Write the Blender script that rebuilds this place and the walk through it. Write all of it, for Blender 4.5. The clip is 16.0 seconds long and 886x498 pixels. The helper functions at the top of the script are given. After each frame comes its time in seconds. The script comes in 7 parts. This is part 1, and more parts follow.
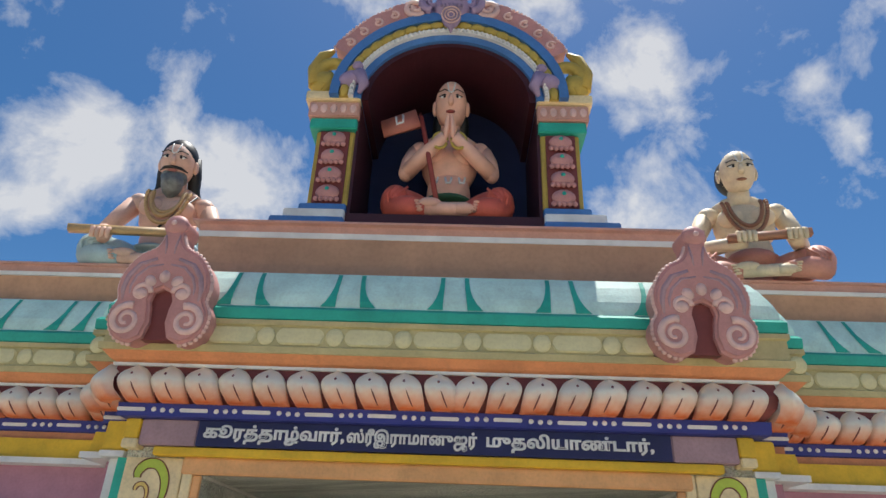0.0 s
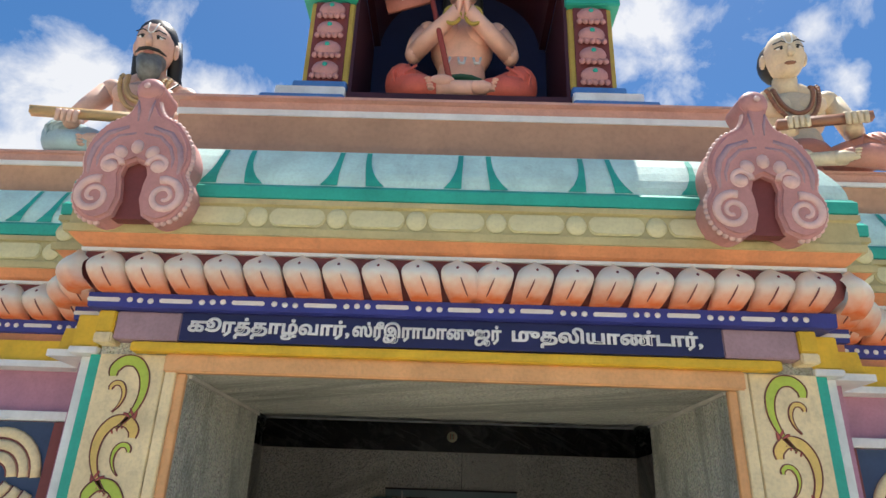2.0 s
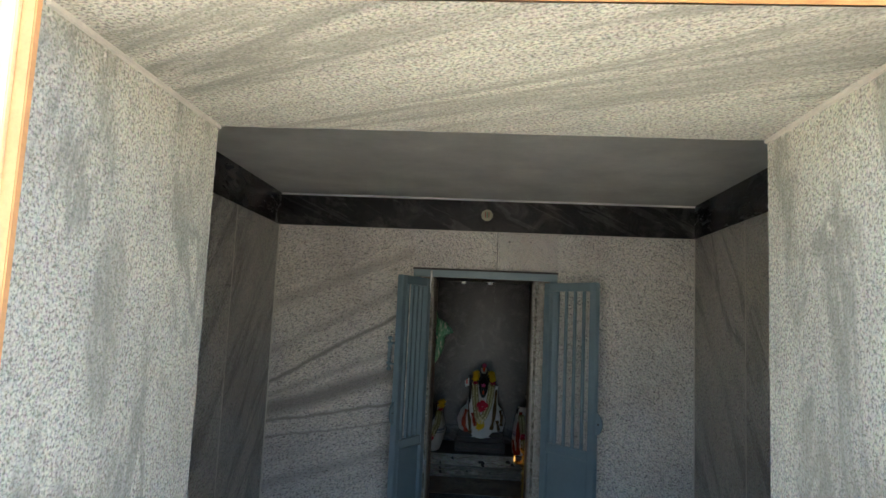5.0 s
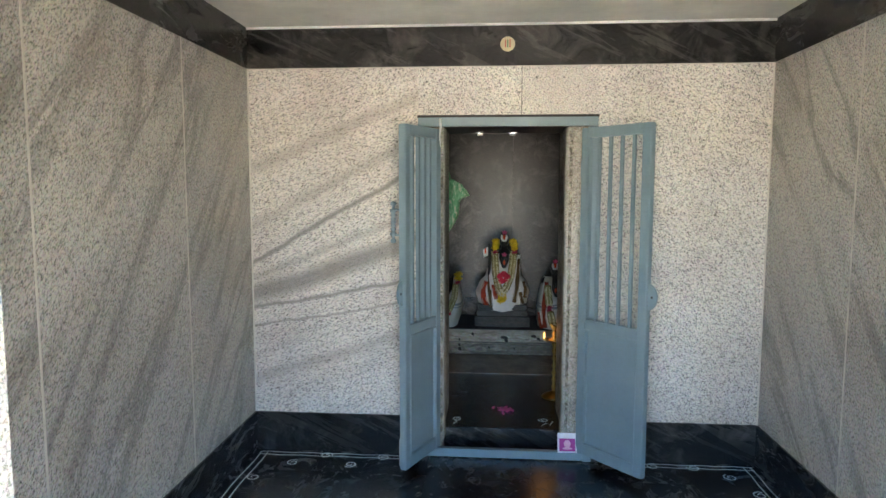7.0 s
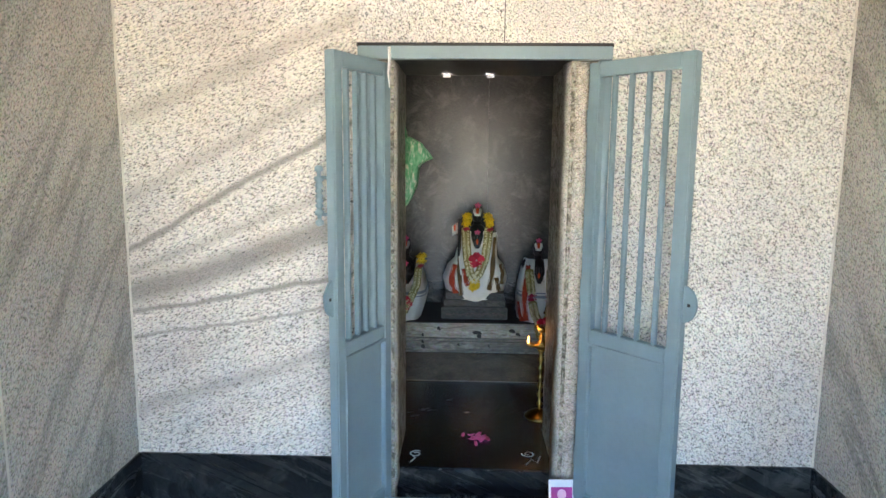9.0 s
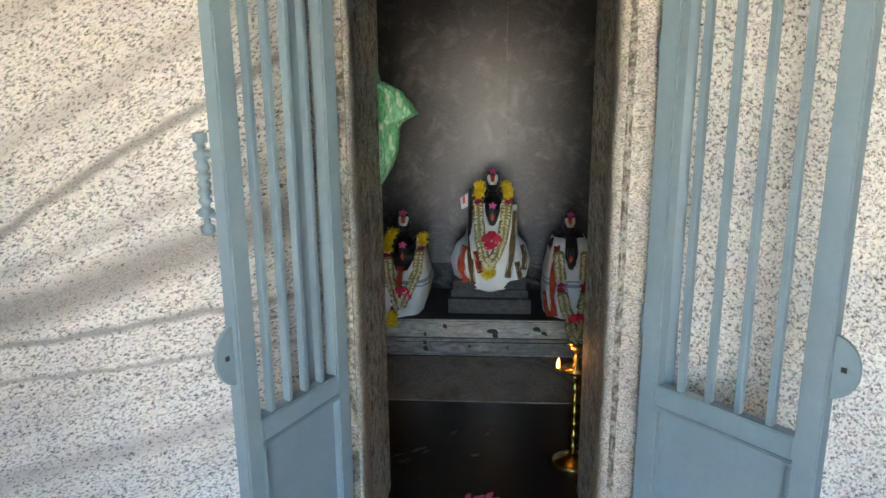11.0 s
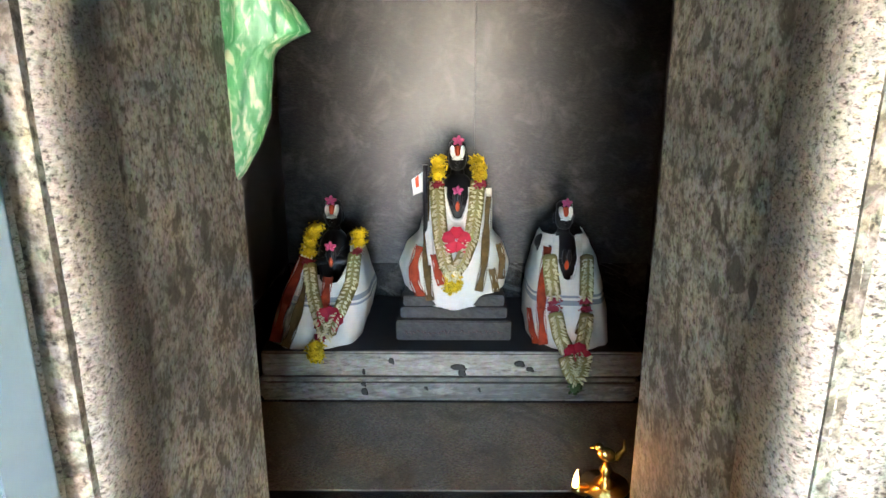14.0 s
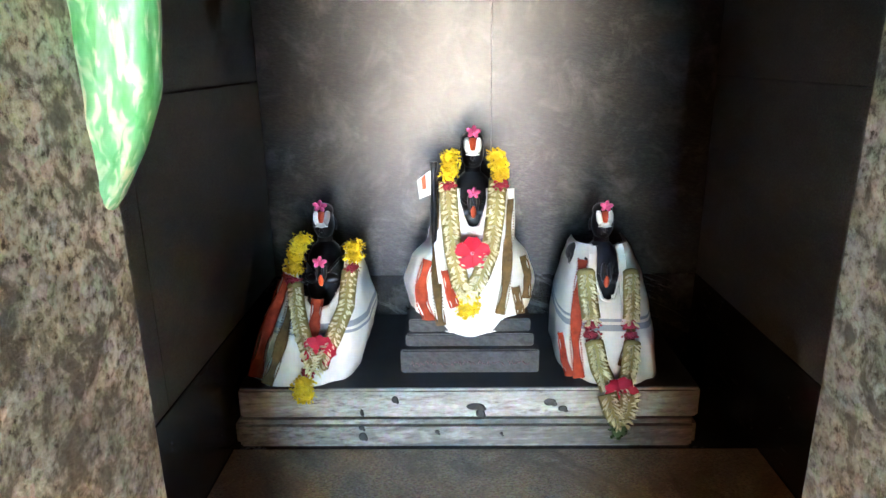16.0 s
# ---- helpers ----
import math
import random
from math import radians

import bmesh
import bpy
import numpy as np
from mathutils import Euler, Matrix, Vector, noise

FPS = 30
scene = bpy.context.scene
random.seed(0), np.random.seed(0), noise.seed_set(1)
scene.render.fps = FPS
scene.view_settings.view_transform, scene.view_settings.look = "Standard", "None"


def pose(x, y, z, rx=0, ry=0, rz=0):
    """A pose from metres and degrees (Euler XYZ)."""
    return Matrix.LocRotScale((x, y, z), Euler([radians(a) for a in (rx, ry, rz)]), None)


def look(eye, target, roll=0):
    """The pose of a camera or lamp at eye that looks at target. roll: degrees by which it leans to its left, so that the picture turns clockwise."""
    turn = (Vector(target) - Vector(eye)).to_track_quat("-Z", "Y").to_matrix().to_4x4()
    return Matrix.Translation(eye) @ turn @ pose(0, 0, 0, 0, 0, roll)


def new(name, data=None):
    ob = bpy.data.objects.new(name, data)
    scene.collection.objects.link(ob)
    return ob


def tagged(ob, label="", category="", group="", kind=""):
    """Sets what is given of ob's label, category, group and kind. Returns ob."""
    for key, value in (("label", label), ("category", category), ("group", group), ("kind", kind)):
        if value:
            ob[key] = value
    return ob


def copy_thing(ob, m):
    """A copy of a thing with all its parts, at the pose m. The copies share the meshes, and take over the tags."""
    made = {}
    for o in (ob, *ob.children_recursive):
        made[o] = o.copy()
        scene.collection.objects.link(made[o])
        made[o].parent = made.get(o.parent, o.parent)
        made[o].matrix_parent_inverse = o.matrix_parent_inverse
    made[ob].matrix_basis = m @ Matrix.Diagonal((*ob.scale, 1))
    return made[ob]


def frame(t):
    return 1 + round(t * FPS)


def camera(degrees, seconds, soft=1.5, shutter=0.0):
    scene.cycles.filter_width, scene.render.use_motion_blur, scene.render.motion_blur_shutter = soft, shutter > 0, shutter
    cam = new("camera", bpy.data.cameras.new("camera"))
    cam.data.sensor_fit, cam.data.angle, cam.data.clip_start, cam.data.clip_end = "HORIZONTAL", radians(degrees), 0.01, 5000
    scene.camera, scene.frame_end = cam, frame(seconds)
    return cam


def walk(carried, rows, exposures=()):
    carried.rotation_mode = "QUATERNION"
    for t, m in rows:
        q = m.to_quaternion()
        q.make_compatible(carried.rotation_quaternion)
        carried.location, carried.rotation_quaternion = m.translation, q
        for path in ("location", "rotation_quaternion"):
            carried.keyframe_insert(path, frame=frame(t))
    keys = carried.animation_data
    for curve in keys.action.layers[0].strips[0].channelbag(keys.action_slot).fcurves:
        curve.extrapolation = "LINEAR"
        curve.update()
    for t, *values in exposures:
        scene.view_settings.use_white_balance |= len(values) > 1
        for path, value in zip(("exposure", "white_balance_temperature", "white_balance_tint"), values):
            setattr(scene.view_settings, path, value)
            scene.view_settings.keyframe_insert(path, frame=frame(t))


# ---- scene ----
cam = camera(69.1, 16.0)
PATH = [
    (0, (0.019, 0.053, 1.684), (-0.036, 1.835, 2.59), 2.2),
    (0.5, (0.04, 0.106, 1.679), (-0.024, 1.878, 2.604), 1.6),
    (1, (0.031, 0.176, 1.665), (-0.028, 1.964, 2.558), 1.9),
    (1.5, (-0.009, 0.269, 1.633), (-0.067, 2.076, 2.487), 1.9),
    (2, (-0.044, 0.351, 1.612), (-0.075, 2.198, 2.379), 2.0),
    (2.5, (-0.065, 0.411, 1.591), (-0.097, 2.277, 2.31), 1.8),
    (3, (-0.054, 0.515, 1.574), (-0.085, 2.41, 2.213), 1.4),
    (3.5, (-0.029, 0.645, 1.556), (-0.108, 2.567, 2.106), 2.1),
    (4, (0.009, 0.753, 1.54), (-0.104, 2.682, 2.057), 2.4),
    (4.5, (-0.007, 0.886, 1.496), (-0.142, 2.849, 1.857), 2.9),
    (6.8, (-0.054, 1.698, 1.435), (-0.195, 3.688, 1.296), 0.4),
    (7, (-0.081, 1.784, 1.417), (-0.233, 3.769, 1.229), 0.1),
    (7.5, (-0.106, 2.02, 1.38), (-0.269, 3.997, 1.121), -0.3),
    (8, (-0.089, 2.26, 1.383), (-0.31, 4.229, 1.11), -0.3),
    (8.5, (-0.09, 2.475, 1.391), (-0.22, 4.46, 1.183), 1.5),
    (9, (-0.077, 2.717, 1.391), (-0.139, 4.695, 1.102), 0.5),
    (9.2, (-0.071, 2.823, 1.405), (-0.192, 4.798, 1.113), 0.3),
    (11.3, (0.006, 3.735, 1.395), (-0.136, 5.672, 0.918), -0.6),
    (11.5, (0.007, 3.82, 1.388), (-0.111, 5.753, 0.891), -0.3),
    (12, (-0.033, 3.997, 1.374), (-0.1, 5.934, 0.881), -1.1),
    (12.5, (-0.045, 4.157, 1.389), (-0.047, 6.09, 0.876), -1.4),
    (13, (-0.021, 4.335, 1.37), (-0.069, 6.268, 0.859), -0.9),
    (13.5, (-0.008, 4.47, 1.35), (-0.024, 6.398, 0.82), -0.8),
    (14, (-0.017, 4.624, 1.327), (-0.033, 6.548, 0.779), 0.0),
    (14.5, (-0.032, 4.784, 1.307), (-0.007, 6.717, 0.793), 0.1),
    (15, (-0.017, 4.915, 1.310), (-0.130, 6.833, 0.754), 1.5),
    (15.5, (-0.030, 5.007, 1.274), (-0.140, 6.918, 0.693), 1.3),
    (16, (-0.039, 5.056, 1.284), (-0.077, 6.970, 0.707), -0.8),
]
EXPOSURES = [(0.0, 0.26, 6550, 9), (1.5, 0.44, 6600, 9), (3.0, 1.1, 6650, 9), (4.0, 1.4, 6550, 10), (4.5, 1.98, 6400, 11), (6.8, 4.5, 6900, 13), (9.0, 5.25, 6850, 14), (11.5, 5.2, 7050, 16), (12.5, 5.4, 7250, 17), (14.0, 6.6, 7250, 18), (14.5, 7.2, 7200, 18), (16.0, 7.45, 7100, 20)]
walk(cam, [(t, look(eye, target, roll)) for t, eye, target, roll in PATH], EXPOSURES)

# ---------- world, sun ----------
SUN_EL, SUN_AZ = 75.0, 20.0  # degrees; azimuth clockwise from +y
world = bpy.data.worlds.new("sky")
scene.world = world
world.use_nodes = True
wt = world.node_tree
wt.nodes.clear()
w_out = wt.nodes.new("ShaderNodeOutputWorld")
w_bg = wt.nodes.new("ShaderNodeBackground")
w_bg.inputs["Strength"].default_value = 0.08
w_sky = wt.nodes.new("ShaderNodeTexSky")
w_sky.sky_type = "NISHITA"
w_sky.sun_disc = False
w_sky.sun_elevation = radians(SUN_EL)
w_sky.sun_rotation = radians(SUN_AZ)
w_sky.dust_density = 0.6
w_sky.ozone_density = 4.0
w_co = wt.nodes.new("ShaderNodeTexCoord")
w_n = wt.nodes.new("ShaderNodeTexNoise")
w_n.inputs["Scale"].default_value = 9.0
w_n.inputs["Detail"].default_value = 10.0
w_n.inputs["Roughness"].default_value = 0.6
w_n.inputs["Distortion"].default_value = 0.25
wt.links.new(w_co.outputs["Generated"], w_n.inputs["Vector"])
w_far = wt.nodes.new("ShaderNodeTexNoise")
w_far.inputs["Scale"].default_value = 1.7
w_far.inputs["Detail"].default_value = 2.0
wt.links.new(w_co.outputs["Generated"], w_far.inputs["Vector"])
w_sum = wt.nodes.new("ShaderNodeMath")
w_sum.operation = "MULTIPLY_ADD"
w_sum.inputs[1].default_value = 0.35
wt.links.new(w_far.outputs["Fac"], w_sum.inputs[0])
wt.links.new(w_n.outputs["Fac"], w_sum.inputs[2])
# cumulus heaps: direction, angular radius in degrees, density
CLOUDS = [
    ((-0.553, 0.687, 0.472), 9, 1),
    ((-0.407, 0.745, 0.528), 9, 0.9),
    ((-0.296, 0.815, 0.498), 7, 0.7),
    ((0.246, 0.717, 0.652), 6, 1.2),
    ((0.088, 0.647, 0.757), 7, 1),
    ((-0.114, 0.647, 0.754), 6, 0.8),
    ((0.268, 0.821, 0.504), 6, 0.5),
    ((0.424, 0.658, 0.622), 4, 0.8),
    ((0.498, 0.688, 0.527), 3.2, 1),
    ((0.520, 0.593, 0.615), 4, 0.7),
    ((0.462, 0.670, 0.581), 3, 0.5),
]
cover = w_sum.outputs[0]
for towards, wide, dense in CLOUDS:
    w_dot = wt.nodes.new("ShaderNodeVectorMath")
    w_dot.operation = "DOT_PRODUCT"
    w_dot.inputs[1].default_value = towards
    wt.links.new(w_co.outputs["Generated"], w_dot.inputs[0])
    w_mr = wt.nodes.new("ShaderNodeMapRange")
    w_mr.interpolation_type = "SMOOTHSTEP"
    w_mr.inputs["From Min"].default_value = math.cos(radians(wide))
    w_mr.inputs["From Max"].default_value = 1.0
    w_mr.inputs["To Max"].default_value = 0.22 * dense
    wt.links.new(w_dot.outputs["Value"], w_mr.inputs["Value"])
    w_add = wt.nodes.new("ShaderNodeMath")
    wt.links.new(cover, w_add.inputs[0])
    wt.links.new(w_mr.outputs[0], w_add.inputs[1])
    cover = w_add.outputs[0]
w_r = wt.nodes.new("ShaderNodeValToRGB")
w_r.color_ramp.elements[0].position = 0.765
w_r.color_ramp.elements[1].position = 1.13
w_r.color_ramp.elements[1].color = (0.78, 0.78, 0.78, 1)
w_mix = wt.nodes.new("ShaderNodeMix")
w_mix.data_type = "RGBA"
w_mix.inputs[7].default_value = (8.6, 8.5, 8.4, 1)
wt.links.new(cover, w_r.inputs["Fac"])
wt.links.new(w_r.outputs["Color"], w_mix.inputs[0])
w_hue = wt.nodes.new("ShaderNodeHueSaturation")
w_hue.inputs["Saturation"].default_value = 1.28
w_hue.inputs["Value"].default_value = 1.08
wt.links.new(w_sky.outputs["Color"], w_hue.inputs["Color"])
wt.links.new(w_hue.outputs["Color"], w_mix.inputs[6])
wt.links.new(w_mix.outputs[2], w_bg.inputs["Color"])
wt.links.new(w_bg.outputs["Background"], w_out.inputs["Surface"])
sun = new("sun", bpy.data.lights.new("sun", "SUN"))
sun.data.energy = 5.0
sun.data.angle = radians(0.6)
sun.data.color = (1.0, 0.97, 0.92)
_e, _a = radians(SUN_EL), radians(SUN_AZ)
sun.matrix_world = look((0, 0, 0), (-math.sin(_a) * math.cos(_e), -math.cos(_a) * math.cos(_e), -math.sin(_e)))


# ---------- materials ----------
def node_mat(name):
    m = bpy.data.materials.new(name)
    m.use_nodes = True
    t = m.node_tree
    return m, t, t.nodes["Principled BSDF"]


def add(t, kind, **values):
    n = t.nodes.new(kind)
    for k, v in values.items():
        n.inputs[k.replace("_", " ")].default_value = v
    return n


def ramp(t, stops):
    r = t.nodes.new("ShaderNodeValToRGB")
    e = r.color_ramp.elements
    while len(e) < len(stops):
        e.new(0.5)
    for el, (p, c) in zip(e, stops):
        el.position = p
        el.color = (*c, 1) if len(c) == 3 else c
    return r


def blend(t, a, b, fac, mode="MIX"):
    """A colour mix; a, b and fac are sockets or values."""
    n = t.nodes.new("ShaderNodeMix")
    n.data_type = "RGBA"
    n.blend_type = mode
    for i, v in ((6, a), (7, b), (0, fac)):
        if hasattr(v, "is_linked"):
            t.links.new(v, n.inputs[i])
        else:
            n.inputs[i].default_value = v if i == 0 else (*v, 1)
    return n.outputs[2]


def bump(t, bsdf, socket, strength, distance):
    b = add(t, "ShaderNodeBump", Strength=strength, Distance=distance)
    t.links.new(socket, b.inputs["Height"])
    t.links.new(b.outputs["Normal"], bsdf.inputs["Normal"])


def paint(name, colour, rough=0.55, vary=0.16, dirt=0.25, metal=0.0, scale=9.0, relief=0.25):
    """Hand-brushed paint on plaster or metal: mottled, with grime stains and fine grain."""
    m, t, b = node_mat(name)
    co = t.nodes.new("ShaderNodeTexCoord")
    n1 = add(t, "ShaderNodeTexNoise", Scale=scale, Detail=6.0, Roughness=0.6)
    n2 = add(t, "ShaderNodeTexNoise", Scale=scale * 14, Detail=3.0)
    mp = t.nodes.new("ShaderNodeMapping")
    mp.inputs["Scale"].default_value = (1.0, 1.0, 0.35)
    n3 = add(t, "ShaderNodeTexNoise", Scale=scale * 2.3, Detail=7.0, Roughness=0.7)
    for n in (n1, n2):
        t.links.new(co.outputs["Object"], n.inputs["Vector"])
    t.links.new(co.outputs["Object"], mp.inputs["Vector"])
    t.links.new(mp.outputs["Vector"], n3.inputs["Vector"])
    dark = tuple(c * (1 - vary) for c in colour)
    light = tuple(min(1, c * (1 + vary)) for c in colour)
    r1 = ramp(t, [(0.3, dark), (0.7, light)])
    t.links.new(n1.outputs["Fac"], r1.inputs["Fac"])
    r3 = ramp(t, [(0.56, (0, 0, 0)), (0.78, (1, 1, 1))])
    t.links.new(n3.outputs["Fac"], r3.inputs["Fac"])
    g = t.nodes.new("ShaderNodeMath")
    g.operation = "MULTIPLY"
    g.inputs[1].default_value = dirt
    t.links.new(r3.outputs["Color"], g.inputs[0])
    c = blend(t, r1.outputs["Color"], tuple(x * 0.35 + 0.02 for x in colour), g.outputs[0])
    grain = ramp(t, [(0.36, (0.8, 0.79, 0.77)), (0.5, (1, 1, 1)), (0.66, (1.1, 1.1, 1.1))])
    t.links.new(n2.outputs["Fac"], grain.inputs["Fac"])
    c = blend(t, c, grain.outputs["Color"], min(0.4, 0.9 * dirt), "MULTIPLY")
    t.links.new(c, b.inputs["Base Color"])
    b.inputs["Roughness"].default_value = rough
    b.inputs["Metallic"].default_value = metal
    bump(t, b, n2.outputs["Fac"], relief, 0.002)
    return m


def granite(name, light, mid, dark, rough=0.6, fine=150.0, vein=0.5, turn=(0, 25, 0), relief=0.5, coat=0.0, seams=(0.42, 0.5), spread=(0.35, 1, 3.2), crisp=1.0, streaks=(), dust=0.0, mottle=0.0, level=0.0, cloud=0.8, grain=(0.8, 0.8, 1.3), pits=0.0, patch=44.0, gloss=0.12):
    """Speckled granite: crystals, soft diagonal veins, and blotches."""
    m, t, b = node_mat(name)
    co = t.nodes.new("ShaderNodeTexCoord")
    info = t.nodes.new("ShaderNodeObjectInfo")
    sh = t.nodes.new("ShaderNodeVectorMath")
    sh.operation = "SCALE"
    comb = t.nodes.new("ShaderNodeCombineXYZ")
    for i in range(3):
        t.links.new(info.outputs["Random"], comb.inputs[i])
    t.links.new(comb.outputs[0], sh.inputs[0])
    sh.inputs["Scale"].default_value = 7.0
    plus = t.nodes.new("ShaderNodeVectorMath")
    t.links.new(co.outputs["Object"], plus.inputs[0])
    t.links.new(sh.outputs[0], plus.inputs[1])
    base = plus.outputs[0]
    sp = add(t, "ShaderNodeTexNoise", Scale=fine, Detail=5.0, Roughness=0.74)
    sq = t.nodes.new("ShaderNodeMapping")
    sq.vector_type = "TEXTURE"
    sq.inputs["Rotation"].default_value = [radians(a) for a in turn]
    sq.inputs["Scale"].default_value = [1 / a for a in grain]
    t.links.new(base, sq.inputs["Vector"])
    t.links.new(sq.outputs[0], sp.inputs["Vector"])
    vo = add(t, "ShaderNodeTexVoronoi", Scale=fine * 0.9)
    t.links.new(base, vo.inputs["Vector"])
    g = 0.075 * crisp
    r = ramp(t, [(0.47 - g + level, dark), (0.48 + level, mid), (0.49 + g + level, light), (0.72, tuple(min(1, c * 1.18) for c in light))])
    t.links.new(sp.outputs["Fac"], r.inputs["Fac"])
    c = blend(t, r.outputs["Color"], vo.outputs["Color"], 0.16, "SOFT_LIGHT")
    mp = t.nodes.new("ShaderNodeMapping")
    mp.vector_type = "TEXTURE"
    mp.inputs["Rotation"].default_value = [radians(a) for a in turn]
    mp.inputs["Scale"].default_value = [1 / a for a in spread]
    t.links.new(base, mp.inputs["Vector"])
    v1 = add(t, "ShaderNodeTexNoise", Scale=1.9, Detail=8.0, Roughness=0.62, Distortion=0.7)
    t.links.new(mp.outputs["Vector"], v1.inputs["Vector"])
    vr = ramp(t, [(seams[0] - 0.05, (0, 0, 0)), (seams[0], (1, 1, 1)), (seams[1], (0.15, 0.15, 0.15)), (seams[1] + 0.16, (0, 0, 0))])
    t.links.new(v1.outputs["Fac"], vr.inputs["Fac"])
    k = t.nodes.new("ShaderNodeMath")
    k.operation = "MULTIPLY"
    k.inputs[1].default_value = vein
    t.links.new(vr.outputs["Color"], k.inputs[0])
    c = blend(t, c, tuple(x * 1.2 for x in dark), k.outputs[0])
    v2 = add(t, "ShaderNodeTexNoise", Scale=5.0, Detail=10.0, Roughness=0.7, Distortion=1.2)
    t.links.new(mp.outputs["Vector"], v2.inputs["Vector"])
    r2 = ramp(t, [(0.3, (0.62, 0.62, 0.62)), (0.5, (0.95, 0.95, 0.95)), (0.7, (1.12, 1.1, 1.06))])
    t.links.new(v2.outputs["Fac"], r2.inputs["Fac"])
    c = blend(t, c, r2.outputs["Color"], cloud, "MULTIPLY")
    if streaks:  # long dark seams of the slab: (height at x = -1, slope, half thickness, strength)
        se = t.nodes.new("ShaderNodeSeparateXYZ")
        t.links.new(co.outputs["Object"], se.inputs[0])
        wob = add(t, "ShaderNodeTexNoise", Scale=3.4, Detail=9.0, Roughness=0.68)
        t.links.new(co.outputs["Object"], wob.inputs["Vector"])
        for z0, slope, half, force in streaks:
            h1 = t.nodes.new("ShaderNodeMath")
            h1.operation = "MULTIPLY_ADD"
            h1.inputs[1].default_value = -slope
            t.links.new(se.outputs["X"], h1.inputs[0])
            t.links.new(se.outputs["Z"], h1.inputs[2])
            h2 = t.nodes.new("ShaderNodeMath")
            h2.operation = "MULTIPLY_ADD"
            h2.inputs[1].default_value = 0.07
            t.links.new(wob.outputs["Fac"], h2.inputs[0])
            t.links.new(h1.outputs[0], h2.inputs[2])
            dd = t.nodes.new("ShaderNodeMath")
            dd.operation = "SUBTRACT"
            t.links.new(h2.outputs[0], dd.inputs[0])
            dd.inputs[1].default_value = z0 + slope + 0.035
            ab = t.nodes.new("ShaderNodeMath")
            ab.operation = "ABSOLUTE"
            t.links.new(dd.outputs[0], ab.inputs[0])
            mr = add(t, "ShaderNodeMapRange")
            mr.inputs["From Min"].default_value = half * 0.4
            mr.inputs["From Max"].default_value = half * 1.5
            mr.inputs["To Min"].default_value = force
            mr.inputs["To Max"].default_value = 0.0
            t.links.new(ab.outputs[0], mr.inputs["Value"])
            br = ramp(t, [(0.42, (0.35, 0.35, 0.35)), (0.56, (1, 1, 1))])
            t.links.new(sp.outputs["Fac"], br.inputs["Fac"])
            kk = t.nodes.new("ShaderNodeMath")
            kk.operation = "MULTIPLY"
            t.links.new(mr.outputs[0], kk.inputs[0])
            t.links.new(br.outputs["Color"], kk.inputs[1])
            c = blend(t, c, tuple(x * 3.2 for x in dark), kk.outputs[0])
    if pits:  # sparse chips and dark crystals
        pv = add(t, "ShaderNodeTexNoise", Scale=fine * 0.3, Detail=3.0, Roughness=0.6)
        t.links.new(sq.outputs[0], pv.inputs["Vector"])
        pr = ramp(t, [(0.30, (pits, pits, pits)), (0.33, (0, 0, 0))])
        t.links.new(pv.outputs["Fac"], pr.inputs["Fac"])
        c = blend(t, c, dark, pr.outputs["Color"])
    v3 = add(t, "ShaderNodeTexNoise", Scale=1.6, Detail=4.0)
    t.links.new(base, v3.inputs["Vector"])
    r3 = ramp(t, [(0.35, (0.82, 0.8, 0.78)), (0.65, (1.05, 1.04, 1.0))])
    t.links.new(v3.outputs["Fac"], r3.inputs["Fac"])
    c = blend(t, c, r3.outputs["Color"], 1.0, "MULTIPLY")
    if mottle:  # weathered patches a few centimetres wide
        v5 = add(t, "ShaderNodeTexNoise", Scale=patch, Detail=9.0, Roughness=0.66, Distortion=0.5)
        t.links.new(base, v5.inputs["Vector"])
        r5 = ramp(t, [(0.41, (mottle, mottle, mottle)), (0.49, (0.2 * mottle, 0.2 * mottle, 0.2 * mottle)), (0.56, (0, 0, 0))])
        t.links.new(v5.outputs["Fac"], r5.inputs["Fac"])
        c = blend(t, c, tuple(x * 1.5 for x in dark), r5.outputs["Color"])
    if dust:
        v4 = add(t, "ShaderNodeTexNoise", Scale=6.0, Detail=12.0, Roughness=0.72, Distortion=0.6)
        t.links.new(base, v4.inputs["Vector"])
        r4 = ramp(t, [(0.5, (0, 0, 0)), (0.72, (dust, dust, dust))])
        t.links.new(v4.outputs["Fac"], r4.inputs["Fac"])
        c = blend(t, c, (0.30, 0.29, 0.27), r4.outputs["Color"])
    t.links.new(c, b.inputs["Base Color"])
    rr = add(t, "ShaderNodeMapRange")
    rr.inputs["To Min"].default_value = max(0.05, rough - gloss)
    rr.inputs["To Max"].default_value = min(1, rough + gloss)
    t.links.new(v2.outputs["Fac"], rr.inputs["Value"])
    t.links.new(rr.outputs[0], b.inputs["Roughness"])
    b.inputs["Coat Weight"].default_value = coat
    bump(t, b, sp.outputs["Fac"], relief, 0.0025)
    return m


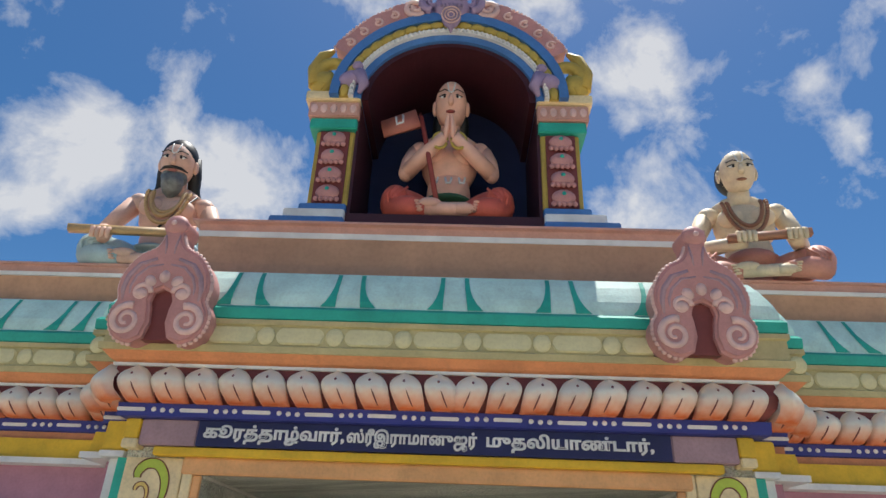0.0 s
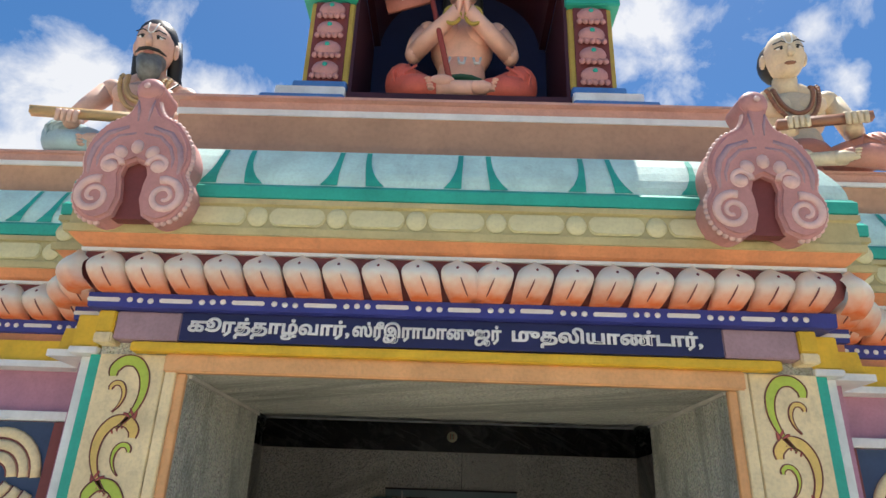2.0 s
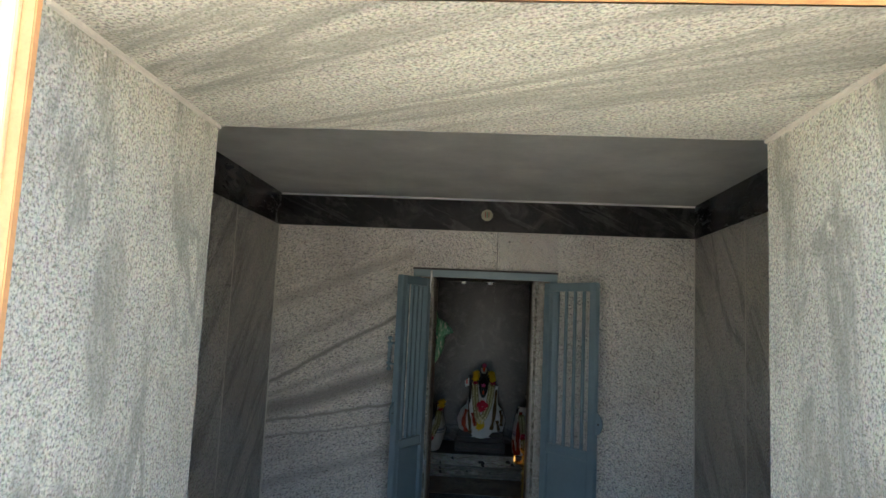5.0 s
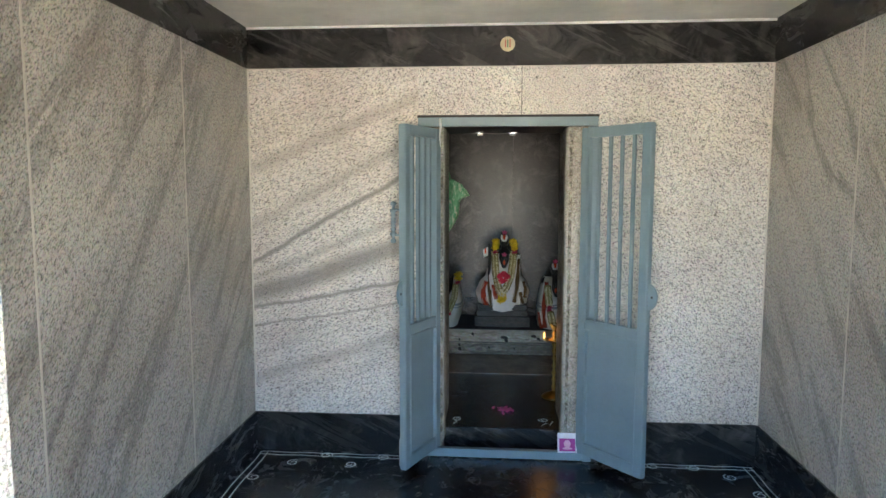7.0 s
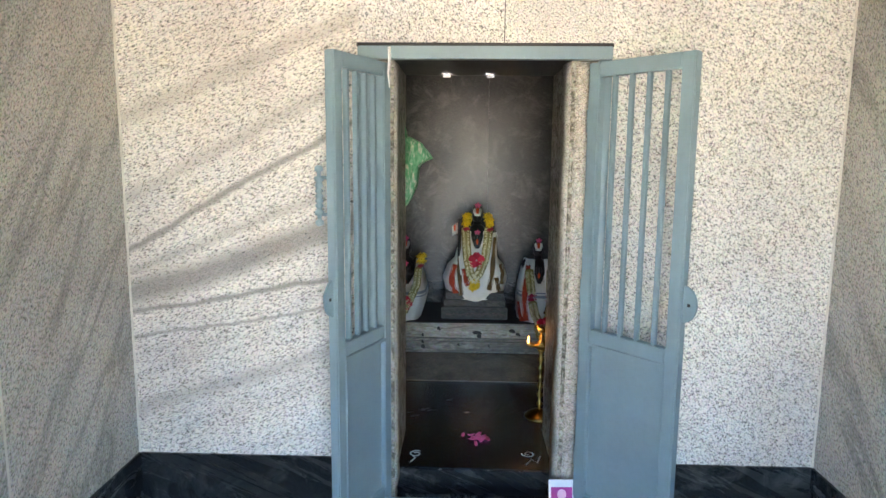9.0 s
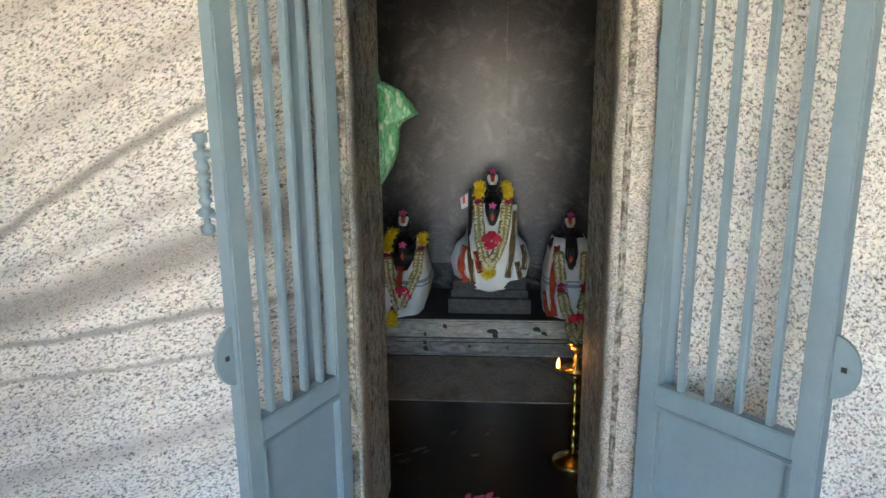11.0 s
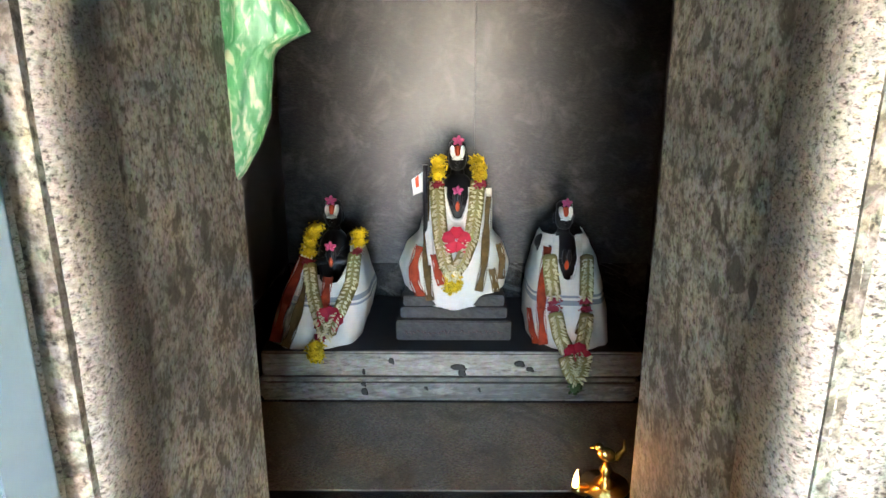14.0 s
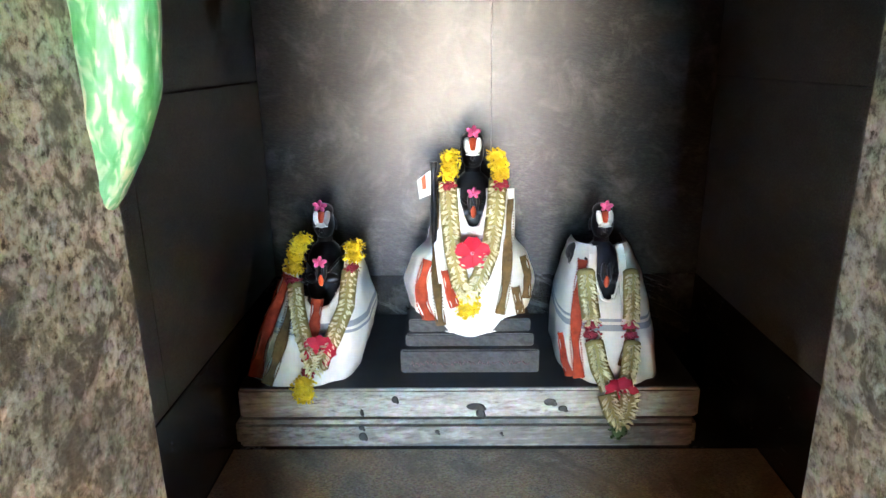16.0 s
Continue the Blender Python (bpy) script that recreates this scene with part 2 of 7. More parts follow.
def graded(name, low, high, z0, z1, rough=0.5):
    """Paint sponged from one colour at the foot to another at the top."""
    m, t, b = node_mat(name)
    co = t.nodes.new("ShaderNodeTexCoord")
    se = t.nodes.new("ShaderNodeSeparateXYZ")
    t.links.new(co.outputs["Object"], se.inputs[0])
    n = add(t, "ShaderNodeTexNoise", Scale=45.0, Detail=5.0)
    t.links.new(co.outputs["Object"], n.inputs["Vector"])
    jit = t.nodes.new("ShaderNodeMath")
    jit.operation = "MULTIPLY_ADD"
    jit.inputs[1].default_value = (z1 - z0) * 0.5
    t.links.new(n.outputs["Fac"], jit.inputs[0])
    t.links.new(se.outputs["Z"], jit.inputs[2])
    mr = add(t, "ShaderNodeMapRange")
    mr.inputs["From Min"].default_value = z0 + (z1 - z0) * 0.25
    mr.inputs["From Max"].default_value = z1 + (z1 - z0) * 0.25
    t.links.new(jit.outputs[0], mr.inputs["Value"])
    r = ramp(t, [(0.0, low), (1.0, high)])
    t.links.new(mr.outputs[0], r.inputs["Fac"])
    info = t.nodes.new("ShaderNodeObjectInfo")
    tone = ramp(t, [(0, (0.88, 0.88, 0.88)), (1, (1.05, 1.03, 1.0))])
    t.links.new(info.outputs["Random"], tone.inputs["Fac"])
    t.links.new(blend(t, r.outputs["Color"], tone.outputs["Color"], 1.0, "MULTIPLY"), b.inputs["Base Color"])
    b.inputs["Roughness"].default_value = rough
    n2 = add(t, "ShaderNodeTexNoise", Scale=160.0, Detail=3.0)
    t.links.new(co.outputs["Object"], n2.inputs["Vector"])
    bump(t, b, n2.outputs["Fac"], 0.25, 0.002)
    return m


PINK_WALL = paint("pink_wall_paint", (0.46, 0.22, 0.30))
YELLOW = paint("yellow_paint", (0.80, 0.50, 0.03))
CREAM = paint("cream_paint", (0.85, 0.69, 0.40), dirt=0.4)
ORANGE = paint("orange_paint", (0.78, 0.42, 0.18), dirt=0.3)
BLUE = paint("royal_blue_paint", (0.035, 0.045, 0.26))
NAVY = paint("navy_sign_paint", (0.018, 0.018, 0.085), rough=0.4)
WHITE = paint("white_paint", (0.80, 0.79, 0.76), dirt=0.15)
MAROON = paint("maroon_paint", (0.20, 0.045, 0.04))
ORANGE_RED = paint("orange_red_paint", (0.70, 0.28, 0.12), dirt=0.35)
OLIVE = paint("olive_paint", (0.55, 0.47, 0.23))
PALE_OLIVE = paint("pale_olive_paint", (0.74, 0.67, 0.38))
TEAL = paint("teal_paint", (0.03, 0.42, 0.31))
MINT = paint("mint_paint", (0.64, 0.87, 0.76), dirt=0.3)
BROWN = paint("terracotta_paint", (0.50, 0.285, 0.175), dirt=0.35, scale=5)
DUSTY = paint("dusty_pink_paint", (0.62, 0.34, 0.27), dirt=0.3)
PINK = paint("ornament_pink_paint", (0.56, 0.27, 0.25))
PALE_PINK = paint("pale_pink_paint", (0.78, 0.52, 0.47))
MAUVE = paint("mauve_paint", (0.42, 0.27, 0.30), dirt=0.4)
SKYBLUE = paint("sky_blue_paint", (0.07, 0.20, 0.48))
DARKBLUE = paint("niche_blue_paint", (0.012, 0.018, 0.075))
NICHE = paint("niche_maroon_paint", (0.06, 0.012, 0.018))
GOLD = paint("ochre_gold_paint", (0.50, 0.36, 0.07))
DULL_RED = paint("bud_red_paint", (0.42, 0.09, 0.07))
YELLOW_OCHRE = paint("scroll_yellow_paint", (0.80, 0.56, 0.16), dirt=0.3)
LILAC = paint("lilac_paint", (0.36, 0.26, 0.40))
LIME = paint("lime_paint", (0.48, 0.60, 0.08))
BLACK = paint("black_paint", (0.012, 0.012, 0.012), rough=0.5)
PETAL = graded("petal_paint", (0.80, 0.18, 0.045), (0.93, 0.86, 0.72), -0.052, 0.004)
STEEL_BLUE = paint("blue_grey_enamel", (0.195, 0.275, 0.305), rough=0.36, vary=0.08, dirt=0.12, scale=5, relief=0.1)
CEILING = paint("white_ceiling_paint", (0.72, 0.71, 0.66), dirt=0.1, scale=3)
CHALK = paint("chalk_white", (0.75, 0.75, 0.72), rough=0.9, dirt=0.0)
GROUT = paint("white_cement", (0.62, 0.59, 0.52), rough=0.9)
GRANITE = granite("room_granite", (0.83, 0.795, 0.745), (0.57, 0.54, 0.50), (0.075, 0.07, 0.064), turn=(0, -24, 0), vein=0.12, relief=1.0, fine=150, crisp=0.85, level=-0.03, cloud=0.28, grain=(0.62, 1, 1.35), pits=0.8, streaks=((0.967, 0.345, 0.05, 0.95), (1.22, 0.565, 0.014, 0.95), (0.845, 0.19, 0.010, 0.9), (0.74, 0.16, 0.007, 0.7), (0.50, 0.32, 0.03, 0.45), (1.66, 0.42, 0.04, 0.4), (1.40, 0.5, 0.03, 0.4), (1.08, 0.4, 0.02, 0.4)))
GRANITE_PLAIN = granite("room_granite_plain", (0.81, 0.79, 0.75), (0.55, 0.535, 0.505), (0.075, 0.072, 0.067), vein=0.0, relief=1.0, fine=155, crisp=0.85, level=-0.025, turn=(0, 40, 0), cloud=0.25, grain=(0.9, 1, 1.1), pits=0.9)
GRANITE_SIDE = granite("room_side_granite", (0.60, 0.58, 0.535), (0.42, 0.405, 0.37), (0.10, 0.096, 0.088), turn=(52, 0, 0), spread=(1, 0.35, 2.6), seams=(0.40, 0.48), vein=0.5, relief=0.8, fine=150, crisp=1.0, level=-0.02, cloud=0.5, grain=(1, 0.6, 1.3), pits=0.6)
GRANITE_FRONT = granite("door_granite", (0.76, 0.765, 0.68), (0.56, 0.565, 0.495), (0.24, 0.245, 0.21), rough=0.8, fine=190, turn=(0, 0, -28), spread=(0.3, 3.0, 1), relief=1.0, vein=0.75, crisp=1.0, cloud=0.45, grain=(0.8, 1, 1))
GRANITE_JAMB = granite("jamb_granite", (0.66, 0.62, 0.55), (0.48, 0.445, 0.385), (0.07, 0.06, 0.048), rough=0.75, fine=210, relief=0.9, vein=0.3, spread=(1.2, 1.2, 0.5), turn=(0, 0, 0), mottle=0.4, patch=60, cloud=0.6, level=-0.02)
GRANITE_REVEAL = granite("reveal_granite", (0.53, 0.51, 0.45), (0.36, 0.335, 0.275), (0.05, 0.041, 0.028), rough=0.7, fine=105, relief=0.9, vein=0.5, spread=(1.2, 1.2, 0.7), turn=(0, 0, 0), crisp=1.3, mottle=0.85, patch=26, level=-0.015, cloud=0.8, grain=(1, 1, 1))
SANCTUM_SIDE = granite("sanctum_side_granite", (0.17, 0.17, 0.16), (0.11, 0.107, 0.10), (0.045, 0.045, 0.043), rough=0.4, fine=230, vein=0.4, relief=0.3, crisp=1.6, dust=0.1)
# wall granite darkened well past grey, so its colour carries the sanctum's dimness
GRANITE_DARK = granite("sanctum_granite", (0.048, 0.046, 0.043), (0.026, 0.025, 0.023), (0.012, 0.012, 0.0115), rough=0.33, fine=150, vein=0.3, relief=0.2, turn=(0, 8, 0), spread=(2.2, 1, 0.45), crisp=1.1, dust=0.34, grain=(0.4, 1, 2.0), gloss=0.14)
GRANITE_BLACK = granite("black_granite", (0.030, 0.030, 0.031), (0.018, 0.018, 0.019), (0.007, 0.007, 0.008), rough=0.26, fine=260, vein=0.2, relief=0.1, crisp=1.6, dust=0.3)
GRANITE_BENCH = granite("bench_stone", (0.46, 0.42, 0.36), (0.33, 0.295, 0.25), (0.09, 0.078, 0.062), rough=0.5, fine=60, vein=0.7, relief=0.6, turn=(0, -4, 0), spread=(0.4, 1, 2.5), crisp=1.9, grain=(0.35, 1, 1.6), mottle=0.55, patch=14)
WET_LIT_STONE = granite("wet_lit_floor_stone", (0.50, 0.38, 0.26), (0.38, 0.285, 0.195), (0.16, 0.115, 0.08), rough=0.2, fine=200, vein=0.6, relief=0.3, crisp=1.6, grain=(0.4, 1, 1), mottle=0.5, patch=10)
SANCTUM_BLACK = granite("sanctum_floor_granite", (0.020, 0.019, 0.018), (0.012, 0.0115, 0.011), (0.005, 0.005, 0.005), rough=0.24, fine=200, vein=0.2, relief=0.2, crisp=1.6, dust=0.06)
# stone coloured dark to carry the shadow under the lintel; the ceiling shares it
SHADED_STONE = granite("shaded_lintel_stone", (0.07, 0.065, 0.058), (0.04, 0.037, 0.033), (0.012, 0.011, 0.010), rough=0.6, fine=120, vein=0.3, relief=0.6, crisp=1.3)
CONCRETE = granite("sunlit_concrete", (0.50, 0.45, 0.365), (0.43, 0.385, 0.31), (0.29, 0.26, 0.205), rough=0.9, fine=60, vein=0.2)


# ---------- building helpers ----------
def finish(name, bm, material, smooth=False):
    me = bpy.data.meshes.new(name)
    bmesh.ops.recalc_face_normals(bm, faces=bm.faces)
    bm.to_mesh(me)
    bm.free()
    for m in material if isinstance(material, (list, tuple)) else [material]:
        me.materials.append(m)
    if smooth:
        me.polygons.foreach_set("use_smooth", [True] * len(me.polygons))
    return me


def part(name, bm, material, parent=None, label="", smooth=False):
    ob = new(name, finish(name, bm, material, smooth))
    if parent is not None:
        ob.parent = parent
    if label:
        ob["label"] = label
    return ob


def thing(name, label, category, group="", m=None):
    ob = new(name)
    ob.empty_display_size = 0.05
    if m is not None:
        ob.matrix_world = m
    return tagged(ob, label, category, group)


def setting(ob, label):
    return tagged(ob, label, kind="structure")


def box(bm, x0, x1, y0, y1, z0, z1, bevel=0.0, mi=0):
    g = bmesh.ops.create_cube(bm, size=1.0)
    vs = g["verts"]
    for v in vs:
        v.co = Vector(((x0 + x1) / 2 + v.co.x * (x1 - x0), (y0 + y1) / 2 + v.co.y * (y1 - y0), (z0 + z1) / 2 + v.co.z * (z1 - z0)))
    fs = {f for v in vs for f in v.link_faces}
    for f in fs:
        f.material_index = mi
    if bevel:
        es = {e for v in vs for e in v.link_edges}
        bmesh.ops.bevel(bm, geom=list(es), offset=bevel, segments=2, affect="EDGES", material=mi)
    return bm


def boxed(name, x0, x1, y0, y1, z0, z1, material, parent=None, label="", bevel=0.0):
    return part(name, box(bmesh.new(), x0, x1, y0, y1, z0, z1, bevel), material, parent, label)


def ball(bm, c, r, turn=None, mi=0, u=16, v=10):
    g = bmesh.ops.create_uvsphere(bm, u_segments=u, v_segments=v, radius=1.0)
    m = Matrix.LocRotScale(Vector(c), turn or Euler((0, 0, 0)), Vector(r if hasattr(r, "__len__") else (r, r, r)))
    bmesh.ops.transform(bm, matrix=m, verts=g["verts"])
    for f in {f for q in g["verts"] for f in q.link_faces}:
        f.material_index = mi
        f.smooth = True
    return g["verts"]


def tube(bm, pts, radii, mi=0, n=10, caps=True, flat=None):
    """A tapered tube along pts. flat: (axis, factor) squeezes the section along that world axis."""
    pts = [Vector(p) for p in pts]
    if not hasattr(radii, "__len__"):
        radii = [radii] * len(pts)
    rings = []
    for i, p in enumerate(pts):
        d = (pts[min(i + 1, len(pts) - 1)] - pts[max(i - 1, 0)]).normalized()
        up = Vector((0, 1, 0)) if abs(d.y) < 0.9 else Vector((1, 0, 0))
        a = d.cross(up).normalized()
        b = d.cross(a)
        ring = []
        for k in range(n):
            w = 2 * math.pi * k / n
            o = (a * math.cos(w) + b * math.sin(w)) * radii[i]
            if flat:
                ax, fa = flat
                o[ax] *= fa
            ring.append(bm.verts.new(p + o))
        rings.append(ring)
    for r0, r1 in zip(rings, rings[1:]):
        for k in range(n):
            f = bm.faces.new((r0[k], r0[(k + 1) % n], r1[(k + 1) % n], r1[k]))
            f.material_index = mi
            f.smooth = True
    if caps:
        for r in (rings[0], rings[-1]):
            bm.faces.new(r).material_index = mi
    return bm


def arc(cx, cz, rx, rz, a0, a1, n, y=0.0):
    return [(cx + rx * math.cos(radians(a0 + (a1 - a0) * i / n)), y, cz + rz * math.sin(radians(a0 + (a1 - a0) * i / n))) for i in range(n + 1)]


def spiral(cx, cz, r0, r1, a0, turns, n, y=0.0):
    return [(cx + (r0 + (r1 - r0) * i / n) * math.cos(a0 + turns * 2 * math.pi * i / n), y, cz + (r0 + (r1 - r0) * i / n) * math.sin(a0 + turns * 2 * math.pi * i / n)) for i in range(n + 1)]


def plate(bm, outline, y0, y1, mi=0, bevel=0.0):
    """A slab standing in the xz plane between y0 (front) and y1, with the outline given as (x, z)."""
    vs = [bm.verts.new((x, y0, z)) for x, z in outline]
    f = bm.faces.new(vs)
    f.material_index = mi
    ext = bmesh.ops.extrude_face_region(bm, geom=[f])
    ev = [e for e in ext["geom"] if isinstance(e, bmesh.types.BMVert)]
    bmesh.ops.translate(bm, vec=(0, y1 - y0, 0), verts=ev)
    for v in vs + ev:
        for q in v.link_faces:
            q.material_index = mi
    return bm


def ribbon(bm, pts, widths, normal=(0, -1, 0), thick=0.003, mi=0):
    """A thin band along pts, lying square to normal, thick metres proud."""
    nrm = Vector(normal)
    pts = [Vector(p) for p in pts]
    if not hasattr(widths, "__len__"):
        widths = [widths] * len(pts)
    rows = []
    for i, p in enumerate(pts):
        d = (pts[min(i + 1, len(pts) - 1)] - pts[max(i - 1, 0)]).normalized()
        s = d.cross(nrm).normalized() * widths[i] / 2
        o = nrm * thick
        rows.append([bm.verts.new(p - s), bm.verts.new(p - s * 0.8 + o), bm.verts.new(p + s * 0.8 + o), bm.verts.new(p + s)])
    for a, b in zip(rows, rows[1:]):
        for k in range(3):
            bm.faces.new((a[k], a[k + 1], b[k + 1], b[k])).material_index = mi
    return bm


# ---------- large structure ----------
CX = -0.03          # middle line of the front
FLOOR, CEIL = 0.0, 2.238
XL, XR = -1.355, 1.285   # room walls
YF, YB = 2.505, 5.10     # room: inner face of the front wall, back wall
JL, JR = -0.337, 0.308   # reveals of the inner doorway
OL, OR_ = -0.668, 0.612  # reveals of the entrance
SF = 0.10                # sanctum floor
SL, SR, SB = -0.76, 0.91, 7.45

setting(boxed("ground", -40, 40, -60, 1.9, -0.35, -0.06, CONCRETE), "sunlit pale concrete yard in front of the shrine")
# outer ground beyond the yard
bm = bmesh.new()
box(bm, -900, 900, -900, 900, -0.6, -0.36)
setting(part("ground_beyond", bm, paint("dry_earth", (0.30, 0.23, 0.15), rough=0.95, scale=0.3)), "dry earth round the temple yard")

setting(boxed("floor", XL - 0.02, XR + 0.02, 1.88, 5.24, -0.30, FLOOR - 0.012, GRANITE_BLACK), "black polished granite floor of the hall")
setting(boxed("sanctum_floor", SL - 0.2, SR + 0.2, 5.24, 7.7, -0.30, SF, SANCTUM_BLACK), "wet black granite floor of the sanctum")
# lighter brown slab paints in the lit, reflecting strip of the wet floor
setting(boxed("sanctum_wet_slab", SL + 0.02, SR - 0.02, 6.28, 6.80, SF - 0.02, SF + 0.005, WET_LIT_STONE), "wet stone slab before the plinth, coloured brown as lit floor")
setting(boxed("ceiling", -3.2, 3.1, 2.14, 5.6, CEIL, 2.47, CEILING), "white painted flat ceiling of the hall")
setting(boxed("sanctum_ceiling", -1.2, 1.3, 5.61, 7.7, 2.05, 2.47, SHADED_STONE), "dark stone ceiling of the sanctum")
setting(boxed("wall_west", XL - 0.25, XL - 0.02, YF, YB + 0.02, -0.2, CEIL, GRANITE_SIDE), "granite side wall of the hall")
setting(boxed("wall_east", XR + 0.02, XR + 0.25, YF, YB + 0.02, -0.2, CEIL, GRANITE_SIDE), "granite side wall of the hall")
# front wall in three blocks round the entrance
setting(boxed("wall_front_west", -0.885, OL, 1.885, YF, -0.06, 1.905, GRANITE_FRONT), "rough grey granite door jamb of the entrance")
setting(boxed("wall_front_east", OR_, 0.835, 1.885, YF, -0.06, 1.905, GRANITE_FRONT), "rough grey granite door jamb of the entrance")
setting(boxed("entrance_lintel", -0.885, 0.835, 1.875, YF, 1.905, 2.48, GRANITE_FRONT), "grey granite lintel over the entrance")
setting(boxed("wall_facade_west", -3.2, -0.885, 2.11, YF, -0.06, 2.44, PINK_WALL), "dusty pink painted front wall")
setting(boxed("wall_facade_east", 0.835, 3.1, 2.11, YF, -0.06, 2.44, PINK_WALL), "dusty pink painted front wall")
setting(boxed("wall_facade_step_west", -0.985, -0.885, 1.97, 2.11, -0.06, 2.44, PINK_WALL), "pink stepped return of the front wall")
setting(boxed("wall_facade_step_east", 0.835, 0.935, 1.97, 2.11, -0.06, 2.44, PINK_WALL), "pink stepped return of the front wall")
# wall between hall and sanctum
setting(boxed("wall_sanctum_west", -1.7, JL, 5.12, 5.61, -0.2, CEIL, GRANITE_REVEAL), "rough granite wall and door jamb of the sanctum")
setting(boxed("wall_sanctum_east", JR, 1.7, 5.12, 5.61, -0.2, CEIL, GRANITE_REVEAL), "rough granite wall and door jamb of the sanctum")
setting(boxed("sanctum_lintel", JL, JR, 5.12, 5.61, 1.735, CEIL, SHADED_STONE), "stone lintel of the sanctum door, coloured dark for its shadow")
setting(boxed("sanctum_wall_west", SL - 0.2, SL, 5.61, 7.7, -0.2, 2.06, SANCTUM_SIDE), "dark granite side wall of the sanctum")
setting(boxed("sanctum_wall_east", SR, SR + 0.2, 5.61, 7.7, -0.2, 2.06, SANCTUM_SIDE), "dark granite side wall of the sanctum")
setting(boxed("sanctum_wall_back", SL - 0.2, SR + 0.2, SB + 0.02, 7.7, -0.2, 2.06, GRANITE_DARK), "polished granite back wall, coloured near black for the dim sanctum")


for x, k in ((OL, 1), (OR_, -1)):
    setting(boxed("trim_mortar", min(x, x + k * 0.008), max(x, x + k * 0.008), 1.89, YF - 0.004, 1.897, 1.905, GROUT), "white mortar line between lintel and jamb")


def mitred(name, yw, xl, xr, prof, y_back, material, label, parent=None):
    """A moulding that runs along the front and turns back at both ends; prof: (projection, z) upwards."""
    bm = bmesh.new()
    rings = []
    for p, z in prof:
        rings.append([bm.verts.new(c) for c in ((xl - p, y_back, z), (xl - p, yw - p, z), (xr + p, yw - p, z), (xr + p, y_back, z))])
    for a, b in zip(rings, rings[1:]):
        for k in range(3):
            bm.faces.new((a[k], a[k + 1], b[k + 1], b[k]))
        bm.faces.new((a[3], a[0], b[0], b[3]))
    bm.faces.new(rings[0])
    bm.faces.new(rings[-1])
    ob = part(name, bm, material, parent)
    if parent is None:
        setting(ob, label)
    return ob


BAYS = [("centre", 1.83, -0.885, 0.835, 2.12), ("step", 1.955, -0.985, 0.935, 2.12), ("side", 2.10, -3.2, 3.1, 2.5)]
for bay, yw, xl, xr, yb in BAYS:
    if bay != "centre":
        mitred("trim_yellow", yw, xl, xr, [(0.035, 1.962), (0.03, 2.02)], yb, YELLOW, "yellow painted band under the cornice")
        mitred("trim_white", yw, xl, xr, [(0.05, 1.945), (0.05, 1.962)], yb, WHITE, "white painted fillet under the yellow band")
        mitred("trim_rust", yw, xl, xr, [(0.012, 2.02), (0.012, 2.043)], yb, ORANGE_RED, "rust red fillet under the blue band")
    mitred("trim_blue", yw, xl, xr, [(0.012, 2.043), (0.022, 2.046), (0.024, 2.08)], yb, BLUE, "royal blue band with white dashes and dots")
    mitred("trim_maroon", yw, xl, xr, [(0.012, 2.08), (0.04, 2.112), (0.048, 2.145), (0.043, 2.176)], yb, MAROON, "maroon ground behind the lotus petals")
    mitred("trim_fillet", yw, xl, xr, [(0.052, 2.176), (0.054, 2.184)], yb, WHITE, "thin white painted fillet")
    mitred("trim_orange", yw, xl, xr, [(0.046, 2.184), (0.06, 2.192), (0.08, 2.212)], yb, ORANGE_RED, "orange cove under the olive band")
    mitred("trim_olive", yw, xl, xr, [(0.088, 2.212), (0.09, 2.23), (0.0815, 2.234), (0.081, 2.29), (0.089, 2.293), (0.089, 2.307)], yb, OLIVE, "olive painted band with pale ovals and discs")
    mitred("trim_teal", yw, xl, xr, [(0.078, 2.307), (0.088, 2.311), (0.09, 2.34), (0.082, 2.35)], yb, TEAL, "teal painted lip of the rounded eave")
    mitred("eave_roll", yw, xl, xr, [(0.078, 2.35), (0.077, 2.372), (0.071, 2.395), (0.061, 2.42), (0.048, 2.448), (0.03, 2.478), (-0.04, 2.486)], yb, MINT, "mint green rounded eave with dark brush strokes")
# parapet slabs
mitred("parapet_centre", 1.88, -0.83, 0.77, [(-0.012, 2.46), (-0.01, 2.55), (0.0, 2.638)], 2.5, BROWN, "terracotta painted parapet block")
mitred("parapet_centre_fillet", 1.88, -0.83, 0.77, [(0.004, 2.638), (0.005, 2.657)], 2.5, WHITE, "white painted line along the parapet")
mitred("parapet_centre_cap", 1.88, -0.83, 0.77, [(0.0, 2.657), (0.004, 2.682), (0.022, 2.684), (0.022, 2.692)], 2.5, DUSTY, "dusty pink cap of the parapet")
mitred("parapet_side", 2.12, -3.2, 3.1, [(-0.0, 2.43), (0.01, 2.50), (0.03, 2.575)], 2.6, BROWN, "terracotta painted lower parapet")
mitred("parapet_side_fillet", 2.12, -3.2, 3.1, [(0.038, 2.575), (0.04, 2.588)], 2.6, WHITE, "white painted line along the lower parapet")
mitred("parapet_side_cap", 2.12, -3.2, 3.1, [(0.03, 2.588), (0.034, 2.614), (0.044, 2.616), (0.044, 2.624)], 2.6, DUSTY, "dusty pink cap of the lower parapet")
setting(boxed("roof", -3.2, 3.1, 2.4, 7.7, 2.47, 2.6, CONCRETE), "flat concrete roof behind the parapet")

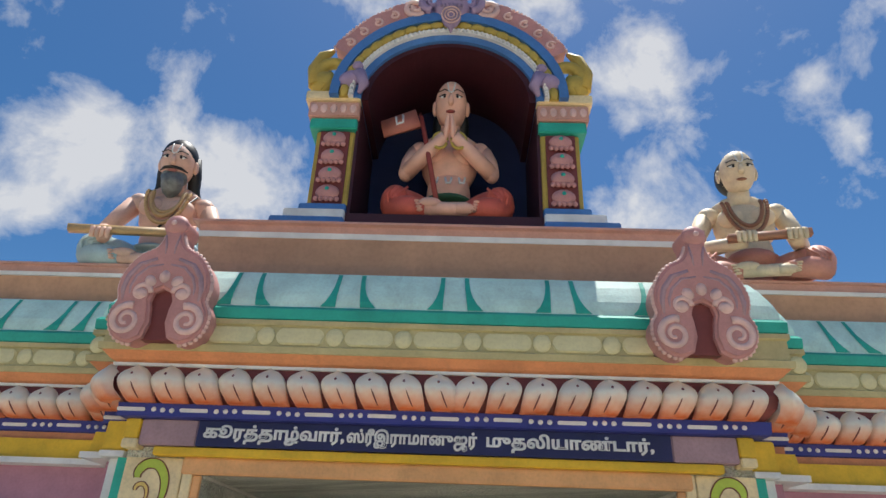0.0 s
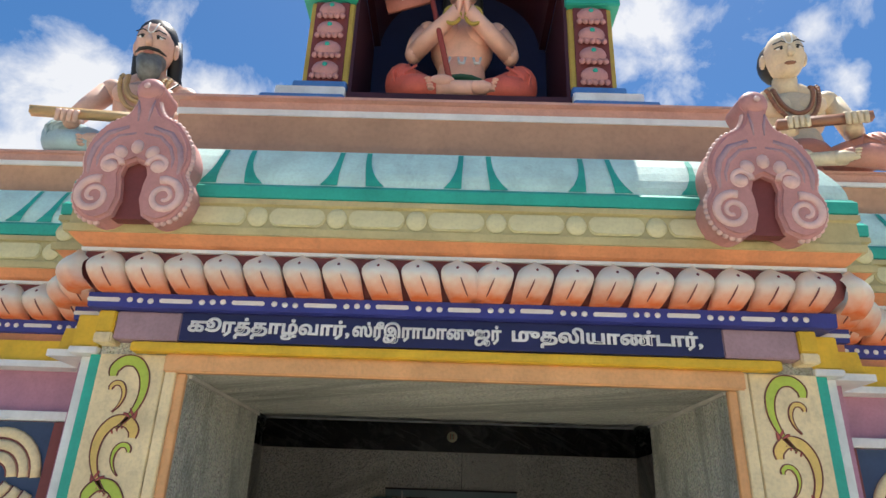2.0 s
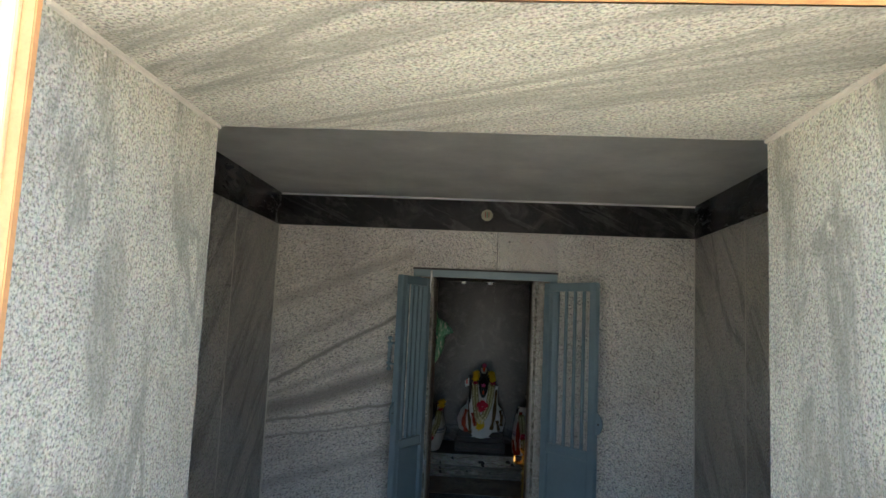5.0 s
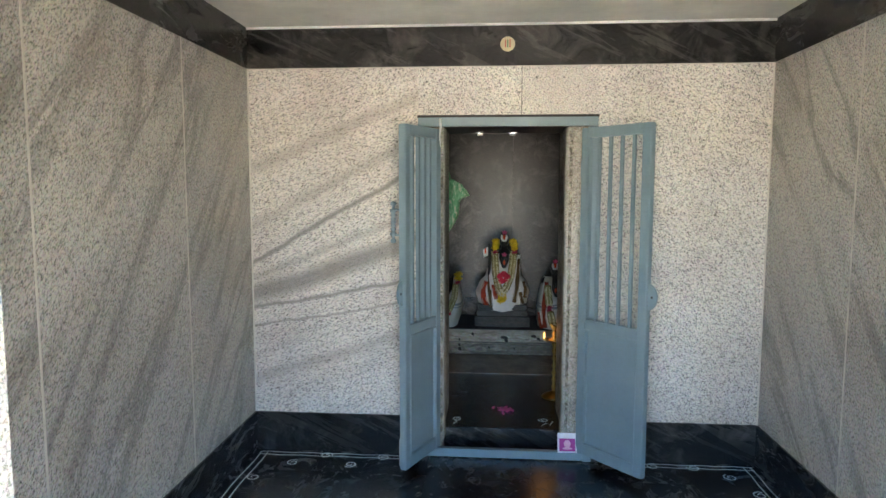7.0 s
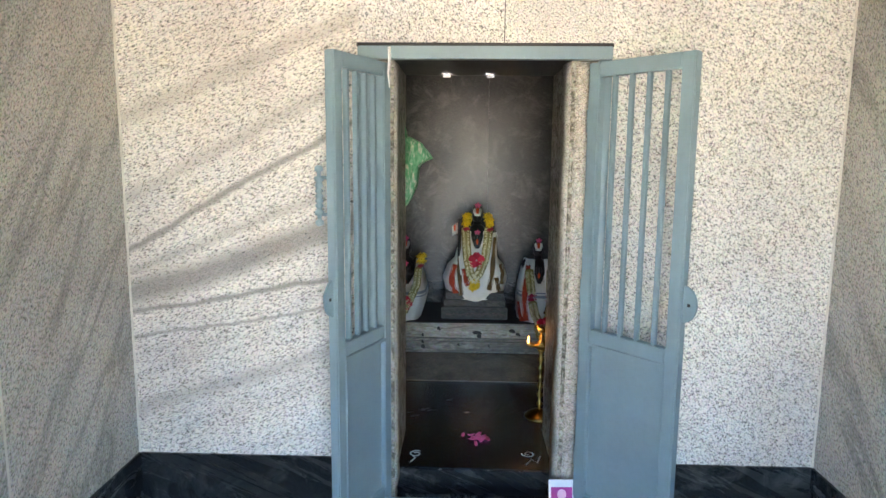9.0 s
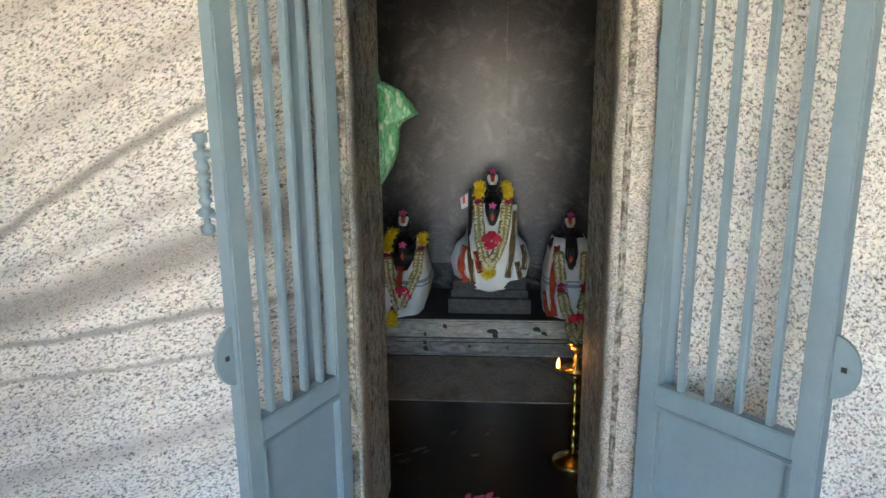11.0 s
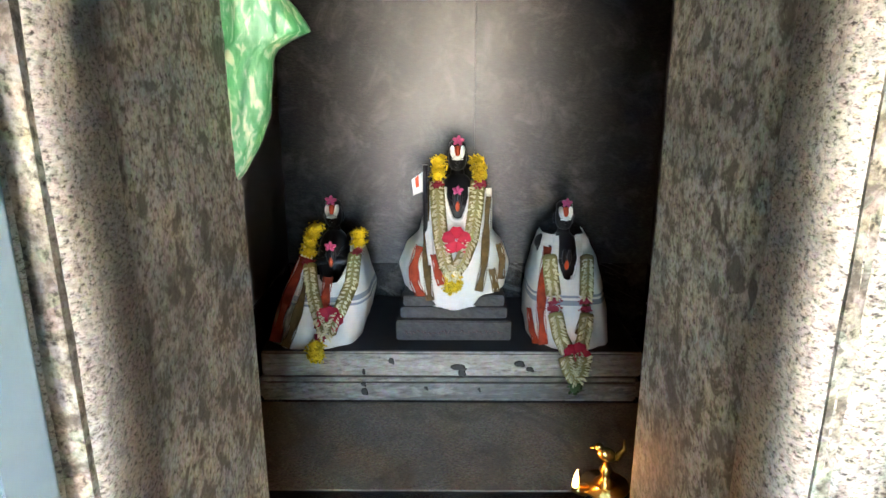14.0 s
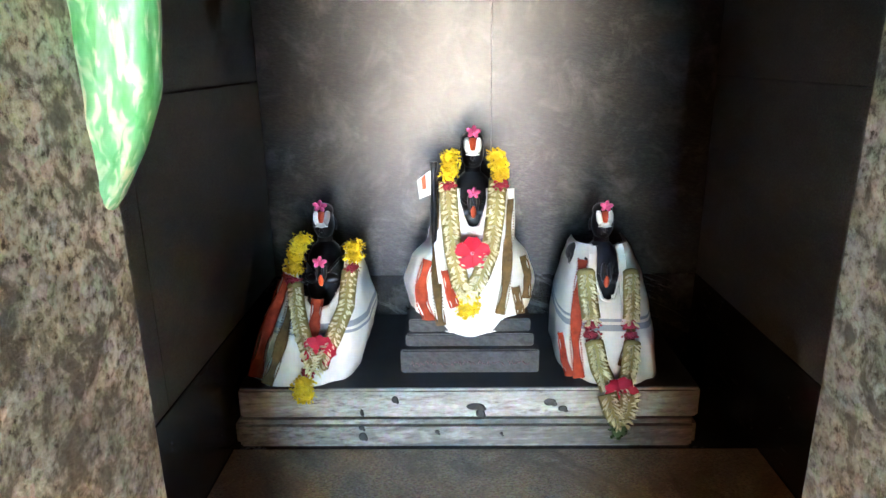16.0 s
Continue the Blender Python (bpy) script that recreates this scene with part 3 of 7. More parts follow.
# ---------- facade: lotus petals, dashes, discs, strokes ----------
def petal_mesh(w, h, lean):
    """One lotus petal on a bulging section, its origin at mid height on the ground plane."""
    bm = bmesh.new()
    nu, nv = 7, 11
    grid = []
    for j in range(nv):
        v = j / (nv - 1)
        half = 0.5 * w * (0.84 + 0.16 * math.sin(math.pi * v)) if v < 0.5 else 0.5 * w * max(0.03, max(0, 1 - ((v - 0.5) / 0.5) ** 1.9) ** 0.62)
        z = (v - 0.5) * h
        out = 0.012 + 0.05 * math.sin(math.pi * min(1, 0.12 + v * 0.8))
        row = []
        for i in range(nu):
            u = -1 + 2 * i / (nu - 1)
            row.append(bm.verts.new((u * half + lean * (1 - v) ** 2, -(out + 0.010 * math.cos(u * math.pi / 2)), z + (0.006 * (1 - abs(u)) if j == nv - 1 else 0.0))))
        grid.append(row)
    for a, b in zip(grid, grid[1:]):
        for k in range(nu - 1):
            bm.faces.new((a[k], a[k + 1], b[k + 1], b[k]))
    ring = [e for e in bm.edges if e.is_boundary]
    ext = bmesh.ops.extrude_edge_only(bm, edges=ring)
    for v in ext["geom"]:
        if isinstance(v, bmesh.types.BMVert):
            v.co.y = max(v.co.y + 0.03, -0.03)
    for f in bm.faces:
        f.smooth = True
    return finish("petal", bm, PETAL, True)


def stroke_mesh(lean):
    bm = bmesh.new()
    ball(bm, (0, -0.064, 0.017), (0.004, 0.003, 0.0055), u=8, v=6)
    pts = []
    for i in range(6):
        v = 0.42 - 0.38 * i / 5
        out = 0.012 + 0.05 * math.sin(math.pi * min(1, 0.12 + v * 0.8)) + 0.0105
        pts.append((lean * (1 - v) ** 2 + 0.012 * (0.42 - v) * (1 if lean > 0 else -1), -out, (v - 0.5) * 0.099))
    ribbon(bm, pts, [0.0015, 0.003, 0.0035, 0.0035, 0.003, 0.002], thick=0.002)
    return finish("brush_mark", bm, MAROON)


PITCH, PH = 0.0926, 0.099
petals = {s: (petal_mesh(0.0865, PH, s * 0.022), stroke_mesh(s * 0.022)) for s in (1, -1)}


def petal_row(host, y, xs, z, middle, turn=0.0):
    for x in xs:
        me, mk = petals[1 if x < middle else -1]
        ob = new("petal", me)
        ob.parent = host
        ob.matrix_world = pose(x, y, z, 0, 0, turn)
        mark = new("brush_mark", mk)
        mark.parent = ob


def mounts(name):
    return [o for o in scene.objects if o.name.split(".")[0] == name]


maroons, blues, olives, rolls = mounts("trim_maroon"), mounts("trim_blue"), mounts("trim_olive"), mounts("eave_roll")
petal_row(maroons[0], 1.815, [-0.865 + PITCH * i for i in range(19)], 2.129, CX)
petal_row(maroons[1], 1.94, [-1.0, 0.95], 2.129, CX)
petal_row(maroons[2], 2.085, [-1.09 - PITCH * i for i in range(16)], 2.129, 9)
petal_row(maroons[2], 2.085, [1.04 + PITCH * i for i in range(16)], 2.129, -9)
for x, y, a, k in ((-0.93, 1.765, -45, 0), (0.88, 1.765, 45, 0), (-1.03, 1.9, -45, 1), (0.98, 1.9, 45, 1)):
    ob = new("petal", petals[1][0])
    ob.parent = maroons[k]
    ob.matrix_world = pose(x, y + 0.055, 2.129, 0, 0, a)

dash_bm, dot_bm = bmesh.new(), bmesh.new()
plate(dash_bm, [(0.034 * (1 if math.cos(a) > 0 else -1) + 0.005 * math.cos(a), 0.0052 * math.sin(a)) for a in [2 * math.pi * (i + 0.5) / 12 for i in range(12)]], -0.0025, 0.003)
ball(dot_bm, (0, 0, 0), (0.0075, 0.003, 0.0068), u=10, v=6)
DASH, DOT = finish("dash", dash_bm, WHITE), finish("dot", dot_bm, WHITE, True)


def dashes(host, y, x0, x1, z=2.0625):
    x, i = x0 + 0.04, 0
    while x < x1 - 0.02:
        for nm, me, dx in (("dash", DASH, 0), ("dot", DOT, 0.062), ("dot", DOT, 0.087), ("dot", DOT, 0.112)):
            if x + dx < x1 - 0.01:
                o = new(nm, me)
                o.parent = host
                o.matrix_world = pose(x + dx + 0.002 * math.sin(7 * i), y, z + 0.0015 * math.sin(3.3 * i + dx * 40))
        x += 0.1715
        i += 1


dashes(blues[0], 1.8065, -0.91, 0.86)
dashes(blues[1], 1.932, -1.01, -0.93)
dashes(blues[1], 1.932, 0.88, 0.96)
dashes(blues[2], 2.077, -2.6, -1.0)
dashes(blues[2], 2.077, 0.96, 2.5)

disc_bm, oval_bm = bmesh.new(), bmesh.new()
ball(disc_bm, (0, 0, 0), (0.0255, 0.007, 0.0265), u=18, v=8)
plate(oval_bm, [(0.045 * (1 if math.cos(a) > 0 else -1) + 0.022 * math.cos(a), 0.024 * math.sin(a)) for a in [2 * math.pi * (i + 0.5) / 24 for i in range(24)]], -0.005, 0.004)
bmesh.ops.bevel(oval_bm, geom=[e for e in oval_bm.edges if all(v.co.y < 0 for v in e.verts)], offset=0.003, segments=2, affect="EDGES")
DISC, OVAL = finish("disc", disc_bm, PALE_OLIVE, True), finish("oval", oval_bm, PALE_OLIVE)


def beads(host, y, x0, n, step=0.0954):
    for i in range(n):
        o = new("disc" if i % 2 == 0 else "oval", DISC if i % 2 == 0 else OVAL)
        o.parent = host
        o.matrix_world = pose(x0 + step * i, y, 2.262)


beads(olives[0], 1.748, -0.515 - 0.0954 * 4, 18)
beads(olives[1], 1.873, -1.05, 1)
beads(olives[1], 1.873, 1.0, 1)
beads(olives[2], 2.018, -1.17 - 0.0954 * 14, 15)
beads(olives[2], 2.018, 1.09, 15)


ROLL = [(0.0775, 2.353), (0.0765, 2.372), (0.0705, 2.395), (0.0605, 2.42), (0.0475, 2.448), (0.031, 2.474)]


def eave_stroke(host, yw, x, bend):
    bm = bmesh.new()
    rows = []
    for i, (p, z) in enumerate(ROLL):
        k = i / 5
        xx = x + bend * (1 - k) ** 2.2
        w = 0.0065 + 0.016 * (1 - k) ** 3
        rows.append([bm.verts.new((xx - w, yw - p - 0.0035, z)), bm.verts.new((xx + w, yw - p - 0.0035, z))])
    for a, b in zip(rows, rows[1:]):
        bm.faces.new((a[0], a[1], b[1], b[0]))
    part("brush_stroke", bm, TEAL, host)


for x in (-0.60, -0.30, 0.005, 0.31, 0.585):
    eave_stroke(rolls[0], 1.83, x - 0.035, -0.02)
    eave_stroke(rolls[0], 1.83, x + 0.035, 0.025)
for i in range(6):
    eave_stroke(rolls[2], 2.10, -1.28 - 0.27 * i, -0.03)
    eave_stroke(rolls[2], 2.10, -1.20 - 0.27 * i, -0.02)
    eave_stroke(rolls[2], 2.10, 1.20 + 0.27 * i, 0.03)
    eave_stroke(rolls[2], 2.10, 1.28 + 0.27 * i, 0.05)

# ---------- facade: beam, sign, capitals, pilasters ----------
setting(boxed("beam_orange", -0.72, 0.648, 1.858, 1.884, 1.905, 1.949, ORANGE, bevel=0.004), "orange painted door beam with flaking paint")
setting(boxed("beam_yellow", -0.80, 0.73, 1.838, 1.874, 1.949, 1.972, YELLOW, bevel=0.003), "bright yellow strip over the door beam")
setting(boxed("panel_mauve_west", -0.843, -0.686, 1.832, 1.874, 1.974, 2.042, MAUVE, bevel=0.003), "mauve painted block beside the name board")
setting(boxed("panel_mauve_east", 0.596, 0.771, 1.832, 1.874, 1.974, 2.042, MAUVE, bevel=0.003), "mauve painted block beside the name board")
for sx, x0 in ((-1, -0.843), (1, 0.771)):
    a, b = sorted((x0, x0 + sx * 0.043))
    setting(boxed("capital_yellow", a, b, 1.826, 1.90, 1.99, 2.042, YELLOW, bevel=0.003), "yellow painted capital block of the pilaster")
    setting(boxed("capital_cream", a, b, 1.826, 1.90, 1.965, 1.989, CREAM, bevel=0.003), "cream painted foot of the capital")
    a, b = sorted((x0 + sx * 0.045, x0 + sx * 0.115))
    setting(boxed("capital_side", a, b, 1.87, 1.98, 1.962, 2.042, YELLOW, bevel=0.003), "yellow painted bracket beside the capital")
    setting(boxed("capital_side_lip", a, b, 1.86, 1.98, 1.945, 1.961, WHITE, bevel=0.002), "cream painted lip of the bracket")

sign = thing("name_board", "navy blue name board with white Tamil lettering above the entrance", "sign", m=pose(-0.045, 1.83, 1.974))
boxed("board", -0.639, 0.639, 0.0, 0.044, 0.0, 0.068, NAVY, sign)
for word, x, w in (("\u0b95\u0bc2\u0bb0\u0ba4\u0bcd\u0ba4\u0bbe\u0bb4\u0bcd\u0bb5\u0bbe\u0bb0\u0bcd,", -0.622, 0.385), ("\u0bb8\u0bcd\u0bb0\u0bc0\u0b87\u0bb0\u0bbe\u0bae\u0bbe\u0ba9\u0bc1\u0b9c\u0bb0\u0bcd", -0.231, 0.352), ("\u0bae\u0bc1\u0ba4\u0bb2\u0bbf\u0baf\u0bbe\u0ba3\u0bcd\u0b9f\u0bbe\u0bb0\u0bcd,", 0.145, 0.447)):
    cu = bpy.data.curves.new("lettering", "FONT")
    cu.body = word
    cu.size = 0.05
    cu.bevel_depth = 0.0021
    cu.bevel_resolution = 0
    cu.extrude = 0.001
    cu.resolution_u = 4
    tmp = new("lettering_curve", cu)
    me = bpy.data.meshes.new_from_object(tmp.evaluated_get(bpy.context.evaluated_depsgraph_get()))
    bpy.data.objects.remove(tmp)
    me.materials.clear()
    me.materials.append(WHITE)
    xs = [v.co.x for v in me.vertices] or [0, 1]
    ys = [v.co.y for v in me.vertices] or [0, 1]
    k = w / max(0.01, max(xs) - min(xs))
    kz = 0.052 / max(0.01, max(ys) - min(ys))
    for v in me.vertices:
        v.co = Vector((x + (v.co.x - min(xs)) * k, -0.002 + v.co.z * 0.5, 0.008 + (v.co.y - min(ys)) * kz))
    ob = new("lettering", me)
    ob.parent = sign
    ob["label"] = "white painted letters"


def smooth_line(pts, n):
    """Points along a smooth curve through pts."""
    out = []
    for i in range(len(pts) - 1):
        p0, p1, p2, p3 = (pts[max(0, min(len(pts) - 1, i + d))] for d in (-1, 0, 1, 2))
        for k in range(n):
            t = k / n
            out.append(tuple(0.5 * (2 * b + (c - a) * t + (2 * a - 5 * b + 4 * c - d) * t * t + (3 * b - a - 3 * c + d) * t ** 3) for a, b, c, d in zip(p0, p1, p2, p3)))
    return out + [pts[-1]]


CURL = [(0.004, 0, -0.108, 0.003), (-0.020, 0, -0.080, 0.009), (-0.034, 0, -0.042, 0.015), (-0.031, 0, -0.004, 0.020), (-0.012, 0, 0.022, 0.022), (0.014, 0, 0.025, 0.022), (0.031, 0, 0.010, 0.021), (0.032, 0, -0.006, 0.014)]


def leaf_scroll(bm_f, bm_l, cx, cz, s, flip):
    """A painted acanthus curl: a filled tail that ends in a round head, with a dark outline."""
    line = smooth_line(CURL, 5)
    pts = [(cx + flip * s * x, 0, cz + s * z) for x, y, z, w in line]
    w = [s * q[3] for q in line]
    ribbon(bm_f, pts, w, thick=0.002)
    for sd in (-1, 1):
        out = []
        for i, p in enumerate(pts):
            a, b = Vector(pts[max(0, i - 1)]), Vector(pts[min(len(pts) - 1, i + 1)])
            t = (b - a).normalized()
            out.append(Vector(p) + Vector((-t.z, 0, t.x)) * sd * w[i] * 0.5)
        ribbon(bm_l, out, 0.0026, thick=0.003)


def pilaster(mx, name, label):
    """Mirrored about the middle line by mx."""
    def at(x):
        return CX - (x - CX) if mx < 0 else x
    sides = [("face", -0.880, -0.72, 1.868, CREAM), ("strip", -0.716, -0.69, 1.864, CREAM), ("edge", -0.69, -0.668, 1.872, ORANGE)]
    root = thing(name, label, "pilaster")
    root["kind"] = "structure"
    root.matrix_world = pose(0, 0, -0.06)
    for nm, x0, x1, y, m in sides:
        a, b = sorted((at(x0), at(x1)))
        o = boxed(nm, a, b, y, 1.886, 0.0, 2.006 if nm != "edge" else 1.964, m, root, bevel=0.002)
    for nm, x0, x1, y, m in (("green_edge", -0.906, -0.8805, 1.873, TEAL), ("white_edge", -0.942, -0.9065, 1.90, WHITE)):
        a, b = sorted((at(x0), at(x1)))
        boxed(nm, a, b, y, 1.972, 0.0, 2.004, m, root)
    cx = at(-0.80)
    z = 1.90
    for k in range(9):
        col, col2 = (LIME, YELLOW_OCHRE) if k % 2 == 0 else (YELLOW_OCHRE, LIME)
        way = -mx if k % 2 == 0 else mx
        f, f2, l = bmesh.new(), bmesh.new(), bmesh.new()
        leaf_scroll(f, l, cx, z, 1.18, way)
        leaf_scroll(f2, l, cx + way * 0.020, z - 0.036, 0.5, way)
        for b_ in (f, f2, l):
            bmesh.ops.translate(b_, vec=(0, 1.8675, 0.06), verts=b_.verts)
        part("painted_leaf", f, col, root)
        part("painted_leaf", f2, col2, root)
        part("leaf_outline", l, MAROON, root)
        bud = bmesh.new()
        for d in range(3):
            ball(bud, (cx - way * (0.034 - 0.009 * d), 1.867, z - 0.036 + 0.006 * (d == 1)), (0.0042, 0.003, 0.012), Euler((0, way * (d - 1) * 0.6 + way * 0.5, 0)), u=8, v=6)
        for d in range(4):
            ball(bud, (cx - way * (0.018 - 0.010 * d), 1.867, z - 0.056 - 0.006 * d), (0.0022, 0.002, 0.0055), Euler((0, way * 0.4, 0)), u=6, v=5)
        part("painted_bud", bud, DULL_RED, root)
        z -= 0.139


pilaster(1, "pilaster_west", "cream pilaster painted with green and yellow leaf scrolls")
pilaster(-1, "pilaster_east", "cream pilaster painted with green and yellow leaf scrolls")


def wall_niche(x0, x1, name):
    """A framed mural in the pink wall."""
    root = thing(name, "framed mural of cream scrolls on dark blue, in the pink wall", "mural")
    root.matrix_world = pose((x0 + x1) / 2, 2.11, 0.7)
    w = (x1 - x0) / 2
    for a, b in ((-w, -w + 0.03), (w - 0.03, w)):
        boxed("frame", a, b, -0.02, 0.0, 0.0, 1.11, MAROON, root, bevel=0.003)
    boxed("frame_top", -w - 0.005, w + 0.005, -0.026, 0.0, 1.111, 1.135, WHITE, root, bevel=0.003)
    boxed("mural_ground", -w + 0.031, w - 0.031, -0.006, 0.0, 0.0, 1.109, paint("mural_blue", (0.03, 0.06, 0.13)), root)
    for k, (cx, cz, r) in enumerate(((w - 0.16, 0.97, 0.11), (-w + 0.17, 0.95, 0.11), (w - 0.14, 0.68, 0.07), (0, 0.55, 0.13), (-w + 0.15, 0.4, 0.09))):
        bm = bmesh.new()
        for q in range(3):
            tube(bm, arc(cx, cz, r * (1 - 0.28 * q), r * (1 - 0.28 * q), 0, 340, 26, -0.008), 0.014 * r / 0.11, flat=(1, 0.5), n=8)
        part("scroll", bm, CREAM, root)
        bm = bmesh.new()
        for q in range(3):
            tube(bm, arc(cx, cz, r * (0.88 - 0.28 * q), r * (0.88 - 0.28 * q), 0, 340, 26, -0.008), 0.005, flat=(1, 0.5), n=6)
        part("scroll_line", bm, MAROON, root)


wall_niche(-1.78, -1.053, "mural")
wall_niche(0.985, 1.70, "mural")


# ---------- facade: horseshoe ornaments ----------
def horseshoe():
    root = thing("horseshoe_ornament", "dusty pink plaster horseshoe ornament with scrolls and knob, on the eave", "ornament", "ornaments on the eave")
    right = [(0.034, 0.004), (0.07, -0.012), (0.11, 0.004), (0.132, 0.04), (0.134, 0.078), (0.12, 0.108), (0.126, 0.14), (0.124, 0.172), (0.108, 0.21), (0.08, 0.243), (0.045, 0.262), (0.03, 0.286), (0.026, 0.306), (0.034, 0.326), (0.032, 0.345), (0.016, 0.358)]
    right = smooth_line(right, 3)
    hole = [(0.022, 0.045), (0.026, 0.085), (0.031, 0.105), (0.024, 0.13), (0.0, 0.142)]
    outline = right + [(-x, z) for x, z in reversed(right)] + [(-x, z) for x, z in hole[:-1]] + list(reversed(hole))
    bm = bmesh.new()
    plate(bm, outline, -0.025, 0.06)
    bmesh.ops.bevel(bm, geom=[e for e in bm.edges if all(v.co.y < 0 for v in e.verts)], offset=0.008, segments=3, affect="EDGES")
    part("body", bm, PINK, root)
    bm = bmesh.new()
    plate(bm, [(-0.05, 0.0), (0.05, 0.0), (0.05, 0.15), (-0.05, 0.15)], -0.003, 0.03)
    part("recess", bm, MAROON, root)
    for sx in (-1, 1):
        bm = bmesh.new()
        tube(bm, [(sx * x, y, z) for x, y, z in spiral(0.082, 0.05, 0.043, 0.008, math.pi * 0.6, -1.6, 34, -0.024)], [0.011 - 0.00018 * i for i in range(35)], n=8, flat=(1, 0.7))
        part("scroll", bm, PALE_PINK, root)
        bm = bmesh.new()
        tube(bm, [(sx * x, y, z) for x, y, z in spiral(0.056, 0.128, 0.026, 0.005, math.pi * 1.0, -1.4, 22, -0.024)], [0.008 - 0.0002 * i for i in range(23)], n=8, flat=(1, 0.7))
        part("scroll", bm, PALE_PINK, root)
        bm = bmesh.new()
        tube(bm, [(sx * 0.105, -0.022, 0.105), (sx * 0.108, -0.024, 0.14), (sx * 0.1, -0.024, 0.175), (sx * 0.075, -0.024, 0.21), (sx * 0.03, -0.024, 0.228)], [0.005, 0.0075, 0.008, 0.0075, 0.005], n=8, flat=(1, 0.7))
        tube(bm, [(sx * 0.088, -0.022, 0.11), (sx * 0.089, -0.024, 0.145), (sx * 0.078, -0.024, 0.175), (sx * 0.05, -0.024, 0.203), (sx * 0.01, -0.024, 0.211)], [0.003, 0.0045, 0.005, 0.0045, 0.003], n=8, flat=(1, 0.7))
        tube(bm, [(sx * 0.012, -0.022, 0.24), (sx * 0.014, -0.025, 0.27), (sx * 0.02, -0.025, 0.3)], [0.003, 0.004, 0.002], n=6)
        part("rib", bm, MAUVE, root)
    for i in range(5):
        a = radians(10 + 40 * i)
        bm = bmesh.new()
        ball(bm, (0.058 * math.cos(a), -0.022, 0.115 + 0.06 * math.sin(a)), (0.016, 0.012, 0.019), Euler((0, -a + math.pi / 2, 0)), u=10, v=8)
        part("lobe", bm, PALE_PINK, root, smooth=True)
    pts = [Vector((x, 0, z)) for x, z in right[3:-9]]
    for sx in (-1, 1):
        bm = bmesh.new()
        for a, b in zip(pts, pts[1:]):
            n = max(1, round((b - a).length / 0.0125))
            for k in range(n):
                p = a.lerp(b, k / n)
                ball(bm, (sx * p.x, -0.008, p.z), 0.0075, u=8, v=6)
        part("scalloped_rim", bm, PALE_PINK, root)
    bm = bmesh.new()
    ball(bm, (0, -0.014, 0.334), (0.034, 0.024, 0.031))
    knob = part("knob", bm, PINK, root)
    bm = bmesh.new()
    ball(bm, (0, -0.038, 0.334), (0.008, 0.004, 0.008), u=10, v=6)
    part("stud", bm, PALE_PINK, knob)
    return root


h1 = horseshoe()
h1.matrix_world = pose(-0.795, 1.697, 2.222, 4, 0, 0)
copy_thing(h1, pose(0.668, 1.69, 2.222, 4, 0, 0))


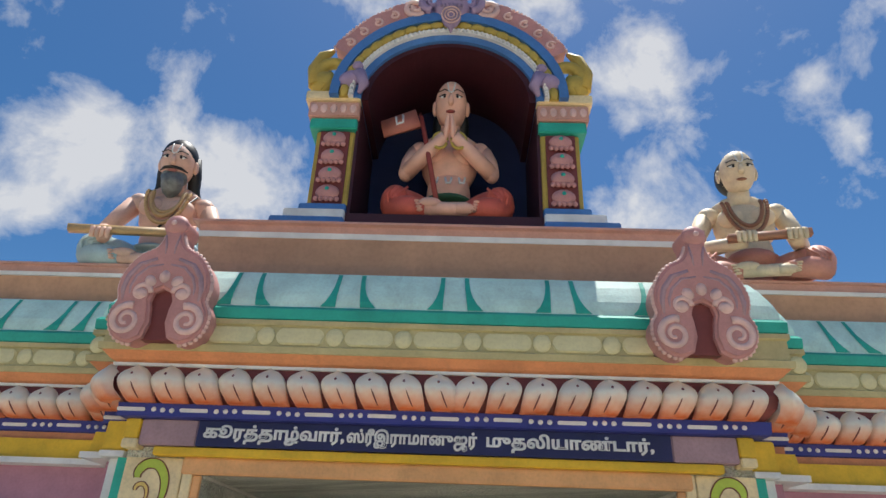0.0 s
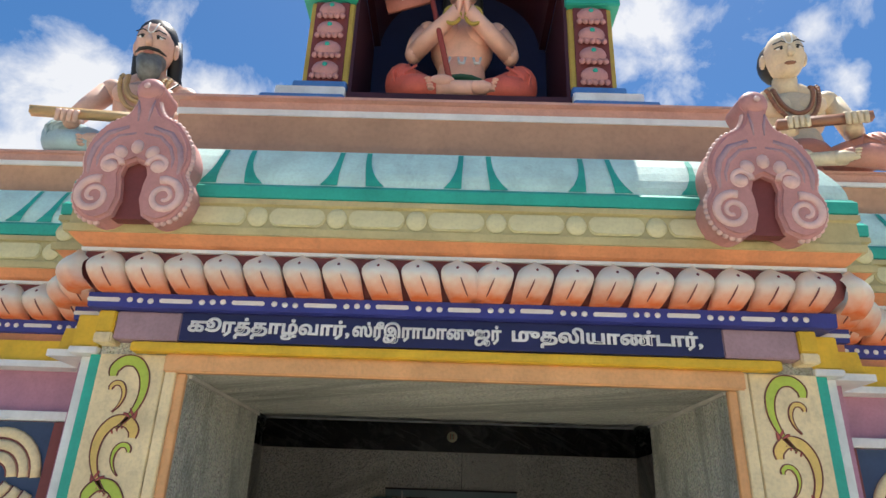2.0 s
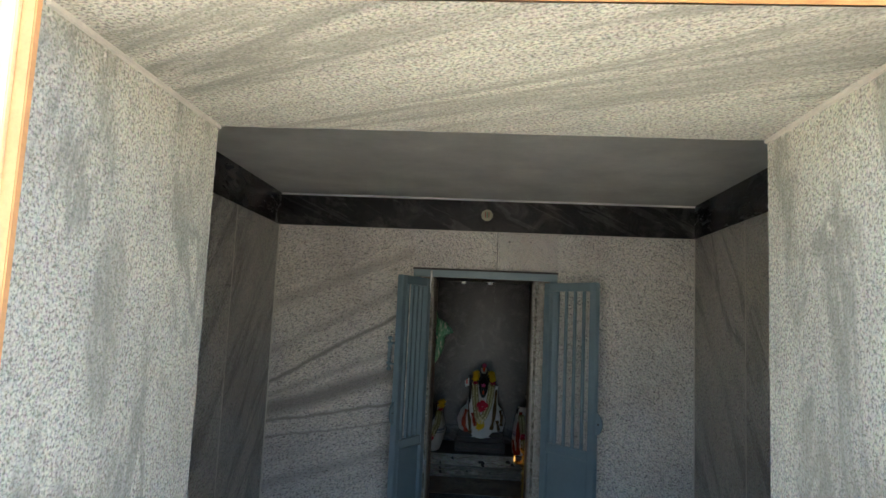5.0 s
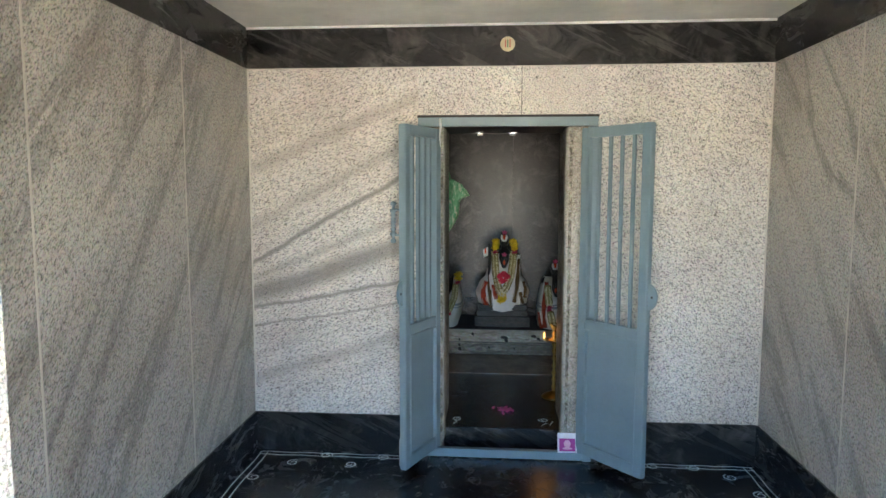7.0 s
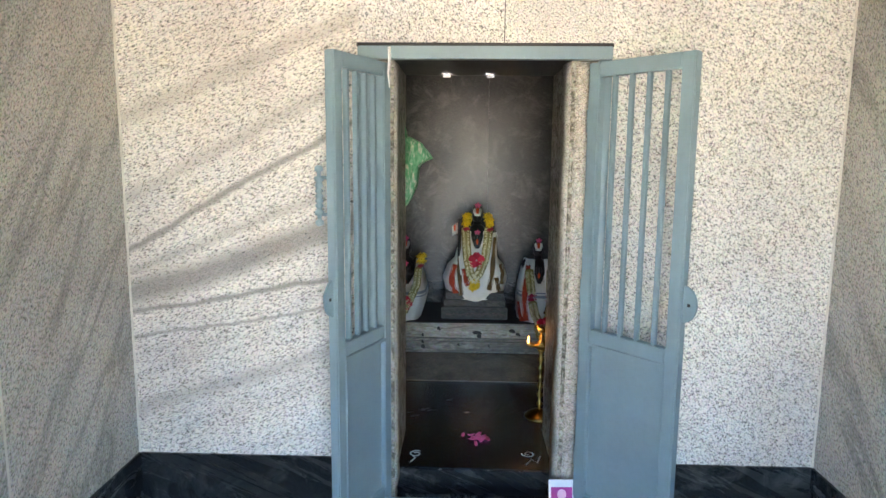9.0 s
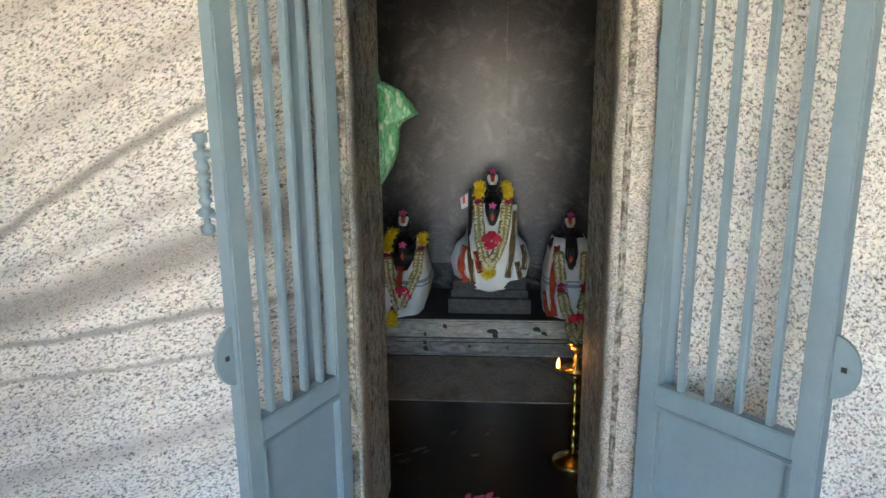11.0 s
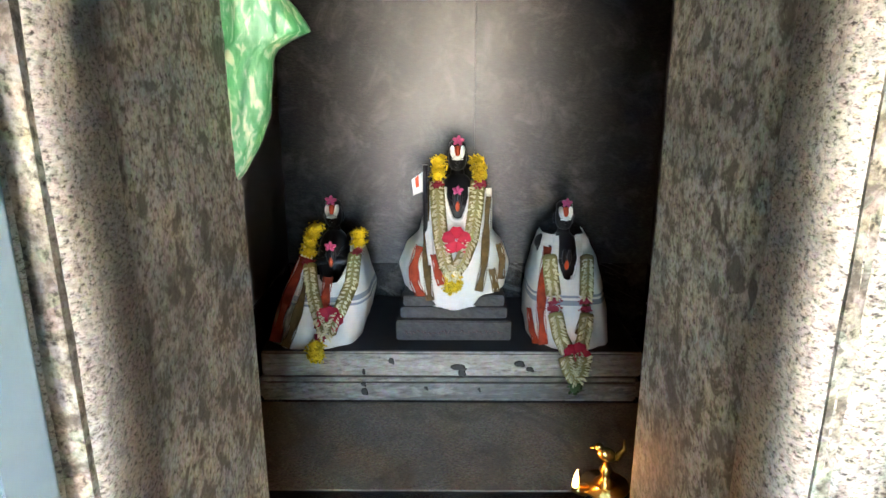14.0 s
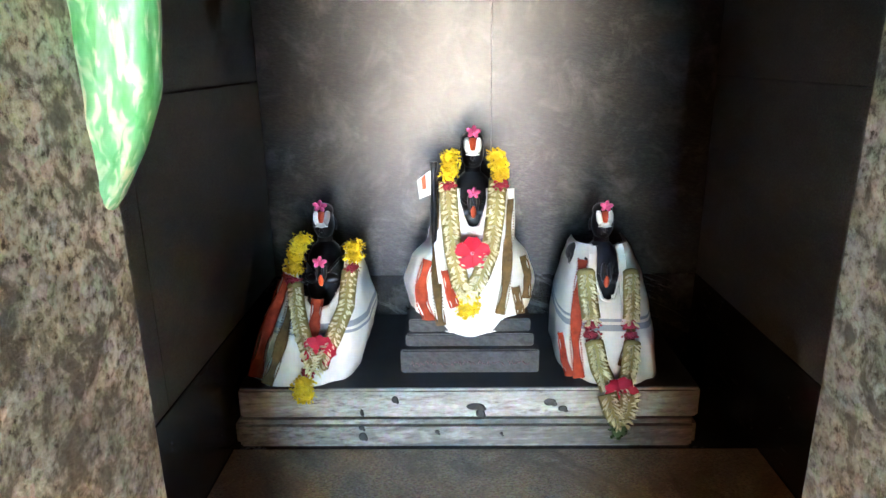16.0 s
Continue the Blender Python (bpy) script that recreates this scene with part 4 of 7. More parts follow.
# ---------- roof shrine with its niche ----------
def roof_shrine():
    root = thing("roof_shrine", "painted plaster arched shrine with a dark niche, on the parapet", "shrine", m=pose(CX - 0.01, 1.93, 2.692))
    zf = 0.0
    # local x from the middle, y back, z from the parapet's top
    bm = bmesh.new()
    box(bm, -0.42, 0.42, 0.02, 0.62, 0.0, 0.085)
    part("plinth", bm, NICHE, root)
    for sx in (-1, 1):
        def bx(nm, x0, x1, y0, y1, z0, z1, m, bev=0.004):
            a, b = sorted((sx * x0, sx * x1))
            return boxed(nm, a, b, y0, y1, z0, z1, m, root, bevel=bev)
        bx("base_block", 0.335, 0.585, -0.02, 0.30, 0.0, 0.05, SKYBLUE)
        bx("base_step", 0.338, 0.545, -0.005, 0.28, 0.051, 0.088, WHITE)
        bx("base_stripe", 0.338, 0.50, 0.01, 0.26, 0.089, 0.118, SKYBLUE)
        bx("pillar", 0.338, 0.478, 0.03, 0.5, 0.119, 0.435, GOLD)
        bx("pillar_panel", 0.356, 0.462, 0.022, 0.03, 0.125, 0.43, MAROON, 0.001)
        for k in range(4):
            bm = bmesh.new()
            z = 0.16 + 0.077 * k
            ball(bm, (sx * 0.409, 0.02, z + 0.006), (0.042, 0.016, 0.031), u=12, v=8)
            for q in range(5):
                ball(bm, (sx * 0.409 + (q - 2) * 0.018, 0.012, z - 0.024), (0.0095, 0.008, 0.01), u=8, v=6)
            fl = part("carved_flower", bm, PINK, root)
            bm = bmesh.new()
            ball(bm, (sx * 0.409, 0.005, z + 0.014), (0.008, 0.005, 0.008), u=8, v=6)
            part("flower_eye", bm, TEAL, fl)
        bx("cap_teal", 0.332, 0.505, 0.01, 0.5, 0.436, 0.482, TEAL)
        bx("cap_pink", 0.328, 0.515, 0.0, 0.5, 0.484, 0.55, DUSTY)
        for q in range(5):
            bm = bmesh.new()
            ball(bm, (sx * (0.35 + 0.036 * q), -0.001, 0.517), (0.013, 0.005, 0.02), u=8, v=6)
            part("cap_bead", bm, PALE_PINK, root)
        bx("cap_cream", 0.326, 0.53, -0.01, 0.5, 0.552, 0.595, CREAM)
        # corner bird and leaf curls
        bm = bmesh.new()
        tube(bm, [(sx * x, 0.0, z) for x, _, z in spiral(0.435, 0.68, 0.075, 0.012, -1.2, 1.25, 30)], [0.028 - 0.0005 * i for i in range(31)], n=8)
        ball(bm, (sx * 0.475, 0.0, 0.64), (0.05, 0.03, 0.05))
        tube(bm, [(sx * 0.50, 0, 0.62), (sx * 0.515, 0, 0.70), (sx * 0.49, 0, 0.77), (sx * 0.45, 0, 0.80)], [0.03, 0.028, 0.022, 0.008], n=8)
        part("leaf_curl", bm, GOLD, root)
        bm = bmesh.new()
        ball(bm, (sx * 0.37, -0.02, 0.64), (0.05, 0.03, 0.034), Euler((0, sx * 0.5, 0)))
        ball(bm, (sx * 0.345, -0.03, 0.695), (0.022, 0.02, 0.02))
        tube(bm, [(sx * 0.34, -0.03, 0.66), (sx * 0.315, -0.03, 0.61), (sx * 0.33, -0.03, 0.57)], [0.03, 0.02, 0.008], n=8)
        part("bird", bm, LILAC, root)

    def band(name, r0x, r0z, r1x, r1z, y0, y1, m, zc=0.56):
        bm = bmesh.new()
        n = 40
        rows = []
        for i in range(n + 1):
            a = math.pi * i / n
            c, s = math.cos(a), math.sin(a)
            rows.append([bm.verts.new(v) for v in ((r0x * c, y0, zc + r0z * s), (r1x * c, y0, zc + r1z * s), (r1x * c, y1, zc + r1z * s), (r0x * c, y1, zc + r0z * s))])
        for p, q in zip(rows, rows[1:]):
            for k in range(4):
                bm.faces.new((p[k], p[(k + 1) % 4], q[(k + 1) % 4], q[k]))
        bm.faces.new(rows[0])
        bm.faces.new(rows[-1])
        return part(name, bm, m, root)

    band("arch_inner", 0.325, 0.288, 0.352, 0.318, -0.015, 0.62, SKYBLUE)
    band("arch_beaded", 0.353, 0.319, 0.37, 0.337, -0.03, 0.5, WHITE)
    band("arch_gold", 0.371, 0.338, 0.405, 0.378, -0.022, 0.5, GOLD)
    band("arch_outer", 0.406, 0.379, 0.44, 0.42, -0.035, 0.5, SKYBLUE)
    bm = bmesh.new()
    box(bm, -0.324, 0.324, 0.38, 0.42, 0.086, 0.60)
    part("niche_back", bm, DARKBLUE, root)
    for a in (-0.337, 0.326):
        boxed("niche_side", a, a + 0.011, 0.032, 0.5, 0.05, 0.58, NICHE, root)
    band("niche_vault", 0.30, 0.27, 0.324, 0.287, 0.0, 0.5, NICHE)
    band("vault_back", 0.004, 0.004, 0.30, 0.27, 0.385, 0.41, DARKBLUE)
    for i in range(23):
        a = math.pi * (i + 0.5) / 23
        bm = bmesh.new()
        ball(bm, (0.388 * math.cos(a), -0.024, 0.56 + 0.358 * math.sin(a)), (0.019, 0.014, 0.03), Euler((0, -a, 0)), u=8, v=6)
        part("gold_scale", bm, GOLD, root)
    bm = bmesh.new()
    for i in range(60):
        a = math.pi * (i + 0.5) / 60
        ball(bm, (0.361 * math.cos(a), -0.033, 0.56 + 0.328 * math.sin(a)), 0.0075, u=6, v=5)
    part("bead_row", bm, WHITE, root)
    # wings over the arch
    for sx in (-1, 1):
        bm = bmesh.new()
        out, inn = [], []
        for i in range(13):
            a = radians(28 + 48 * i / 12)
            out.append((sx * (0.50 + 0.012 * math.sin(i * 1.5)) * math.cos(a), 0.55 + (0.52 + 0.01 * math.sin(i * 2.2)) * math.sin(a)))
            inn.append((sx * 0.43 * math.cos(a), 0.56 + 0.415 * math.sin(a)))
        out.append((sx * 0.075, 1.03))
        inn.append((sx * 0.09, 0.965))
        outline = out + list(reversed(inn))
        plate(bm, outline if sx > 0 else list(reversed(outline)), -0.025, 0.1)
        wing = part("wing", bm, PINK, root)
        bm = bmesh.new()
        tube(bm, [(sx * x, -0.03, z) for x, _, z in spiral(0.145, 1.005, 0.045, 0.008, -2.4, 1.5, 26)], [0.012 - 0.0002 * i for i in range(27)], n=8)
        part("wing_scroll", bm, PALE_PINK, wing)
        bm = bmesh.new()
        for i in range(24):
            a = radians(29 + 46 * i / 23)
            ball(bm, (sx * 0.508 * math.cos(a), -0.01, 0.55 + 0.53 * math.sin(a)), (0.009, 0.012, 0.009), u=7, v=5)
        for i in range(5):
            a = radians(34 + 9 * i)
            tube(bm, [(sx * x, -0.028, z) for x, _, z in spiral(0.465 * math.cos(a), 0.555 + 0.468 * math.sin(a), 0.022, 0.005, a, 1.2, 12)], 0.005, n=6)
        part("wing_rim", bm, PALE_PINK, wing)
    # crest mask
    bm = bmesh.new()
    ball(bm, (0, -0.02, 1.01), (0.075, 0.05, 0.06))
    ball(bm, (0, -0.05, 0.93), (0.038, 0.02, 0.05))
    tube(bm, [(0, -0.05, 0.92), (0, -0.045, 0.86)], [0.025, 0.003], n=8)
    for sx in (-1, 1):
        tube(bm, [(sx * x, -0.035, z) for x, _, z in spiral(0.075, 1.035, 0.05, 0.01, -1.5, 1.4, 24)], [0.018 - 0.0004 * i for i in range(25)], n=8)
        ball(bm, (sx * 0.032, -0.065, 1.03), 0.018)
        tube(bm, [(sx * 0.03, -0.02, 1.06), (sx * 0.07, -0.02, 1.12), (sx * 0.05, -0.02, 1.17)], [0.02, 0.016, 0.004], n=8)
    for q in range(7):
        ball(bm, ((q - 3) * 0.014, -0.066, 0.985), (0.007, 0.006, 0.01), u=8, v=6)
    part("crest", bm, LILAC, root)
    bm = bmesh.new()
    for k in range(3):
        tube(bm, [(x, -0.07, z) for x, _, z in arc(0, 0.93, 0.012 + 0.012 * k, 0.015 + 0.014 * k, 0, 350, 18)], 0.0035, n=6)
    part("crest_jewel", bm, PALE_PINK, root)
    return root


roof_shrine()


# ---------- statues ----------
def eyes(bm, c, s, dx, mi_w, mi_d):
    for sx in (-1, 1):
        ball(bm, (c[0] + sx * dx * s, c[1] + 0.003 * s, c[2]), (0.025 * s, 0.009 * s, 0.009 * s), mi=mi_w, u=12, v=8)
        tube(bm, [(c[0] + sx * (dx - 0.03) * s, c[1] - 0.001 * s, c[2] + 0.004 * s), (c[0] + sx * dx * s, c[1] - 0.009 * s, c[2] + 0.013 * s), (c[0] + sx * (dx + 0.034) * s, c[1] + 0.008 * s, c[2] + 0.004 * s)], 0.0035 * s, mi=mi_d, n=6)
        ball(bm, (c[0] + sx * dx * s, c[1] - 0.009 * s, c[2]), (0.0085 * s, 0.005 * s, 0.0085 * s), mi=mi_d, u=8, v=6)
        tube(bm, [(c[0] + sx * (dx - 0.035) * s, c[1] - 0.006 * s, c[2] + 0.03 * s), (c[0] + sx * dx * s, c[1] - 0.011 * s, c[2] + 0.042 * s), (c[0] + sx * (dx + 0.04) * s, c[1] + 0.006 * s, c[2] + 0.03 * s)], 0.0035 * s, mi=mi_d, n=6)


def seated(kind, label, m, s, skin, cloth, trim, extra):
    """A seated figure of plaster: one mesh; slots: 0 skin, 1 cloth, 2 dark, 3 white, 4 trim, 5 extra."""
    bm = bmesh.new()
    # legs crossed
    for sx in (-1, 1):
        tube(bm, [(sx * 0.09 * s, 0.02 * s, 0.11 * s), (sx * 0.22 * s, -0.06 * s, 0.135 * s), (sx * 0.31 * s, -0.13 * s, 0.135 * s)], [0.10 * s, 0.10 * s, 0.095 * s], mi=1, n=14)
        ball(bm, (sx * 0.315 * s, -0.14 * s, 0.13 * s), (0.095 * s, 0.10 * s, 0.10 * s), mi=1)
        for q in range(3):
            tube(bm, [(sx * (0.24 + 0.04 * q) * s, -0.215 * s, 0.19 * s), (sx * (0.30 + 0.03 * q) * s, -0.238 * s, 0.13 * s), (sx * (0.29 + 0.025 * q) * s, -0.225 * s, 0.06 * s)], 0.008 * s, mi=1, n=6)
        tube(bm, [(sx * 0.34 * s, -0.16 * s, 0.085 * s), (sx * 0.22 * s, -0.22 * s, 0.065 * s), (sx * 0.12 * s, -0.24 * s, 0.05 * s)], [0.075 * s, 0.062 * s, 0.045 * s], mi=1, n=12)
        tube(bm, [(sx * 0.14 * s, -0.24 * s, 0.05 * s), (sx * 0.0, -0.25 * s, 0.045 * s), (-sx * 0.06 * s, -0.26 * s, 0.04 * s)], [0.04 * s, 0.036 * s, 0.034 * s], mi=0, n=10)
        ball(bm, (-sx * 0.10 * s, -0.265 * s, 0.04 * s + (0.028 * s if sx > 0 else 0)), (0.07 * s, 0.035 * s, 0.03 * s), mi=0)
        for q in range(4):
            ball(bm, (-sx * (0.155 + 0.006 * q) * s, -0.275 * s, (0.025 + 0.016 * q) * s), (0.02 * s, 0.018 * s, 0.007 * s), mi=0, u=8, v=6)
    ball(bm, (0, 0.04 * s, 0.11 * s), (0.18 * s, 0.14 * s, 0.12 * s), mi=1)
    # torso
    ball(bm, (0, 0.02 * s, 0.28 * s), (0.142 * s, 0.11 * s, 0.17 * s), mi=0)
    ball(bm, (0, 0.02 * s, 0.46 * s), (0.185 * s, 0.125 * s, 0.17 * s), mi=0)
    for sx in (-1, 1):
        ball(bm, (sx * 0.085 * s, -0.065 * s, 0.49 * s), (0.085 * s, 0.05 * s, 0.07 * s), mi=0)
        ball(bm, (sx * 0.2 * s, 0.02 * s, 0.55 * s), (0.07 * s, 0.068 * s, 0.07 * s), mi=0)
        ball(bm, (sx * 0.085 * s, -0.104 * s, 0.475 * s), (0.008 * s, 0.008 * s, 0.008 * s), mi=2, u=6, v=5)
    tube(bm, [(0.16 * s, 0.03 * s, 0.58 * s), (0.07 * s, 0.03 * s, 0.63 * s), (0.0, 0.03 * s, 0.64 * s), (-0.07 * s, 0.03 * s, 0.63 * s), (-0.16 * s, 0.03 * s, 0.58 * s)], [0.05 * s, 0.06 * s, 0.065 * s, 0.06 * s, 0.05 * s], mi=0, n=12)
    tube(bm, [(0, 0.03 * s, 0.6 * s), (0, 0.015 * s, 0.74 * s)], [0.075 * s, 0.065 * s], mi=0, n=14)
    ball(bm, (0, -0.01 * s, 0.20 * s), (0.165 * s, 0.13 * s, 0.03 * s), mi=7 if kind == "namaste" else 1)
    if kind == "bald":
        ball(bm, (0, -0.01 * s, 0.20 * s), (0.16 * s, 0.128 * s, 0.09 * s), mi=1)
    # head
    def brow(x, z):
        return (x * s, -0.12 * s * math.sqrt(max(0.02, 1 - (x / 0.108) ** 2 - ((z - 0.845) / 0.145) ** 2)) - 0.001 * s, z * s)

    ball(bm, (0, 0.0, 0.845 * s), (0.108 * s, 0.12 * s, 0.145 * s), mi=0, u=24, v=16)
    ball(bm, (0, -0.035 * s, 0.775 * s), (0.078 * s, 0.075 * s, 0.075 * s), mi=0)
    tube(bm, [(0, -0.108 * s, 0.875 * s), (0, -0.132 * s, 0.825 * s), (0, -0.118 * s, 0.81 * s)], [0.012 * s, 0.022 * s, 0.014 * s], mi=0, n=8)
    ball(bm, (0, -0.108 * s, 0.775 * s), (0.032 * s, 0.012 * s, 0.011 * s), mi=5, u=10, v=6)
    eyes(bm, (0, -0.103 * s, 0.862 * s), s, 0.043, 3, 2)
    for sx in (-1, 1):
        ball(bm, (sx * 0.11 * s, 0.01 * s, 0.83 * s), (0.018 * s, 0.03 * s, 0.045 * s), mi=0, u=10, v=8)
        tube(bm, [brow(sx * 0.016, 0.895), brow(sx * 0.02, 0.92), brow(sx * 0.024, 0.945), brow(sx * 0.025, 0.965)], 0.0045 * s, mi=3, n=6)
    tube(bm, [brow(-0.016, 0.895), brow(0, 0.885), brow(0.016, 0.895)], 0.0045 * s, mi=3, n=6)

    def limb(sx, elbow, hand, r=0.049):
        sh = (sx * 0.225 * s, 0.02 * s, 0.54 * s)
        e = tuple(c * s for c in elbow)
        h = tuple(c * s for c in hand)
        mid = tuple((a + b) / 2 + d * s for a, b, d in zip(sh, e, (sx * 0.015, 0.01, 0)))
        tube(bm, [sh, mid, e], [0.062 * s, 0.056 * s, r * s], mi=0, n=12)
        ball(bm, e, r * s, mi=0)
        tube(bm, [e, tuple((a * 0.55 + b * 0.45) for a, b in zip(e, h)), h], [r * s, r * 0.95 * s, 0.036 * s], mi=0, n=12)
        return h

    if kind == "namaste":
        for sx in (-1, 1):
            h = limb(sx, (sx * 0.275, -0.06, 0.37), (sx * 0.03, -0.2, 0.52))
            ball(bm, (h[0] - sx * 0.012 * s, h[1], h[2] + 0.06 * s), (0.02 * s, 0.035 * s, 0.085 * s), Euler((0, -sx * 0.12, 0)), mi=0)
            tube(bm, arc(h[0] + sx * 0.03 * s, h[2] - 0.02 * s, 0.045 * s, 0.05 * s, 0, 340, 14, h[1] + 0.01 * s), 0.01 * s, mi=8, n=6)
            tube(bm, [(sx * 0.2 * s, -0.055 * s, 0.48 * s), (sx * 0.26 * s, -0.05 * s, 0.465 * s), (sx * 0.305 * s, 0.0, 0.47 * s)], 0.01 * s, mi=8, n=6)
            ball(bm, (sx * 0.075 * s, 0.075 * s, 0.74 * s), (0.05 * s, 0.05 * s, 0.12 * s), mi=2)
        for x in (-0.085, 0, 0.085):
            tube(bm, [((x - 0.02) * s, -0.12 * s, 0.31 * s), ((x - 0.012) * s, -0.125 * s, 0.275 * s), ((x + 0.012) * s, -0.125 * s, 0.275 * s), ((x + 0.02) * s, -0.12 * s, 0.31 * s)], 0.007 * s, mi=3, n=6)
        # staff with a small flag
        tube(bm, [(-0.06 * s, -0.25 * s, 0.08 * s), (-0.17 * s, -0.12 * s, 0.62 * s), (-0.195 * s, -0.1 * s, 0.74 * s)], 0.016 * s, mi=5, n=8)
        plate(bm, [(-0.46 * s, 0.67 * s), (-0.43 * s, 0.57 * s), (-0.19 * s, 0.645 * s), (-0.235 * s, 0.76 * s)], -0.12 * s, -0.10 * s, mi=4)
        tube(bm, [(-0.36 * s, -0.124 * s, 0.70 * s), (-0.35 * s, -0.124 * s, 0.65 * s), (-0.31 * s, -0.124 * s, 0.665 * s), (-0.315 * s, -0.124 * s, 0.715 * s)], 0.008 * s, mi=3, n=6)
    else:
        if kind == "bearded":
            h1_ = limb(-1, (-0.33, -0.05, 0.30), (-0.25, -0.24, 0.165))
            h2_ = limb(1, (0.31, -0.02, 0.30), (0.2, -0.2, 0.24))
            b0, b1 = (-0.43 * s, -0.28 * s, 0.185 * s), (0.2 * s, -0.22 * s, 0.25 * s)
        else:
            h1_ = limb(-1, (-0.32, -0.04, 0.29), (-0.08, -0.25, 0.235))
            h2_ = limb(1, (0.29, -0.02, 0.30), (0.19, -0.25, 0.235))
            b0, b1 = (-0.18 * s, -0.28 * s, 0.245 * s), (0.27 * s, -0.28 * s, 0.255 * s)
        for h in (h1_, h2_):
            for q in range(4):
                tube(bm, [(h[0] + (q - 1.5) * 0.028 * s, h[1] - 0.03 * s, h[2] + 0.045 * s), (h[0] + (q - 1.5) * 0.028 * s, h[1] - 0.06 * s, h[2] + 0.03 * s), (h[0] + (q - 1.5) * 0.028 * s, h[1] - 0.05 * s, h[2] - 0.025 * s)], 0.014 * s, mi=0, n=6)
        d = Vector(b1) - Vector(b0)
        q = d.to_track_quat("X", "Z").to_euler()
        g = bmesh.ops.create_cube(bm, size=1.0)
        bmesh.ops.transform(bm, matrix=Matrix.LocRotScale((Vector(b0) + Vector(b1)) / 2, q, Vector((d.length, 0.045 * s, 0.04 * s))), verts=g["verts"])
        for f in {f for v in g["verts"] for f in v.link_faces}:
            f.material_index = 4
        # bead necklace
        for rope in (0, 1):
            for i in range(34):
                a = math.pi * (1.0 + i / 33)
                wide, drop = 0.128 - 0.03 * rope, 0.25 - 0.05 * rope
                p = (wide * s * math.cos(a), (-0.08 - 0.055 * abs(math.sin(a)) ** 0.5) * s, (0.60 + drop * math.sin(a)) * s)
                ball(bm, p, 0.0135 * s, mi=5 if kind == "bald" else 4, u=8, v=6)
        if kind == "bearded":
            for i in range(26):
                a = math.pi * (1.0 + i / 25)
                ball(bm, (0.09 * s * math.cos(a), (-0.09 - 0.04 * abs(math.sin(a))) * s, (0.58 + 0.15 * math.sin(a)) * s), 0.011 * s, mi=4, u=8, v=6)
            ball(bm, (0, 0.026 * s, 0.888 * s), (0.115 * s, 0.12 * s, 0.13 * s), mi=2, u=20, v=12)
            for sx in (-1, 1):
                tube(bm, [(sx * 0.085 * s, 0.05 * s, 0.9 * s), (sx * 0.098 * s, 0.06 * s, 0.78 * s), (sx * 0.102 * s, 0.06 * s, 0.68 * s), (sx * 0.14 * s, 0.06 * s, 0.61 * s)], [0.045 * s, 0.045 * s, 0.042 * s, 0.025 * s], mi=2, n=10)
                tube(bm, [(0, -0.122 * s, 0.795 * s), (sx * 0.05 * s, -0.105 * s, 0.79 * s), (sx * 0.085 * s, -0.07 * s, 0.775 * s)], [0.010 * s, 0.010 * s, 0.004 * s], mi=2, n=8)
            ball(bm, (0, -0.05 * s, 0.735 * s), (0.083 * s, 0.07 * s, 0.07 * s), mi=6)
            tube(bm, [(0, -0.07 * s, 0.73 * s), (0, -0.085 * s, 0.65 * s), (0, -0.085 * s, 0.59 * s), (0, -0.08 * s, 0.56 * s)], [0.074 * s, 0.066 * s, 0.045 * s, 0.012 * s], mi=6, n=12)
            tube(bm, [(0.16 * s, -0.05 * s, 0.6 * s), (0.10 * s, -0.125 * s, 0.45 * s), (0.0, -0.13 * s, 0.32 * s)], 0.008 * s, mi=2, n=6)
        else:
            ball(bm, (-0.02 * s, 0.05 * s, 0.83 * s), (0.11 * s, 0.11 * s, 0.13 * s), mi=2)
    for v in bm.verts:  # the head bows towards the yard
        c = v.co
        if c.z > 0.60 * s and abs(c.x) < 0.185 * s and c.y > -0.17 * s:
            k = min(1.0, (c.z / s - 0.60) / 0.12) * radians(17)
            y, z = c.y - 0.03 * s, c.z - 0.62 * s
            v.co.y, v.co.z = 0.03 * s + y * math.cos(k) - z * math.sin(k), 0.62 * s + y * math.sin(k) + z * math.cos(k)
    if kind == "namaste":  # a slim, upright figure
        bmesh.ops.transform(bm, matrix=Matrix.Diagonal((0.885, 1.0, 1.055, 1.0)), verts=bm.verts)
    me = finish("seated_statue", bm, [skin, cloth, BLACK, WHITE, trim, extra, paint("grey_beard", (0.17, 0.18, 0.17), scale=30, vary=0.5), paint("green_sash", (0.03, 0.12, 0.06)), GOLD], True)
    ob = new("seated_statue", me)
    ob.matrix_world = m
    return tagged(ob, label, "statue")


seated("namaste", "seated plaster statue with folded palms and flag, in niche", pose(CX - 0.003, 2.13, 2.778), 0.665, paint("terracotta_skin", (0.88, 0.50, 0.37), dirt=0.12), paint("red_cloth_paint", (0.66, 0.13, 0.085)), paint("dull_red_paint", (0.50, 0.17, 0.12)), paint("dark_red_paint", (0.30, 0.05, 0.04)))
seated("bearded", "seated bearded plaster statue holding a palm-leaf book on the parapet", pose(-1.135, 2.24, 2.622, 0, 0, 9), 0.615, paint("tan_skin", (0.72, 0.46, 0.35), dirt=0.25), paint("pale_blue_cloth", (0.42, 0.56, 0.58)), paint("ochre_board", (0.55, 0.36, 0.17)), paint("lip_red", (0.5, 0.2, 0.16)))
